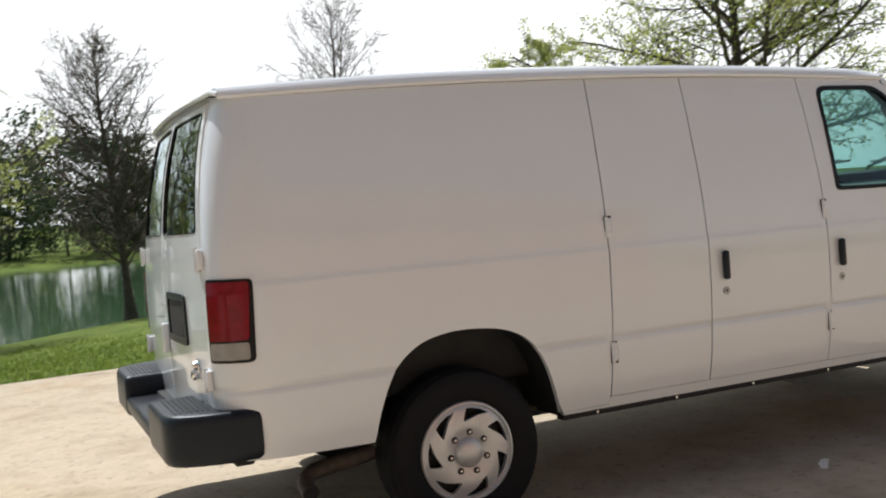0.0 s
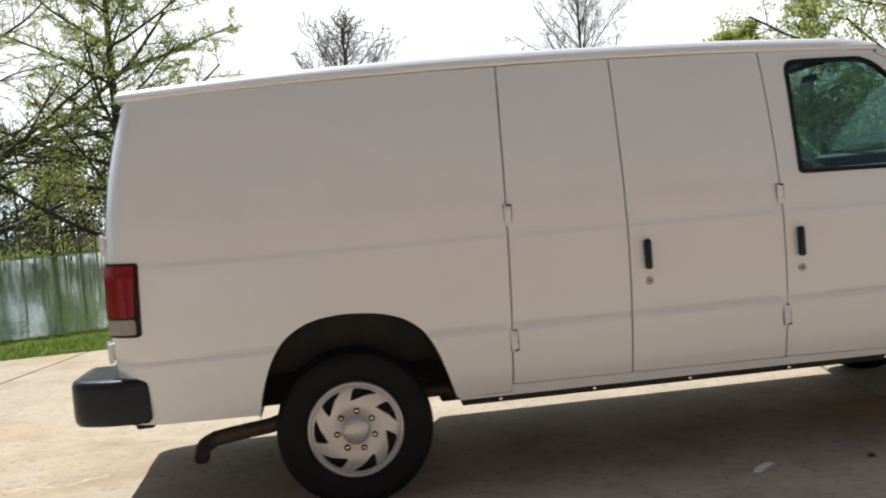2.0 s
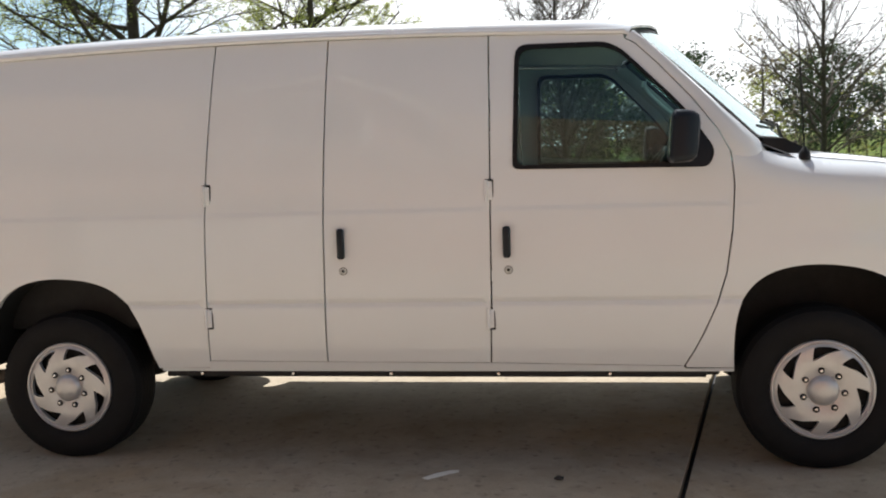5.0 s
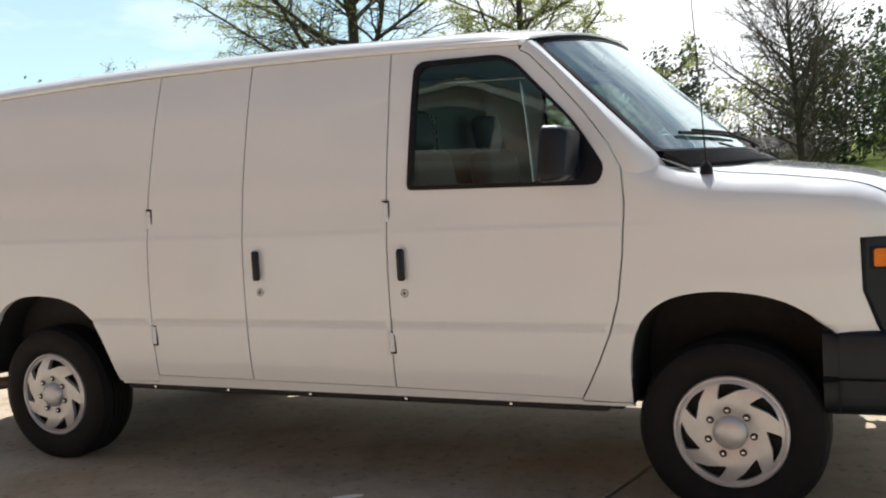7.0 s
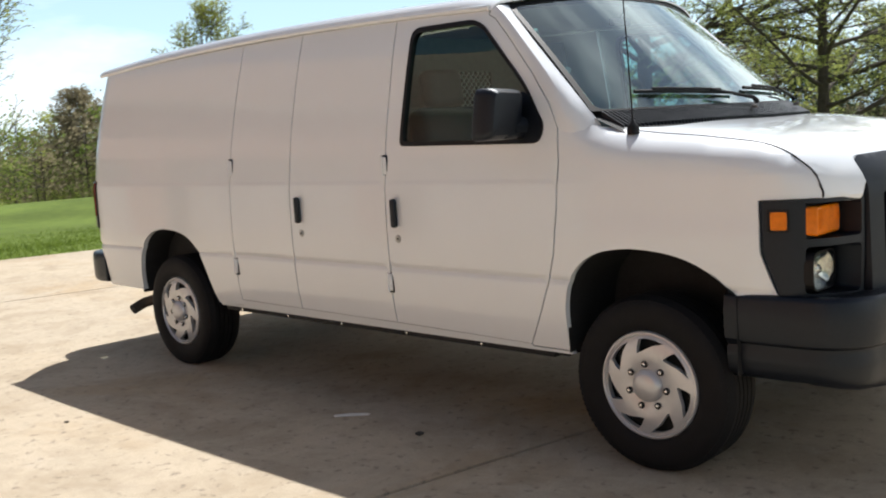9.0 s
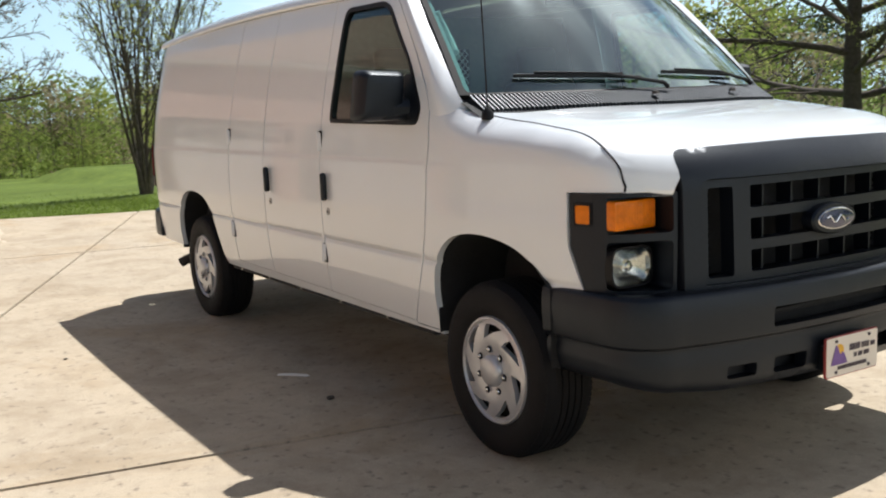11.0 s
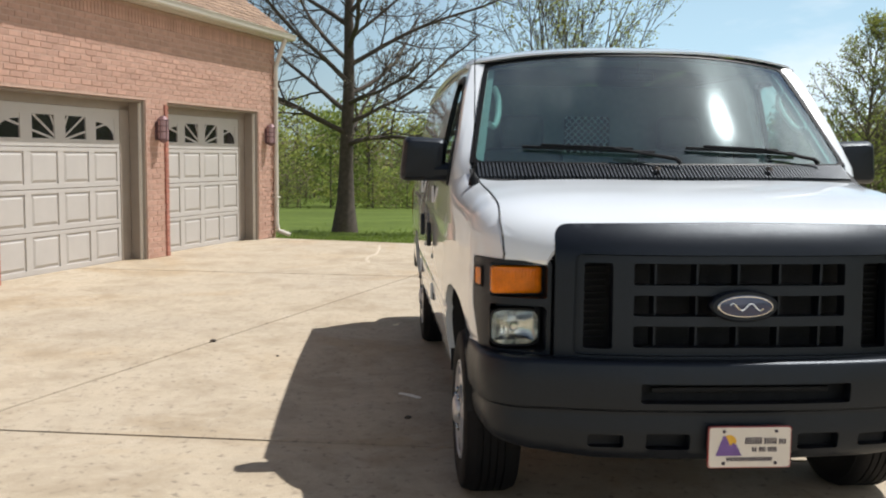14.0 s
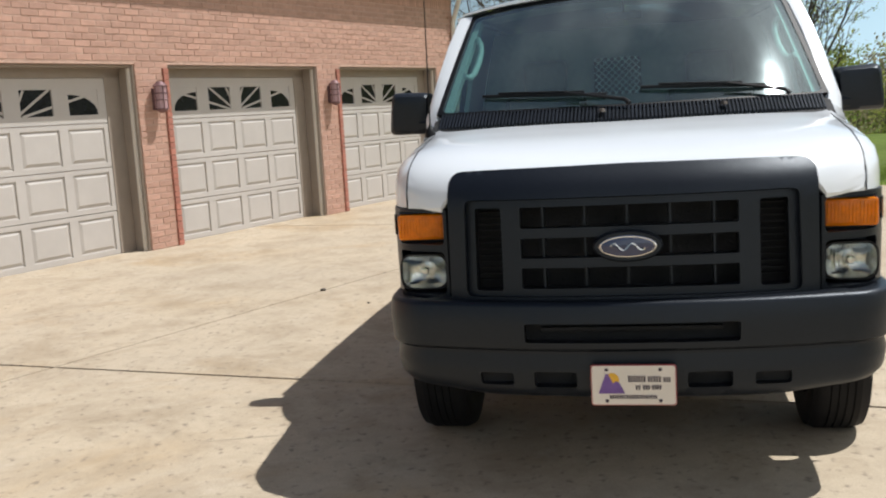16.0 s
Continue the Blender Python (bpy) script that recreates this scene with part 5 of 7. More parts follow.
edge_y = lambda z: half_width(0, z) - 0.165
for sgn in (-1, 1):
    zs = np.linspace(0.62, 1.915, 12)
    outline = [(sgn * 0.005, 0.62), (sgn * 0.005, 1.915)] + [(sgn * (edge_y(z) - 0.004), z) for z in zs[::-1]]
    hole = rounded([(sgn * 0.035, 1.385), (sgn * 0.035, 1.892), (sgn * 0.648, 1.885), (sgn * 0.748, 1.385)], 0.03)
    rd = part("rear_door", patch(outline, [hole], 0.06, rear, lambda v: Vector((0.04, 0, 0))), PAINT, VAN)
    part("rear_window", patch(hole, [], 0.1, lambda y, z: rear(y, z, -0.006), 0), GLASS_REAR, rd)
    small = [(y + (sgn * 0.37 - y) * 0.012, z + (1.62 - z) * 0.014) for y, z in hole]
    part("window_seal", patch(hole, [small], 0.04, lambda y, z: rear(y, z, 0.003), lambda v: Vector((0.02, 0, 0))), SEAL, rd)
    for z in (1.28, 0.80):
        bm = bmesh.new()
        c = rear(sgn * (edge_y(z) + 0.005), z)
        box(bm, c.x - 0.022, c.x + 0.004, c.y - 0.035, c.y + 0.035, z - 0.04, z + 0.04, 0.006)
        tube(bm, [(c.x - 0.018, c.y, z - 0.05), (c.x - 0.018, c.y, z + 0.05)], 0.009, 10)
        part("rear_hinge", bm, PAINT, rd)
    # tail lamp wrapped round the corner
    tl = [(-0.882, 0.87), (-1.075, 0.872), (-1.068, 1.20), (-0.872, 1.195)]
    lampb = part("tail_lamp", patch(rounded(tl, 0.02), [], 0.03, side(sgn, 0.006), lambda v, s=sgn: Vector((0.01, -s * 0.02, 0))), SEAL, VAN, "red and clear tail lamp in a black bezel")
    red = [(-0.898, 0.958), (-1.06, 0.958), (-1.056, 1.19), (-0.884, 1.185)]
    part("red_lens", patch(rounded(red, 0.012), [], 0.03, side(sgn, 0.012), lambda v, s=sgn: Vector((0.01, -s * 0.015, 0))), RED_LENS, lampb, "red lens")
    grey = [(-0.898, 0.882), (-1.062, 0.884), (-1.06, 0.950), (-0.899, 0.950)]
    part("reverse_lens", patch(rounded(grey, 0.012), [], 0.03, side(sgn, 0.011), lambda v, s=sgn: Vector((0.01, -s * 0.015, 0))), GREY_LENS, lampb, "clear reversing lens")
bm = bmesh.new()
patch(rounded([(-0.53, 0.91), (-0.13, 0.91), (-0.13, 1.13), (-0.53, 1.13)], 0.03), [rounded([(-0.50, 0.94), (-0.16, 0.94), (-0.16, 1.10), (-0.50, 1.10)], 0.02)], 0.04,
      lambda y, z: rear(y, z, 0.009), lambda v: Vector((0.03, 0, 0)), bm)
plate_box = part("plate_recess", bm, BLACK_PLASTIC, VAN, "black plastic plate surround")
part("recess_back", patch(rounded([(-0.51, 0.93), (-0.15, 0.93), (-0.15, 1.11), (-0.51, 1.11)], 0.02), [], 0.06, lambda y, z: rear(y, z, 0.003), 0), DARK, plate_box)
bm = bmesh.new()
c = rear(-0.05, 0.90)
box(bm, c.x - 0.03, c.x, -0.07, -0.02, 0.84, 0.98, 0.01, 3)
part("rear_handle", bm, PAINT, VAN)
bm = bmesh.new()
lathe(bm, [(0.0, -0.02), (0.018, -0.018), (0.022, -0.004), (0.03, 0.0)], 16, "X", rear(-0.66, 0.84) + Vector((-0.004, 0, 0)))
box(bm, rear(-0.60, 0.80).x - 0.02, rear(-0.60, 0.80).x, -0.63, -0.57, 0.775, 0.815, 0.008)
part("rear_latch", bm, CHROME, VAN, "small chrome latch on the rear door")
part("rear_header", patch([(-0.70, 1.919), (0.70, 1.919)] + [(y, 1.935 + 0.012 * (1 - (y / 0.7) ** 2)) for y in np.linspace(0.70, -0.70, 15)], [], 0.06, lambda y, z: rear(y, min(z, 1.95)) + Vector((0, 0, 0)), lambda v: Vector((0.05, 0, 0))), PAINT, VAN)
part("rear_valance", patch([(-0.80, 0.50), (0.80, 0.50), (0.825, 0.612), (-0.825, 0.612)], [], 0.06, rear, lambda v: Vector((0.05, 0, 0))), PAINT, VAN)

# unseen dark box added inside the body to stop sun leaking through roof gaps
bm = bmesh.new()
box(bm, -0.84, 1.83, -0.79, 0.79, 0.60, 1.90, 0.05, 2)
part("cargo_light_block", bm, DARK, VAN)

# step bumper
bm = bmesh.new()
box(bm, -1.245, -1.06, -0.55, 0.55, 0.505, 0.585, 0.02, 3)
rear_bumper = part("rear_bumper", bm, BLACK_PLASTIC, VAN, "black moulded rear step bumper")
for sgn in (-1, 1):
    bm = bmesh.new()
    shape = rounded([(-1.25, 0.42), (-1.03, 0.42), (-1.03, 0.90), (-0.885, 0.945), (-0.885, 0.985), (-1.05, 0.985), (-1.25, 0.90)], [0.03, 0.01, 0.03, 0.008, 0.012, 0.10, 0.11], 6)
    rings = []
    for k, z in ((0.018, 0.487), (0.004, 0.502), (0.0, 0.53), (0.0, 0.645), (0.004, 0.668), (0.014, 0.681), (0.026, 0.686)):
        rings.append([bm.verts.new((-1.09 + (x + 1.09) * (1 - k * 4), sgn * (0.72 + (y - 0.72) * (1 - k * 2.6)), z)) for x, y in shape])
    for p, q in zip(rings, rings[1:]):
        for i in range(len(p)):
            bm.faces.new((p[i], p[(i + 1) % len(p)], q[(i + 1) % len(p)], q[i]))
    bm.faces.new(rings[-1])
    bmesh.ops.recalc_face_normals(bm, faces=bm.faces)
    block = part("bumper_end", bm, BLACK_PLASTIC, rear_bumper)
    for k in range(7):
        bm = bmesh.new()
        x = -1.20 + k * 0.021
        box(bm, x, x + 0.012, min(sgn * 0.48, sgn * 0.86), max(sgn * 0.48, sgn * 0.86), 0.682, 0.6895, 0.003, 1)
        part("tread_rib", bm, BLACK_PLASTIC, block, smooth=False)
    bm = bmesh.new()
    box(bm, -0.98, -0.90, sgn * 0.80 - 0.06, sgn * 0.80 + 0.06, 0.44, 0.52, 0.01)
    part("bumper_bracket", bm, DARK, rear_bumper)

# ---------------------------------------------------------------- wipers, aerial, cabin
for y0, y1 in ((-0.62, 0.02), (0.12, 0.72)):
    bm = bmesh.new()
    base = WS_LOW(y1 * 0.99) + Vector((0.03, 0, 0.01))
    tip = screen(y0 / 0.897, 0.10, 0.028)
    mid = screen((y0 * 0.45 + y1 * 0.55) / 0.897, 0.085, 0.035)
    tube(bm, [base, base + Vector((-0.01, -0.02, 0.02)), mid], [0.012, 0.009, 0.006], 8)
    wiper = part("wiper", bm, SEAL, VAN, "black windscreen wiper")
    bm = bmesh.new()
    tube(bm, [screen(u / 0.897, 0.075 + 0.045 * (y1 - u) / 0.64, 0.013) for u in np.linspace(y0 - 0.05, y1 - 0.10, 12)], 0.008, 6)
    tube(bm, [screen(u / 0.897, 0.080 + 0.045 * (y1 - u) / 0.64, 0.026) for u in np.linspace(y0 + 0.03, y1 - 0.2, 8)], 0.006, 6)
    part("wiper_blade", bm, SEAL, wiper)
bm = bmesh.new()
tube(bm, [(3.44, -0.893, 1.345), (3.44, -0.893, 1.374), (3.44, -0.893, 1.388), (3.44, -0.893, 1.402)], [0.026, 0.024, 0.014, 0.006], 12)
aerial = part("aerial_base", bm, SEAL, VAN)
bm = bmesh.new()
tube(bm, [(3.44, -0.893, 1.39), (3.425, -0.893, 1.7), (3.40, -0.893, 2.12)], [0.0035, 0.003, 0.002], 6)
part("aerial_rod", bm, SEAL, aerial)
for y in (-0.1, 0.42):
    bm = bmesh.new()
    a = WS_LOW(y)
    lathe(bm, [(0.0, 0.016), (0.012, 0.014), (0.018, 0.0)], 12, "Z", a + Vector((0.075, 0, -0.02)))
    part("washer_jet", bm, STEEL, VAN)

bm = bmesh.new()
rows = []
for y in np.linspace(-0.84, 0.84, 17):
    e = 0.245 * (abs(y) / 0.897) ** 2.2
    rows.append([bm.verts.new(p) for p in ((3.48 - e, y, 1.37), (3.25 - e * 0.6, y, 1.345), (2.98, y, 1.325 + 0.03 * math.exp(-((y - 0.40) / 0.2) ** 2)), (2.93, y, 1.27), (2.97, y, 1.05), (3.05, y, 0.85))])
for a, b in zip(rows, rows[1:]):
    for i in range(5):
        bm.faces.new((a[i], b[i], b[i + 1], a[i + 1]))
part("dashboard", bm, TRIM_GREY, VAN)
bm = bmesh.new()
ang = [2 * math.pi * i / 32 for i in range(33)]
m = pose(2.83, 0.40, 1.27, 0, 38, 0)
tube(bm, [m @ Vector((0, 0.19 * math.cos(a), 0.19 * math.sin(a))) for a in ang], 0.015, 8, caps=False)
for a in (0.2, 2.94, 4.71):
    tube(bm, [m @ Vector((0.02, 0, 0)), m @ Vector((0, 0.185 * math.cos(a), 0.185 * math.sin(a)))], [0.03, 0.014], 8)
tube(bm, [m @ Vector((0.0, 0, 0)), m @ Vector((0.25, 0, -0.02))], [0.06, 0.045], 10)
part("steering_wheel", bm, SEAL, VAN)
for y in (-0.47, 0.47):
    bm = bmesh.new()
    box(bm, 2.05, 2.60, y - 0.25, y + 0.25, 0.82, 0.98, 0.05, 3)
    seat = part("seat", bm, SEAT_CLOTH, VAN)
    bm = bmesh.new()
    box(bm, -0.07, 0.07, y - 0.24, y + 0.24, 0.0, 0.60, 0.05, 3, pose(2.12, 0, 0.93, 0, -10, 0))
    part("backrest", bm, SEAT_CLOTH, seat)
    bm = bmesh.new()
    box(bm, -0.05, 0.05, y - 0.13, y + 0.13, 0.60, 0.80, 0.04, 3, pose(2.12, 0, 0.93, 0, -10, 0))
    part("headrest", bm, SEAT_CLOTH, seat)
bm = bmesh.new()
wall_out = [(-0.82, 0.6), (0.82, 0.6), (0.90, 1.2), (0.85, 1.6), (0.78, 1.90), (-0.78, 1.90), (-0.85, 1.6), (-0.90, 1.2)]
mesh_hole = rounded([(-0.19, 1.50), (0.09, 1.50), (0.09, 1.72), (-0.19, 1.72)], 0.02)
patch(wall_out, [mesh_hole], 0.15, lambda y, z: Vector((1.86, y, z)), lambda v: Vector((-0.02, 0, 0)), bm)
bulkhead = part("bulkhead", bm, TRIM_GREY, VAN, "grey steel bulkhead behind the seats")
bm = bmesh.new()
for k in range(-8, 20):
    for d in (1, -1):
        y = -0.19 + k * 0.04
        pts = [(y + d * t, 1.50 + t) for t in (0.0, 0.22)] if d > 0 else [(y + 0.22 + d * t, 1.50 + t) for t in (0.0, 0.22)]
        q = [(yy, zz) for yy, zz in [(pts[0][0] + (pts[1][0] - pts[0][0]) * s, pts[0][1] + (pts[1][1] - pts[0][1]) * s) for s in np.linspace(0, 1, 14)] if -0.19 <= yy <= 0.09]
        if len(q) > 1:
            tube(bm, [(1.855, *q[0]), (1.855, *q[-1])], 0.0035, 4)
part("mesh_screen", bm, TRIM_LIGHT, bulkhead, "diamond wire mesh window")
bm = bmesh.new()
box(bm, 1.86, 3.0, -0.86, 0.86, 0.58, 0.62)
part("cab_floor", bm, DARK, VAN)
bm = bmesh.new()
rows = [[bm.verts.new((x, y, roof_z(x, abs(y)) - 0.06)) for y in np.linspace(-0.76, 0.76, 9)] for x in (1.87, 2.3, 2.72)]
for a, b in zip(rows, rows[1:]):
    for i in range(8):
        bm.faces.new((a[i], a[i + 1], b[i + 1], b[i]))
part("headliner", bm, TRIM_LIGHT, VAN)
for s in (-1, 1):
    bm = bmesh.new()
    patch([(2.11, 0.65), (2.99, 0.65), (3.05, 1.32), (2.12, 1.33)], [], 0.12, lambda u, z, s=s: Vector((u, s * (half_width(u, z) - 0.055), z)), 0, bm)
    part("door_card", bm, TRIM_GREY, VAN)
    part("pillar_trim", patch([(s * 0.932, 0.0), (s * 0.985, 0.0), (s * 0.985, 0.97), (s * 0.932, 0.97)], [], 0.06, lambda u, v: screen(u, v, -0.030), lambda v: Vector((-0.05, 0, -0.02))), TRIM_LIGHT, VAN)
    bm = bmesh.new()
    tube(bm, [screen(s * u, v, o) for u, v, o in ((0.925, 0.40, -0.03), (0.90, 0.42, -0.065), (0.885, 0.48, -0.08), (0.88, 0.58, -0.085), (0.885, 0.70, -0.08), (0.90, 0.76, -0.065), (0.925, 0.78, -0.03))], 0.015, 8)
    part("grab_handle", bm, TRIM_LIGHT, VAN, "pale moulded grab handle")
bm = bmesh.new()
box(bm, 2.79, 2.81, -0.09, 0.09, 1.865, 1.905, 0.012, 2)
tube(bm, [(2.80, 0, 1.90), (2.84, 0, 1.95)], 0.006, 6)
part("cabin_mirror", bm, SEAL, VAN)


# ---------------------------------------------------------------- the brick garage
GAR = pose(0, 0, 0, 0, 0, -19.5)
FACE, BACK = -6.22, -6.50
OPEN = [(-7.70, -4.80), (-4.25, -1.30), (-0.78, 2.17)]
OPEN_TOP, WALL_TOP = 2.20, 3.47
X0, X1 = -8.35, 9.5

wall = empty("wall_garage", GAR, label="pink brick garage wall with three door openings", category="wall", kind="structure")
bm = bmesh.new()
edges = [X0] + [v for o in OPEN for v in o] + [X1]
for a, b in zip(edges[::2], edges[1::2]):
    box(bm, a, b, BACK - 0.1, FACE - 0.003, -0.1, OPEN_TOP)
box(bm, X0, X1, BACK - 0.1, FACE - 0.003, OPEN_TOP, WALL_TOP)
part("backing", bm, MORTAR, wall, smooth=False)
bm = bmesh.new()
box(bm, X0 + 0.01, X0 + 0.25, -15, BACK - 0.1, -0.9, WALL_TOP)
box(bm, X1 - 0.25, X1, -15, BACK - 0.1, -0.1, WALL_TOP)
box(bm, X0, X1, -15.2, -15, -0.9, WALL_TOP)
part("outer_wall", bm, BRICK_MASS, wall, smooth=False)

garage_roof = empty("garage_roof", GAR, label="tan shingle roof with cream eaves and gutter", category="roof", kind="structure")
bm = bmesh.new()
EY, EZ, PITCH = -6.05, 3.57, 0.72
vs = [bm.verts.new(p) for p in ((X0 - 0.3, EY, EZ), (X1 + 0.3, EY, EZ), (X1 + 0.3, -10.6, EZ + 4.8 * PITCH), (X0 - 0.3, -10.6, EZ + 4.8 * PITCH),
                                (X0 - 0.3, -15.5, EZ), (X1 + 0.3, -15.5, EZ))]
bm.faces.new((vs[0], vs[1], vs[2], vs[3]))
bm.faces.new((vs[3], vs[2], vs[5], vs[4]))
bm.faces.new((vs[0], vs[3], vs[4]))
bm.faces.new((vs[1], vs[5], vs[2]))
part("roof_deck", bm, SHINGLE, garage_roof, smooth=False)
bm = bmesh.new()
box(bm, X0 - 0.3, X1 + 0.3, EY - 0.02, FACE - 0.002, 3.475, 3.495)
part("soffit", bm, WHITE_TRIM, garage_roof, smooth=False)
bm = bmesh.new()
box(bm, X0 - 0.3, X1 + 0.3, EY - 0.02, EY + 0.005, 3.47, 3.60, 0.004)
part("fascia", bm, WHITE_TRIM, garage_roof, smooth=False)
bm = bmesh.new()
prof = [(dy, z + 0.07) for dy, z in ((0.006, 3.515), (0.006, 3.43), (0.03, 3.415), (0.075, 3.415), (0.10, 3.44), (0.112, 3.50), (0.125, 3.515), (0.118, 3.52), (0.10, 3.505))]
rings = [[bm.verts.new((x, EY + dy, z)) for dy, z in prof] for x in (X0 - 0.32, X1 + 0.3)]
for i in range(len(prof) - 1):
    bm.faces.new((rings[0][i], rings[1][i], rings[1][i + 1], rings[0][i + 1]))
bm.faces.new(rings[0])
part("gutter", bm, WHITE_TRIM, garage_roof, "cream metal gutter", smooth=False)
# shingle courses
sv, sf = [], []
rnd = random.Random(4)
course, slope = 0.14, Vector((0, -1, PITCH)).normalized()
nrm = Vector((0, PITCH, 1)).normalized()
for r in range(17):
    x = X0 - 0.3 - rnd.random() * 0.3
    while x < 6.5:
        w = rnd.uniform(0.18, 0.34)
        a = Vector((x, EY + 0.03, EZ + 0.0)) + slope * (r * course)
        t = rnd.uniform(0.006, 0.016)
        p = [a, a + Vector((w - 0.006, 0, 0)), a + Vector((w - 0.006, 0, 0)) + slope * (course + 0.02), a + slope * (course + 0.02)]
        k = len(sv)
        sv += [q + nrm * t for q in p[:2]] + [q + nrm * 0.002 for q in p[2:]] + [q for q in p[:2]]
        sf += [(k, k + 1, k + 2, k + 3), (k + 4, k + 5, k + 1, k), (k + 4, k, k + 3), (k + 1, k + 5, k + 2)]
        x += w
shing = raw("shingle", [tuple(v) for v in sv], sf, SHINGLE, garage_roof)
tagged(shing, kind="stuff")

# downspout at the corner
bm = bmesh.new()
path = [(X0 + 0.02, EY + 0.05, 3.49), (X0 + 0.03, EY + 0.02, 3.40), (X0 + 0.05, FACE + 0.09, 3.12), (X0 + 0.06, FACE + 0.05, 3.0), (X0 + 0.06, FACE + 0.05, 0.25), (X0 + 0.05, FACE + 0.08, 0.12), (X0 + 0.0, FACE + 0.28, 0.04)]
tube(bm, path, 0.042, 8)
spout = part("downspout", bm, WHITE_TRIM, garage_roof, "cream metal downspout")
for z in (0.7, 2.6):
    bm = bmesh.new()
    box(bm, X0 + 0.0, X0 + 0.12, FACE + 0.0, FACE + 0.1, z, z + 0.03, 0.004)
    part("pipe_strap", bm, WHITE_TRIM, spout, smooth=False)


# gabled dormer over the doors
DX, DW, DY = 1.7, 1.15, -6.75
bm = bmesh.new()
front = [(DX - DW, 3.9), (DX + DW, 3.9), (DX + DW, 4.95), (DX, 5.75), (DX - DW, 4.95)]
arch = [(DX - 0.55, 4.2), (DX + 0.55, 4.2)] + [(DX + 0.55 * math.cos(a), 4.75 + 0.42 * math.sin(a)) for a in np.linspace(0, math.pi, 13)]
patch(front, [arch], 0.4, lambda x, z: Vector((x, DY, z)), lambda v: Vector((0, -0.15, 0)), bm)
for s in (-1, 1):
    bm.faces.new([bm.verts.new(p) for p in ((DX + s * DW, DY, 3.9), (DX + s * DW, DY - 2.2, 3.9), (DX + s * DW, DY - 2.2, 4.95), (DX + s * DW, DY, 4.95))])
dormer = part("dormer", bm, BRICK_MASS, garage_roof, smooth=False)
bm = bmesh.new()
for s in (-1, 1):
    q = [(DX, DY + 0.3, 5.95), (DX + s * (DW + 0.35), DY + 0.3, 4.88), (DX + s * (DW + 0.35), DY - 3.0, 4.88), (DX, DY - 3.0, 5.95)]
    bm.faces.new([bm.verts.new(p) for p in q])
    bm.faces.new([bm.verts.new((x, y, z - 0.03)) for x, y, z in q])
part("dormer_roof", bm, SHINGLE, garage_roof, smooth=False)
bm = bmesh.new()
for s in (-1, 1):
    a, b = Vector((DX, DY + 0.28, 5.86)), Vector((DX + s * (DW + 0.33), DY + 0.28, 4.81))
    vs = [bm.verts.new(p) for p in (a, b, b + Vector((0, 0, -0.18)), a + Vector((0, 0, -0.18)))]
    bm.faces.new(vs)
part("bargeboard", bm, WHITE_TRIM, garage_roof, smooth=False)
big = [(DX - 0.68, 4.08), (DX + 0.68, 4.08)] + [(DX + 0.68 * math.cos(a), 4.75 + 0.55 * math.sin(a)) for a in np.linspace(0, math.pi, 13)]
part("window_trim", patch(big, [arch], 0.4, lambda x, z: Vector((x, DY + 0.03, z)), lambda v: Vector((0, -0.06, 0))), WHITE_TRIM, garage_roof, smooth=False)
part("dormer_pane", patch(arch, [], 0.4, lambda x, z: Vector((x, DY - 0.05, z)), 0), DARK_PANE, garage_roof, smooth=False)


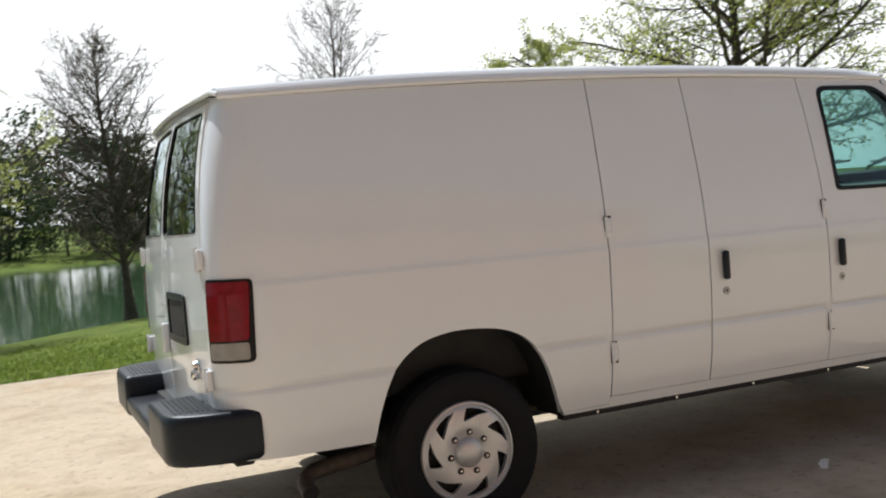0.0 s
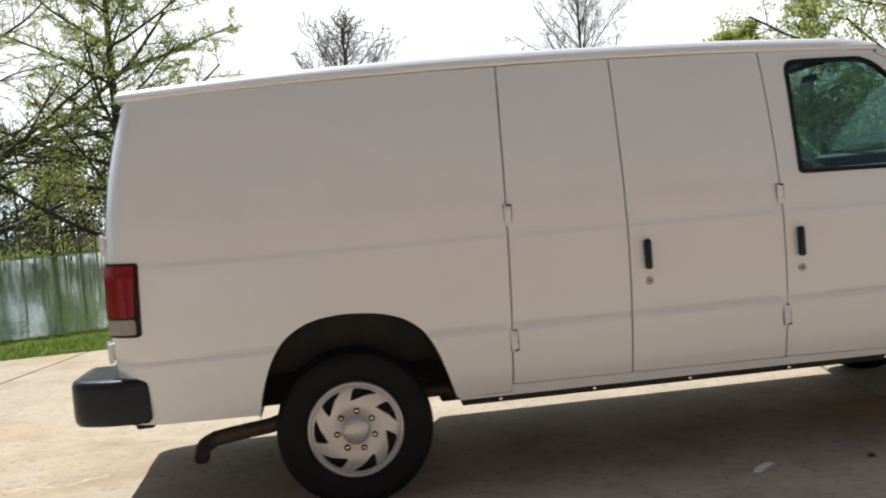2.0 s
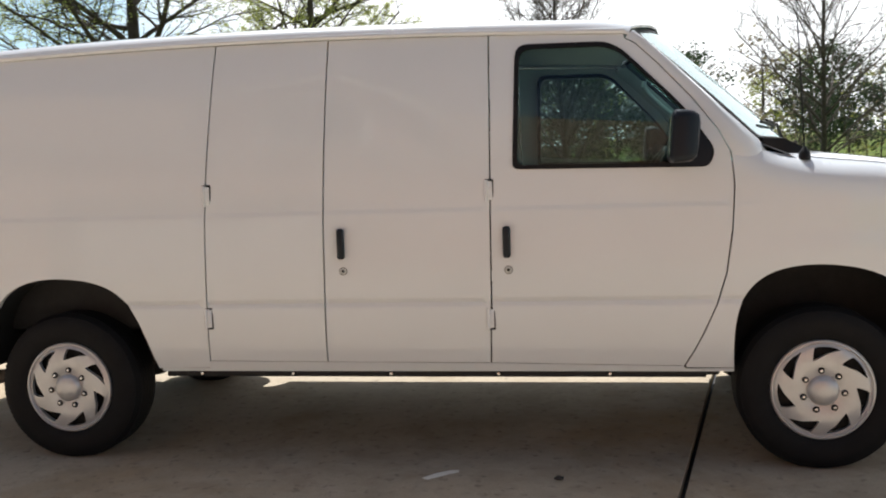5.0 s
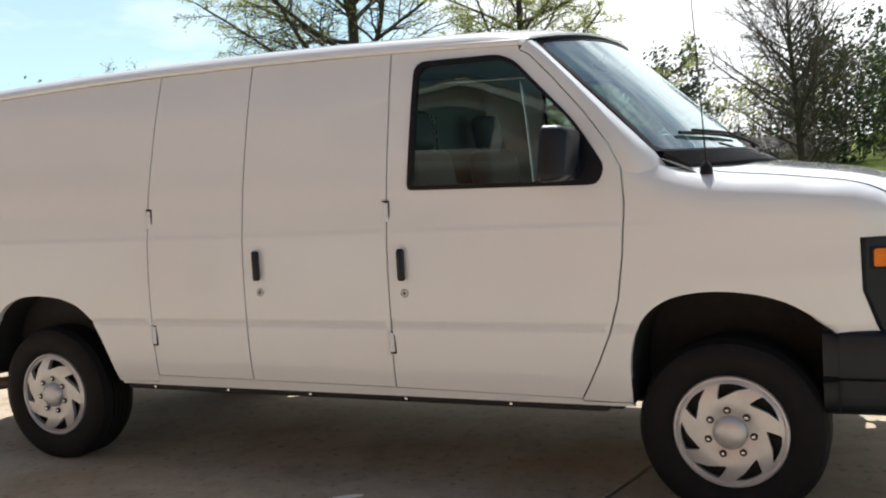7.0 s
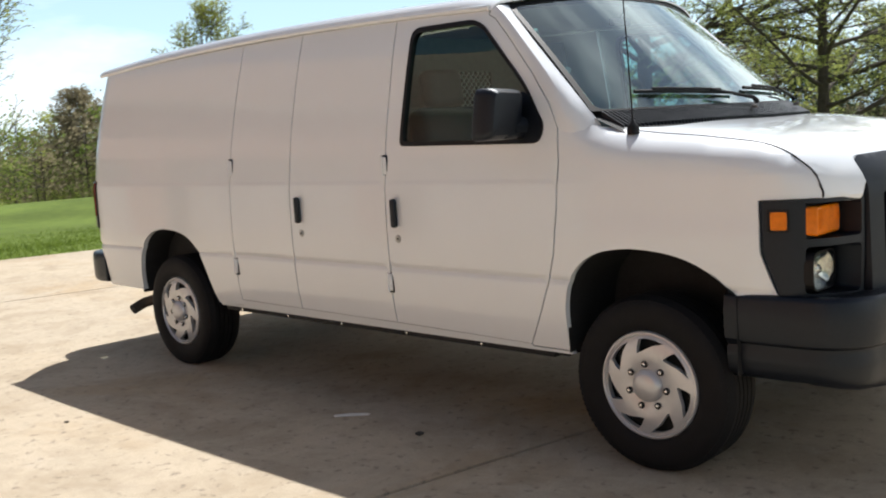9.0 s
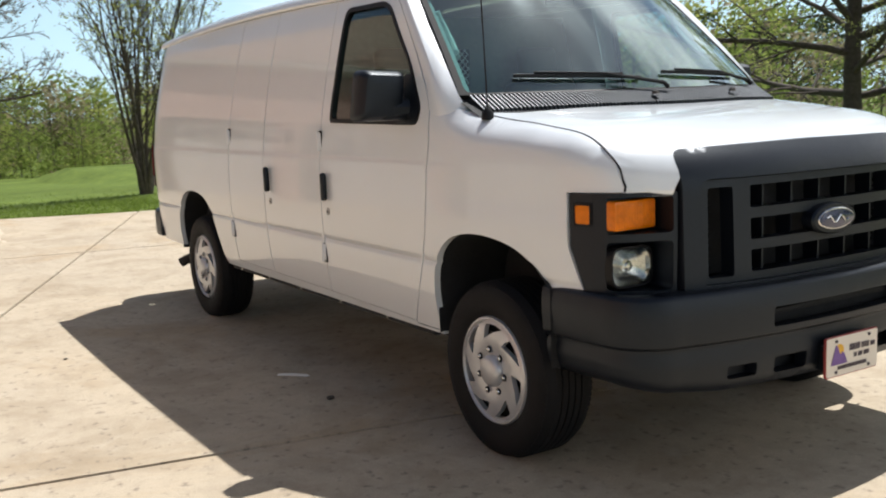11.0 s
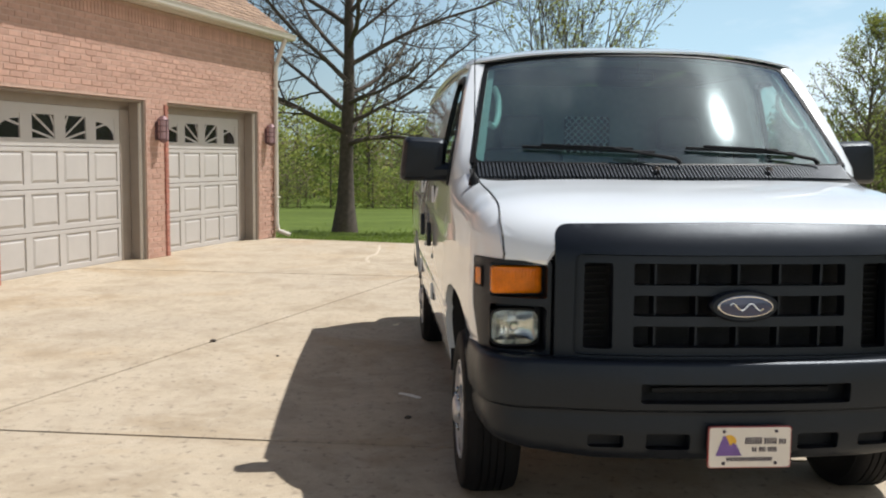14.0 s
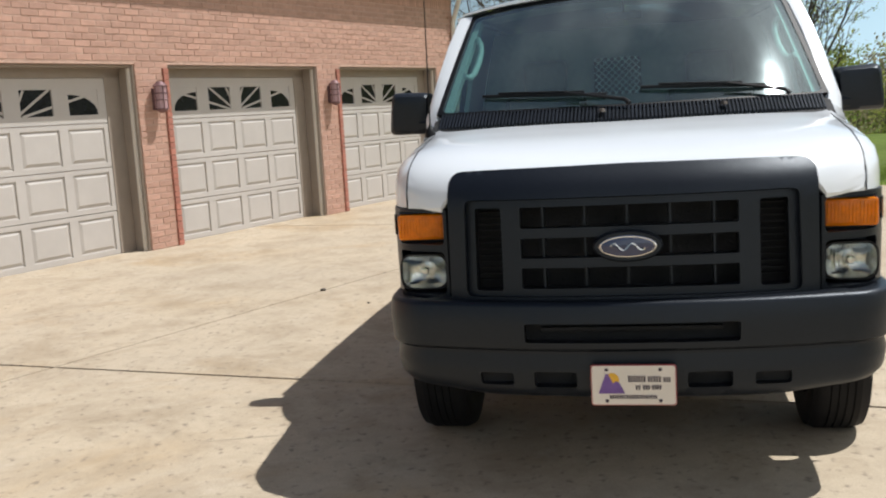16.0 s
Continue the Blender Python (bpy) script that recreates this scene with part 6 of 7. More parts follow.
def garage_door(xa, xb, name):
    """A sectional door of four rows of four raised panels, the top row glazed with a sunburst."""
    d = empty(name, GAR, label="almond sectional garage door, closed, with sunburst panes", category="garage door", kind="structure")
    a, b = xa + 0.25, xb - 0.20
    bm = bmesh.new()
    for s0, s1, y in ((xa + 0.02, a, BACK + 0.03), (b, xb - 0.02, BACK + 0.03)):
        box(bm, s0, s1, BACK - 0.03, y, 0, 2.12, 0.004)
    box(bm, xa + 0.02, xb - 0.02, BACK - 0.03, BACK + 0.03, 2.06, OPEN_TOP - 0.005, 0.004)
    box(bm, xa + 0.001, xa + 0.022, BACK + 0.03, FACE - 0.02, 0, OPEN_TOP - 0.005, 0.003)
    box(bm, xb - 0.022, xb - 0.001, BACK + 0.03, FACE - 0.02, 0, OPEN_TOP - 0.005, 0.003)
    box(bm, xa + 0.02, xb - 0.02, BACK + 0.03, FACE - 0.05, OPEN_TOP - 0.03, OPEN_TOP - 0.004, 0.003)
    part("door_frame", bm, FRAME_PAINT, d, "taupe timber frame", smooth=False)
    bm = bmesh.new()
    box(bm, xa + 0.022, xa + 0.05, FACE - 0.10, FACE - 0.06, 0, OPEN_TOP - 0.04, 0.003)
    part("weather_strip", bm, WHITE_TRIM, d, smooth=False)
    h = 2.06 / 4
    w = (b - a) / 4
    for r in range(4):
        bm = bmesh.new()
        z0 = r * h
        frame_out = [(a, z0 + 0.004), (b, z0 + 0.004), (b, z0 + h - 0.004), (a, z0 + h - 0.004)]
        holes = []
        for c in range(4):
            mx, mz0, mz1 = (0.058, 0.062, 0.055) if r < 3 else (0.105, 0.10, 0.125)
            px0, px1, pz0, pz1 = a + c * w + mx, a + (c + 1) * w - mx, z0 + mz0, z0 + h - mz1
            holes.append([(px0, pz0), (px1, pz0), (px1, pz1), (px0, pz1)])
        patch(frame_out, holes, 0.4, lambda x, z: Vector((x, BACK + 0.02, z)), lambda v: Vector((0, -0.02, 0)), bm)
        sec = part("section", bm, DOOR_PAINT, d, smooth=False)
        for c, hl in enumerate(holes):
            (px0, pz0), (px1, _), (_, pz1), _ = hl
            if r < 3:
                bm = bmesh.new()
                rr = [[bm.verts.new(p) for p in ((px0 + k, y, pz0 + k), (px1 - k, y, pz0 + k), (px1 - k, y, pz1 - k), (px0 + k, y, pz1 - k))]
                      for k, y in ((0.0, BACK + 0.004), (0.012, BACK + 0.002), (0.05, BACK + 0.018))]
                for p, q in zip(rr, rr[1:]):
                    for i in range(4):
                        bm.faces.new((p[i], p[(i + 1) % 4], q[(i + 1) % 4], q[i]))
                bm.faces.new(rr[-1])
                part("panel", bm, DOOR_PAINT, sec, smooth=False)
            else:
                bm = bmesh.new()
                bm.faces.new([bm.verts.new(p) for p in ((px0, BACK - 0.002, pz0), (px1, BACK - 0.002, pz0), (px1, BACK - 0.002, pz1), (px0, BACK - 0.002, pz1))])
                part("pane", bm, DARK_PANE, sec, smooth=False)
                bm = bmesh.new()
                ww, hh = px1 - px0, pz1 - pz0
                box(bm, px0, px1, BACK - 0.06, BACK - 0.05, pz0, pz1)
                part("dark_backing", bm, DARK, sec, smooth=False)
                # sunburst bars fan out from the middle foot of the four panes
                cx, cz = (a + b) / 2, pz0 - 0.03
                bm = bmesh.new()
                for ang in (14, 33, 62, 90, 118, 147, 166):
                    d2 = Vector((math.cos(radians(ang)), math.sin(radians(ang))))
                    pts = [(cx + d2.x * t, cz + d2.y * t) for t in np.linspace(0.0, 1.4, 240)]
                    pts = [p for p in pts if px0 <= p[0] <= px1 and pz0 <= p[1] <= pz1]
                    if len(pts) > 2:
                        p, q = pts[0], pts[-1]
                        n = Vector((-d2.y, d2.x)) * 0.013
                        f = [bm.verts.new((x + s * n.x, BACK + y, z + s * n.y)) for (x, z) in (p, q) for s in (1, -1) for y in (0.002, 0.012)]
                        for idx in ((1, 3, 7, 5), (0, 1, 5, 4), (2, 6, 7, 3)):
                            bm.faces.new([f[i] for i in idx])
                if c in (0, 3):   # rounded outer corner fill
                    s = 1 if c == 0 else -1
                    cxx = px1 if c == 0 else px0
                    arc = [(cxx - s * ww * math.cos(t) * 0.98, pz0 + hh * 0.80 * math.sin(t) ** 0.9) for t in np.linspace(0, math.pi / 2, 9)]
                    poly = [(cxx - s * ww, pz0)] + arc + [(cxx, pz1), (cxx - s * ww, pz1)]
                    patch(poly, [], 0.5, lambda x, z: Vector((x, BACK + 0.011, z)), 0, bm)
                part("sunburst", bm, DOOR_PAINT, sec, smooth=False)
    bm = bmesh.new()
    box(bm, a, b, BACK - 0.02, BACK + 0.02, -0.005, 0.012)
    part("bottom_seal", bm, DOOR_PAINT, d, smooth=False)
    return d


for i, (xa, xb) in enumerate(OPEN):
    garage_door(xa, xb, "door_%d" % (i + 1))


def lantern(x):
    t = empty("wall_lantern", GAR @ pose(x, FACE, 1.60), label="purple-brown metal wall lantern on the brick pier", category="wall lamp", group="lanterns between the garage doors")
    bm = bmesh.new()
    box(bm, -0.05, 0.05, -0.005, 0.02, 0.06, 0.32, 0.012)
    part("back_plate", bm, RUST_METAL, t)
    bm = bmesh.new()
    tube(bm, [(0, 0.02, 0.30), (0, 0.05, 0.34), (0, 0.09, 0.35)], 0.014, 8)
    part("arm", bm, RUST_METAL, t)
    bm = bmesh.new()
    lathe(bm, [(0.0, 0.40), (0.035, 0.395), (0.05, 0.38), (0.085, 0.345), (0.085, 0.335), (0.0, 0.335)], 10, "Z", (0, 0.10, 0))
    part("cap", bm, RUST_METAL, t)
    bm = bmesh.new()
    lathe(bm, [(0.072, 0.335), (0.072, 0.075)], 10, "Z", (0, 0.10, 0))
    part("glass", bm, LANTERN_GLASS, t, "frosted pink glass")
    bm = bmesh.new()
    for a in np.linspace(0, 2 * math.pi, 5, endpoint=False):
        tube(bm, [(0.076 * math.cos(a), 0.10 + 0.076 * math.sin(a), 0.335), (0.076 * math.cos(a), 0.10 + 0.076 * math.sin(a), 0.07)], 0.007, 6)
    for z in (0.17, 0.25):
        lathe(bm, [(0.074, z), (0.080, z + 0.008), (0.074, z + 0.016)], 10, "Z", (0, 0.10, 0))
    part("cage", bm, RUST_METAL, t)
    bm = bmesh.new()
    lathe(bm, [(0.0, 0.02), (0.03, 0.03), (0.08, 0.065), (0.08, 0.078), (0.0, 0.08)], 10, "Z", (0, 0.10, 0))
    part("base", bm, RUST_METAL, t)
    return t


for x in (-1.05, -4.52, -7.98):
    lantern(x)


# ---------------------------------------------------------------- trees
def frame_of(d):
    up = d.orthogonal().normalized()
    return up, d.cross(up)


class Wood:
    """Collects tapered limbs and leaves as plain vertex lists."""

    def __init__(self, seed):
        self.rnd = random.Random(seed)
        self.v, self.f, self.lv, self.lf = [], [], [], []

    def limb(self, pts, radii, sides):
        base = len(self.v)
        up = None
        for i, p in enumerate(pts):
            d = (pts[min(i + 1, len(pts) - 1)] - pts[max(i - 1, 0)])
            d = d.normalized() if d.length > 1e-6 else Vector((0, 0, 1))
            if up is None:
                up = d.orthogonal().normalized()
            up = (up - d * up.dot(d))
            up = up.normalized() if up.length > 1e-6 else d.orthogonal().normalized()
            s = d.cross(up)
            for k in range(sides):
                a = 2 * math.pi * k / sides
                self.v.append(tuple(p + (up * math.cos(a) + s * math.sin(a)) * radii[i]))
        for i in range(len(pts) - 1):
            for k in range(sides):
                a, b = base + i * sides + k, base + i * sides + (k + 1) % sides
                self.f.append((a, b, b + sides, a + sides))

    def leaf(self, p, size):
        r = self.rnd
        d = Vector((r.gauss(0, 1), r.gauss(0, 1), r.gauss(0, 0.8)))
        d = d.normalized() if d.length > 1e-6 else Vector((1, 0, 0))
        u, w = frame_of(d)
        s = size * r.uniform(0.6, 1.3)
        k = len(self.lv)
        self.lv += [tuple(p - u * s * 0.5), tuple(p + w * s * 0.32), tuple(p + u * s * 0.6 + d * s * 0.15), tuple(p - w * s * 0.32)]
        self.lf.append((k, k + 1, k + 2, k + 3))

    def grow(self, p, d, length, r0, r1, level, spec):
        """One limb and all that springs from it."""
        rnd = self.rnd
        n = max(3 if level < 2 else 2, int(length / spec["step"][min(level, len(spec["step"]) - 1)]))
        pts, q, dd = [p], p, d.copy()
        bend = spec["bend"][min(level, len(spec["bend"]) - 1)]
        lift = spec["lift"][min(level, len(spec["lift"]) - 1)]
        for i in range(n):
            dd = (dd + Vector((rnd.gauss(0, bend), rnd.gauss(0, bend), rnd.gauss(0, bend) + lift))).normalized()
            q = q + dd * (length / n)
            pts.append(q)
        radii = [r0 + (r1 - r0) * (i / n) ** 0.8 for i in range(n + 1)]
        if level == 0:
            radii[0] *= 1.55
            if n > 3:
                radii[1] *= 1.12
        self.limb(pts, radii, (10, 6, 3, 3, 3)[min(level, 4)])
        if level < spec["levels"]:
            count = spec["kids"][level]
            lo = spec["from"][min(level, len(spec["from"]) - 1)]
            for k in range(count):
                t = lo + (1 - lo) * (k + rnd.random()) / count
                i = min(n - 1, int(t * n))
                at = pts[i].lerp(pts[i + 1], t * n - i)
                axis = (pts[i + 1] - pts[i]).normalized()
                u, w = frame_of(axis)
                a = spec.get("spin", 2.4) * k + rnd.uniform(-0.5, 0.5)
                out = u * math.cos(a) + w * math.sin(a)
                if level >= 1 and spec.get("flat"):
                    out.z *= 0.35
                    out = out.normalized()
                ang = radians(spec["angle"][level] + rnd.uniform(-10, 10) - spec.get("close", 0) * t * (level == 0))
                nd = (axis * math.cos(ang) + out * math.sin(ang)).normalized()
                shape = spec["shape"](t) if level == 0 else (1 - 0.6 * t)
                ln = length * spec["ratio"][level] * shape * rnd.uniform(0.75, 1.2)
                rr = max(spec.get("twig", 0.009), min(radii[i] * 0.55, 0.014 * ln + 0.006))
                self.grow(at, nd, ln, rr, max(0.006, rr * 0.3), level + 1, spec)
        if level >= spec.get("leaf_level", 2) and spec["leaves"]:
            m = spec["leaves"]
            m = int(m) + (rnd.random() < m - int(m))
            for k in range(m):
                i = rnd.randrange(1, n + 1)
                at = pts[i] + Vector((rnd.gauss(0, 1), rnd.gauss(0, 1), rnd.gauss(0, 1))) * spec["leaf"] * 0.9
                self.leaf(at, spec["leaf"])


def tree(name, x, y, h, radius, spec, seed, bark, leaf, label, lean=(0, 0), stems=1):
    w = Wood(seed)
    z = ground_z(x, y) - 0.05
    if stems == 1:
        w.grow(Vector((0, 0, 0)), Vector((lean[0], lean[1], 1)).normalized(), h, radius, radius * 0.12, 0, spec)
    else:
        for k in range(stems):
            a = 2 * math.pi * k / stems + w.rnd.uniform(0.1, 0.7)
            sp = w.rnd.uniform(0.08, 0.34)
            w.grow(Vector((0.08 * math.cos(a), 0.08 * math.sin(a), 0)), Vector((sp * math.cos(a), sp * math.sin(a), 1)).normalized(), h * w.rnd.uniform(0.85, 1.05), radius, radius * 0.15, 0, spec)
    t = empty(name, pose(x, y, z), label=label, category="tree")
    raw("trunk", w.v, w.f, bark, t, smooth=True)
    if w.lf:
        raw("crown", w.lv, w.lf, leaf, t)
    return t


SPREAD = dict(levels=4, kids=(24, 11, 8, 5), angle=(68, 45, 42, 40), ratio=(0.48, 0.50, 0.48, 0.45), lift=(0.0, 0.035, 0.02, 0.02, 0.0), bend=(0.02, 0.07, 0.10, 0.12, 0.12),
              step=(0.8, 0.5, 0.35, 0.25, 0.2), shape=lambda t: 1.15 - 0.75 * t, leaves=1.2, leaf=0.045, leaf_level=4, close=35)
SPREAD["from"] = (0.19, 0.15, 0.15, 0.1)
BARE = dict(levels=3, kids=(52, 14, 9), angle=(58, 42, 40), ratio=(0.40, 0.42, 0.42), lift=(0.0, 0.03, 0.03, 0.02), bend=(0.015, 0.06, 0.09, 0.12),
            step=(0.6, 0.4, 0.3, 0.25), shape=lambda t: 0.55 + 2.1 * t * (1 - t) - 0.35 * t, leaves=0.8, leaf=0.045, leaf_level=3, close=22)
BARE["from"] = (0.18, 0.12, 0.12)
CYPRESS = dict(levels=3, kids=(40, 12, 8), angle=(80, 48, 42), ratio=(0.40, 0.40, 0.42), lift=(0.0, 0.02, 0.0, -0.02), bend=(0.015, 0.06, 0.09, 0.12),
               step=(0.8, 0.45, 0.3, 0.2), shape=lambda t: 1.2 - 0.9 * t, leaves=7, leaf=0.055, leaf_level=3, close=30, flat=True)
CYPRESS["from"] = (0.16, 0.15, 0.1)
VASE = dict(levels=3, kids=(8, 7, 5), angle=(30, 30, 34), ratio=(0.46, 0.45, 0.42), lift=(0.01, 0.04, 0.02, 0.0), bend=(0.055, 0.08, 0.10, 0.12),
            step=(0.6, 0.4, 0.3, 0.25), shape=lambda t: 1.1 - 0.6 * t, leaves=2.6, leaf=0.06, leaf_level=3, twig=0.006)
VASE["from"] = (0.15, 0.1, 0.1)

tree("spreading_tree", -18.2, -2.1, 11.0, 0.24, dict(SPREAD, twig=0.006, kids=(34, 11, 7, 4), angle=(84, 45, 42, 40), close=50), 3, BARK, LEAF_BROWN, "large dark-barked tree with spreading, nearly bare branches")
tree("vase_tree", -18.5, 3.75, 7.6, 0.055, VASE, 8, BARK, LEAF_SPRING, "upright many-stemmed tree with sparse spring leaves", stems=10)
tree("shore_tree", 1.7, 27.2, 8.5, 0.17, dict(BARE, twig=0.006, leaves=0.4), 5, BARK, LEAF_BROWN, "bare young tree beside the pond")
tree("lawn_cypress", -9.4, 19.6, 14.0, 0.30, dict(CYPRESS, kids=(40, 16, 11), ratio=(0.50, 0.44, 0.42), leaves=10, leaf=0.052), 11, BARK, LEAF_BRIGHT, "broad cypress on the pond bank in thin yellow-green leaf")
tree("lawn_cypress", -4.9, 20.6, 11.5, 0.20, dict(CYPRESS, leaves=17, leaf=0.05), 14, BARK, LEAF_BRIGHT, "slender cypress on the pond bank in thin yellow-green leaf")
tree("lawn_cypress", 16.5, 15.8, 13.0, 0.22, dict(CYPRESS, kids=(46, 16, 11), ratio=(0.46, 0.44, 0.42), leaves=9, leaf=0.085), 17, BARK, LEAF_BRIGHT, "tall cypress in dense yellow-green spring leaf")
tree("lawn_cypress", 15.5, 29.5, 7.3, 0.14, dict(CYPRESS, kids=(42, 12, 8), leaves=10, leaf=0.11), 19, BARK, LEAF_BRIGHT, "young cypress in full green spring leaf")
tree("lawn_tree", 10.7, 32.0, 11.0, 0.15, dict(BARE, kids=(40, 11, 8), twig=0.006), 21, BARK, LEAF_BROWN, "narrow bare tree on the lawn")
tree("lawn_tree", 20.8, 34.0, 9.4, 0.15, dict(CYPRESS, kids=(44, 12, 9), leaves=7, leaf=0.07), 23, BARK_PALE, LEAF_SPRING, "rounded tree in pale spring leaf")
tree("lawn_tree", -25.0, 15.5, 6.9, 0.12, dict(BARE, kids=(40, 11, 8), leaves=2, leaf=0.08), 27, BARK_PALE, LEAF_SPRING, "small tree breaking into leaf")
tree("lawn_tree", -74.0, 34.0, 9.5, 0.20, dict(BARE, kids=(40, 10, 6), leaves=4, leaf=0.17, twig=0.02), 31, BARK_PALE, LEAF_BROWN, "rounded russet tree in bud before the woods")


# far woods: many crowns of leaf clumps on thin trunks
def woods(name, spots, leaf, label, seed, clump=0.038, fill=700, low=0.05):
    w = Wood(seed)
    rnd = w.rnd
    for x, y, h, rad in spots:
        z = ground_z(x, y)
        lean = rnd.uniform(0.75, 1.25)
        w.limb([Vector((x, y, z - 0.2)), Vector((x + rnd.gauss(0, 0.2), y, z + h * 0.5)), Vector((x + rnd.gauss(0, 0.3), y, z + h * 0.9))], [0.009 * h, 0.007 * h, 0.003 * h], 5)
        for _ in range(7):
            a, t = rnd.uniform(0, 6.28), rnd.uniform(0.3, 0.75)
            p = Vector((x, y, z + h * t))
            w.limb([p, p + Vector((math.cos(a) * rad * 0.8, math.sin(a) * rad * 0.8, h * 0.18))], [0.006 * h, 0.002 * h], 3)
        n = 20
        for _ in range(n):
            t = rnd.uniform(low, 0.97)
            wide = rad * (0.35 + 0.75 * math.sin(math.pi * min(1.0, t * 0.95)) ** 0.8)
            a, q = rnd.uniform(0, 6.28), math.sqrt(rnd.random())
            c = Vector((x + math.cos(a) * wide * q * 0.8, y + math.sin(a) * wide * q * 0.8, z + h * t))
            lr = rad * rnd.uniform(0.24, 0.46) * lean
            for _ in range(fill // n):
                d = Vector((rnd.gauss(0, 0.55), rnd.gauss(0, 0.55), rnd.gauss(0, 0.42)))
                w.leaf(c + d * lr, clump * h)
    t = empty(name, label=label, category="woods", kind="stuff")
    raw("trunks", w.v, w.f, BARK, t)
    raw("crowns", w.lv, w.lf, leaf, t)


rnd = random.Random(77)
west_g, west_b, west_y, north_d, north_b, north_g = [], [], [], [], [], []
for k in range(260):
    x, y = rnd.uniform(-104, -72), rnd.uniform(-60, 85)
    h = rnd.uniform(5.0, 9.8)
    q = rnd.random()
    (west_g if q < 0.40 else west_y if q < 0.58 else west_b).append((x, y, h, h * 0.34))
for k in range(170):
    q = rnd.random()
    (west_g if q < 0.35 else west_y if q < 0.6 else west_b).append((rnd.uniform(-82, -67), rnd.uniform(-50, 75), rnd.uniform(2.4, 5.4), rnd.uniform(1.8, 3.2)))
for k in range(110):
    q = rnd.random()
    (west_g if q < 0.5 else west_y).append((rnd.uniform(-122, -104), rnd.uniform(-70, 95), rnd.uniform(7.5, 10.5), 4.2))
for k in range(120):
    x = rnd.uniform(-75, 130)
    y = rnd.uniform(124, 155)
    h = rnd.uniform(12, 18)
    q = rnd.random()
    (north_d if q < 0.42 else north_b if q < 0.86 else north_g).append((x, y, h, h * 0.33))
for k in range(120):
    north_b.append((rnd.uniform(-70, 90), rnd.uniform(121, 126), rnd.uniform(2.5, 5), 2.8))
north_d += [(-1.0, 126, 19, 8.0), (5.5, 124, 17, 7.0), (-5, 131, 18, 6), (-21, 128, 18, 4.5), (-26, 132, 16, 4), (60, 128, 18, 4), (66, 130, 17, 4), (48, 134, 19, 4.5), (14, 128, 14, 6)]
for k in range(95):
    # a wood across the arm of the pond, tallest to the north
    x, y = rnd.uniform(-75, -30), rnd.uniform(26, 80)
    bearing = math.degrees(math.atan2(y + 2, x - 7))
    h = (2.8 + float(np.interp(bearing, (126, 132, 140, 150), (0.085, 0.10, 0.105, 0.072))) * math.hypot(x - 7, y + 2)) * rnd.uniform(0.7, 1.02)
    q = rnd.random()
    (north_d if q < 0.22 and bearing < 142 else west_g if q < 0.4 else west_y if q < 0.55 else west_b).append((x, y, h, h * 0.34))
woods("woods_green", west_g, LEAF_GREEN, "woods in fresh green leaf beyond the lawn", 1, clump=0.040, fill=700)
woods("woods_yellow", west_y, LEAF_SPRING, "yellow-green spring trees in the woods", 6, clump=0.034, fill=640)
woods("woods_bare", west_b, LEAF_BROWN, "brown budding trees in the woods", 2, clump=0.037, fill=420)
woods("woods_evergreen", north_d, LEAF_PINE, "dark evergreen trees across the pond", 3, fill=1700, clump=0.031, low=0.05)
woods("woods_budding", north_b, LEAF_BROWN, "brown budding trees across the pond", 4, fill=360, clump=0.036)
woods("woods_spring", north_g, LEAF_SPRING, "spring green trees across the pond", 5)

# a pale house across the water
far_house = empty("far_house", pose(-11.5, 130, ground_z(-11.5, 130), 0, 0, 12), label="low pale house across the pond", category="house")
bm = bmesh.new()
box(bm, -6, 6, -3, 3, -0.5, 2.8)
part("wall", bm, FAR_WALL, far_house, smooth=False)
bm = bmesh.new()
v = [bm.verts.new(p) for p in ((-6.5, -3.5, 2.8), (6.5, -3.5, 2.8), (6.5, 0, 4.8), (-6.5, 0, 4.8), (-6.5, 3.5, 2.8), (6.5, 3.5, 2.8))]
for f in ((0, 1, 2, 3), (3, 2, 5, 4), (0, 3, 4), (1, 5, 2)):
    bm.faces.new([v[i] for i in f])
part("roof", bm, FAR_ROOF, far_house, smooth=False)
for x in (-4, -1, 2.5):
    bm = bmesh.new()
    box(bm, x, x + 1.2, -3.06, -2.98, 0.9, 2.1)
    part("window", bm, DARK_PANE, far_house, smooth=False)

# picnic table on the bank
tx, ty = -3.95, 20.0
table = empty("picnic_table", pose(tx, ty, ground_z(tx, ty), 0, 0, 14), label="weathered grey timber picnic table on the pond bank", category="picnic table")
for k in range(5):
    bm = bmesh.new()
    box(bm, -0.92, 0.92, -0.36 + k * 0.146, -0.36 + k * 0.146 + 0.135, 0.71, 0.75, 0.005, 1)
    part("top_board", bm, WOOD_GREY, table, smooth=False)
for s in (-1, 1):
    for k in range(2):
        bm = bmesh.new()
        y = s * 0.70 - 0.14 + k * 0.145
        box(bm, -0.92, 0.92, y, y + 0.135, 0.41, 0.45, 0.005, 1)
        part("seat_board", bm, WOOD_GREY, table, smooth=False)
    bm = bmesh.new()
    box(bm, s * 0.65 - 0.02, s * 0.65 + 0.02, -0.80, 0.80, 0.34, 0.41, 0.004, 1)
    part("cross_beam", bm, WOOD_GREY, table, smooth=False)
    for e in (-1, 1):
        bm = bmesh.new()
        box(bm, -0.02, 0.02, -0.045, 0.045, 0, 0.84, 0.004, 1, pose(s * 0.65 + 0.042, e * 0.58, 0, e * 25, 0, 0))
        part("leg", bm, WOOD_GREY, table, smooth=False)

# grass along the edges of the concrete
rnd = random.Random(9)
bv, bf = [], []


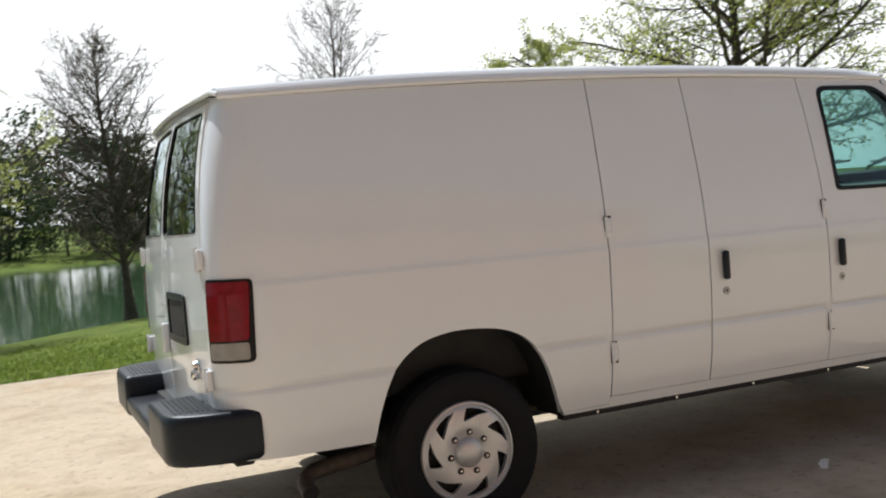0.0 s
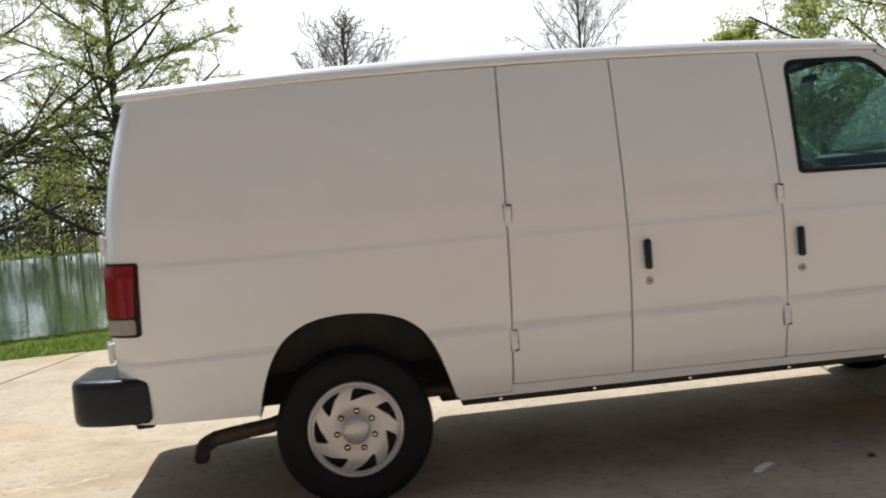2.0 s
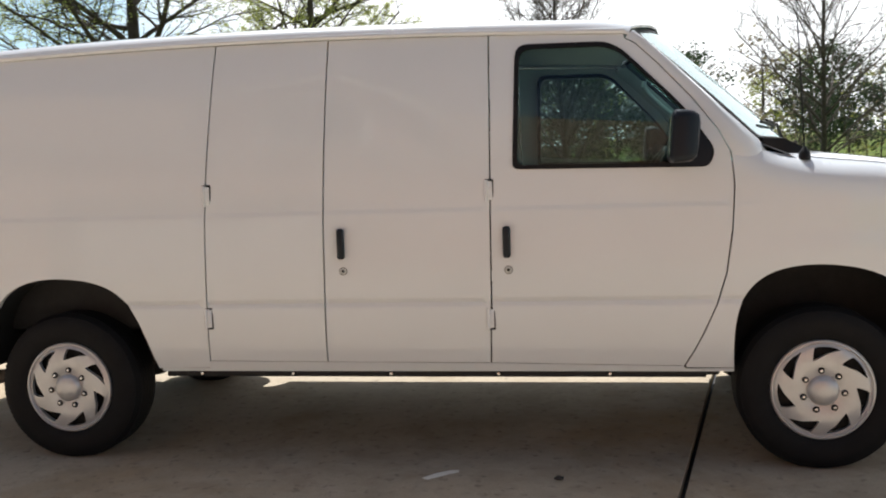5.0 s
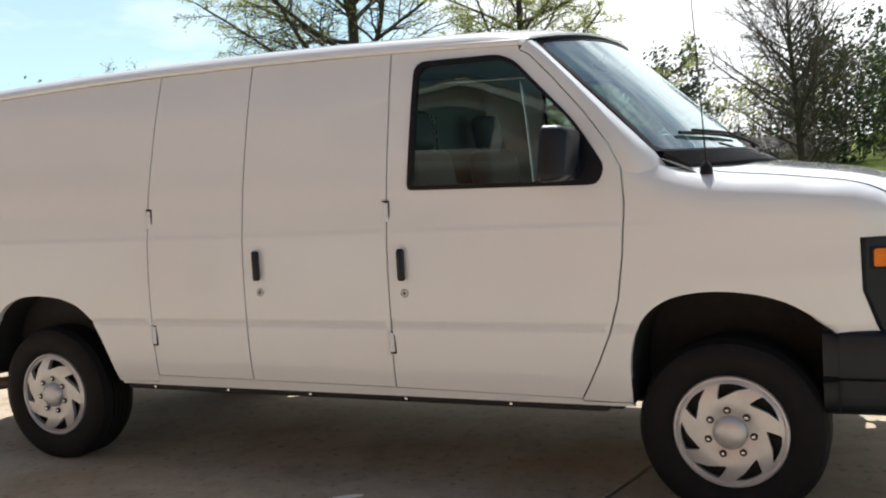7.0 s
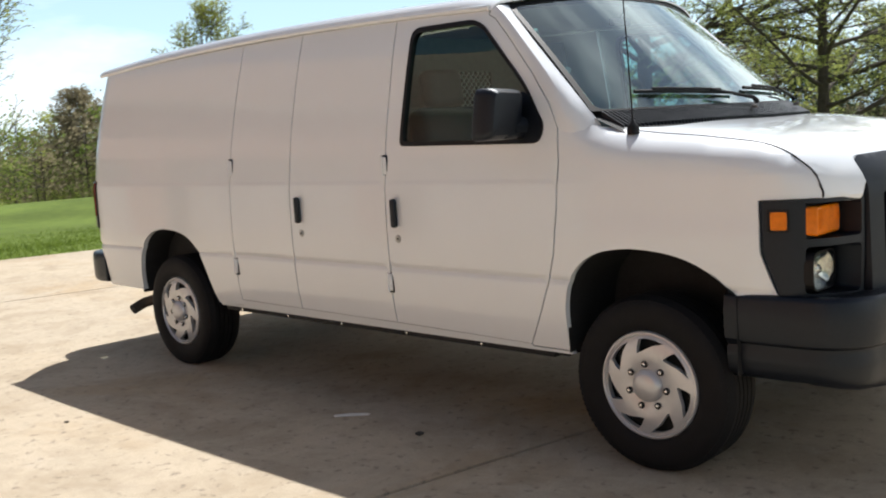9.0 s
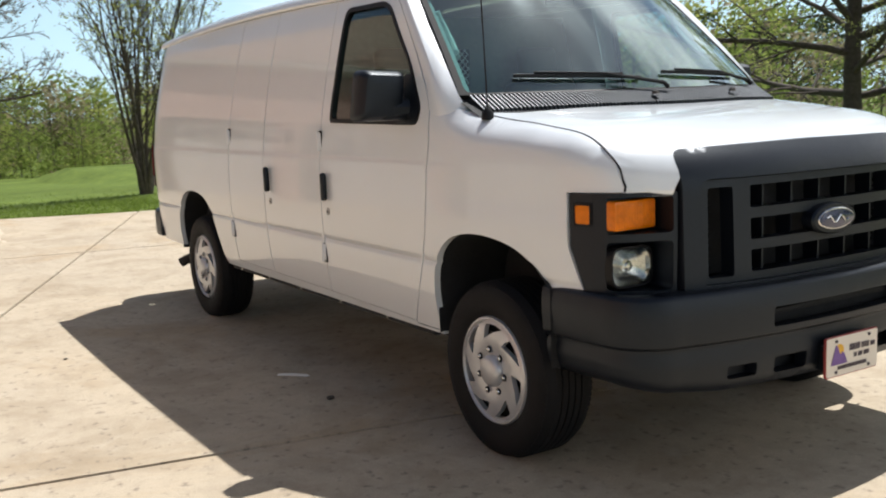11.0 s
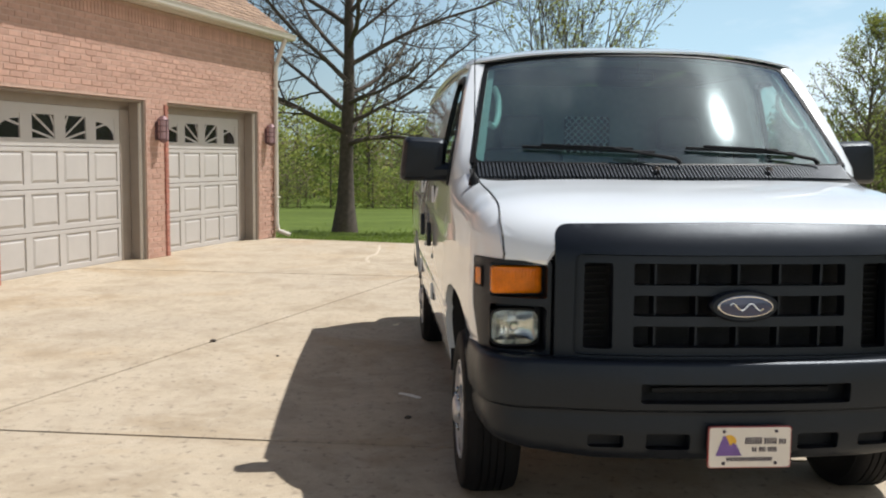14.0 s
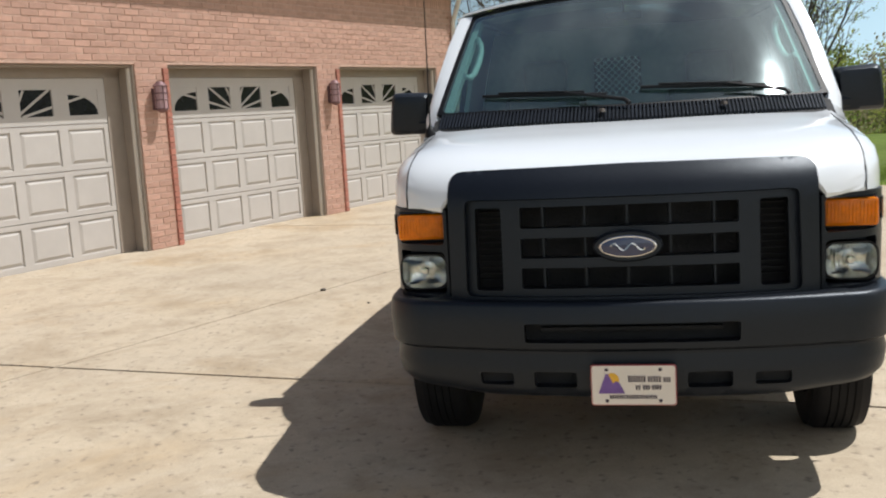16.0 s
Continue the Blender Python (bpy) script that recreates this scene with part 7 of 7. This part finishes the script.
def tuft(x, y, s):
    z = ground_z(x, y) - 0.01
    for _ in range(3):
        a, ln = rnd.uniform(0, 6.28), s * rnd.uniform(0.6, 1.3)
        dx, dy = math.cos(a), math.sin(a)
        k = len(bv)
        px, py = x + rnd.gauss(0, 0.02), y + rnd.gauss(0, 0.02)
        bv.extend([(px - dy * 0.006, py + dx * 0.006, z), (px + dy * 0.006, py - dx * 0.006, z), (px + dx * ln * 0.5, py + dy * ln * 0.5, z + ln)])
        bf.append((k, k + 1, k + 2))


while len(bf) < 90000:
    if rnd.random() < 0.55:
        x, y = rnd.uniform(-9, 3), 6.1 + abs(rnd.gauss(0, 4.5))
    else:
        x, y = -7.6 - abs(rnd.gauss(0, 5.5)), rnd.uniform(-3.5, 9)
    if inside(DRIVE, x, y) or (y > shore_y(x) - 0.2 and x > -14):
        continue
    tuft(x, y, rnd.uniform(0.03, 0.075))
tagged(raw("grass", bv, bf, BLADE), "short green grass blades along the concrete edge", "grass", kind="stuff")

# scraps on the concrete
def scrap(name, pts, z, mat, label, cat):
    bm = bmesh.new()
    plug(bm, [[(x, y, 0.001) for x, y in pts], [(x, y, z) for x, y in pts]])
    bmesh.ops.recalc_face_normals(bm, faces=bm.faces)
    return tagged(mesh_object(name, bm, mat, False), label, cat)


scrap("paper_scrap", [(1.775, -1.125), (1.80, -1.145), (1.86, -1.085), (1.925, -1.03), (1.92, -1.005), (1.885, -1.01), (1.82, -1.06)], 0.003, PAPER, "torn white paper scrap lying on the concrete", "litter")
for x, y, s in ((2.37, -1.10, 0.02), (0.05, -2.56, 0.026), (0.63, -2.0, 0.012)):
    bm = bmesh.new()
    bmesh.ops.create_icosphere(bm, subdivisions=2, radius=s)
    for v in bm.verts:
        v.co *= 1 + 0.35 * noise.noise(v.co * 60 + Vector((x, y, 0)))
        v.co.z = v.co.z * 0.45 + s * 0.3
    ob = mesh_object("dirt_clod", bm, RUBBLE)
    ob.location = (x, y, 0)
    tagged(ob, "small dark clod of dirt on the concrete", "debris", group="clods on the driveway")

# ---------------------------------------------------------------- bricks, last
def brick_mesh(name, l, h, d, mat):
    e = 0.004
    v = [(-l / 2, 0, -h / 2), (l / 2, 0, -h / 2), (l / 2, 0, h / 2), (-l / 2, 0, h / 2),
         (-l / 2 + e, d, -h / 2 + e), (l / 2 - e, d, -h / 2 + e), (l / 2 - e, d, h / 2 - e), (-l / 2 + e, d, h / 2 - e)]
    me = bpy.data.meshes.new(name)
    me.from_pydata(v, [], [(4, 7, 6, 5), (0, 4, 5, 1), (1, 5, 6, 2), (2, 6, 7, 3), (3, 7, 4, 0)])
    me.materials.append(mat)
    return me


B_L, B_H, B_C = 0.202, 0.063, 0.0745
whole, half_b = brick_mesh("brick", B_L, B_H, 0.014, BRICK), brick_mesh("brick_half", B_L / 2 - 0.005, B_H, 0.014, BRICK)
rnd = random.Random(12)
mv, mf = [], []
made = 0


def lay(x, z, me, l):
    global made
    y = FACE - 0.0125 + rnd.uniform(-0.002, 0.003)
    if made < 300 and -5.0 < x < 2.6 and z < 2.75:
        ob = new("brick", me)
        ob.parent = wall
        ob.location = (x, y, z)
        made += 1
    else:
        k = len(mv)
        for vx, vy, vz in [tuple(v.co) for v in me.vertices]:
            mv.append((x + vx, y + vy, z + vz))
        for f in me.polygons:
            mf.append(tuple(k + i for i in f.vertices))


for r in range(int(WALL_TOP / B_C)):
    z = r * B_C + B_C / 2
    if z + B_H / 2 > WALL_TOP:
        break
    spans = list(zip(edges[::2], edges[1::2])) if z - B_H / 2 < OPEN_TOP else [(X0, X1)]
    for a, b in spans:
        step = B_L + 0.0105
        x = a + (0.0 if r % 2 else -step / 2)
        while x < b:
            l0, l1 = max(x, a), min(x + B_L, b)
            if l1 - l0 > B_L * 0.9:
                lay((l0 + l1) / 2, z, whole, B_L)
            elif l1 - l0 > B_L * 0.35:
                lay((l0 + l1) / 2, z, half_b, B_L / 2)
            x += step
ob = raw("brickwork", mv, mf, BRICK_MASS, wall)
tagged(ob, kind="stuff")
edge_me = brick_mesh("edge_brick", 0.085, B_C - 0.002, 0.034, BRICK_RED)
for xa, xb in OPEN:
    for x in (xb + 0.055,):
        for r in range(29):
            ob = new("edge_brick", edge_me)
            ob.parent = wall
            ob.location = (x, FACE - 0.01 , r * B_C + B_C / 2)
soldier = brick_mesh("soldier_brick", B_H, 0.19, 0.022, BRICK)
for k in range(150):
    ob = new("soldier_brick", soldier)
    ob.parent = wall
    ob.location = (X0 + 0.05 + k * 0.0745, FACE - 0.01, 3.31)
quoin = brick_mesh("quoin_brick", 0.16, B_H, 0.03, BRICK)
for k in range(14):
    ob = new("quoin_brick", quoin)
    ob.parent = wall
    ob.location = (X0 + 0.10, FACE - 0.01, 0.10 + k * 0.23)
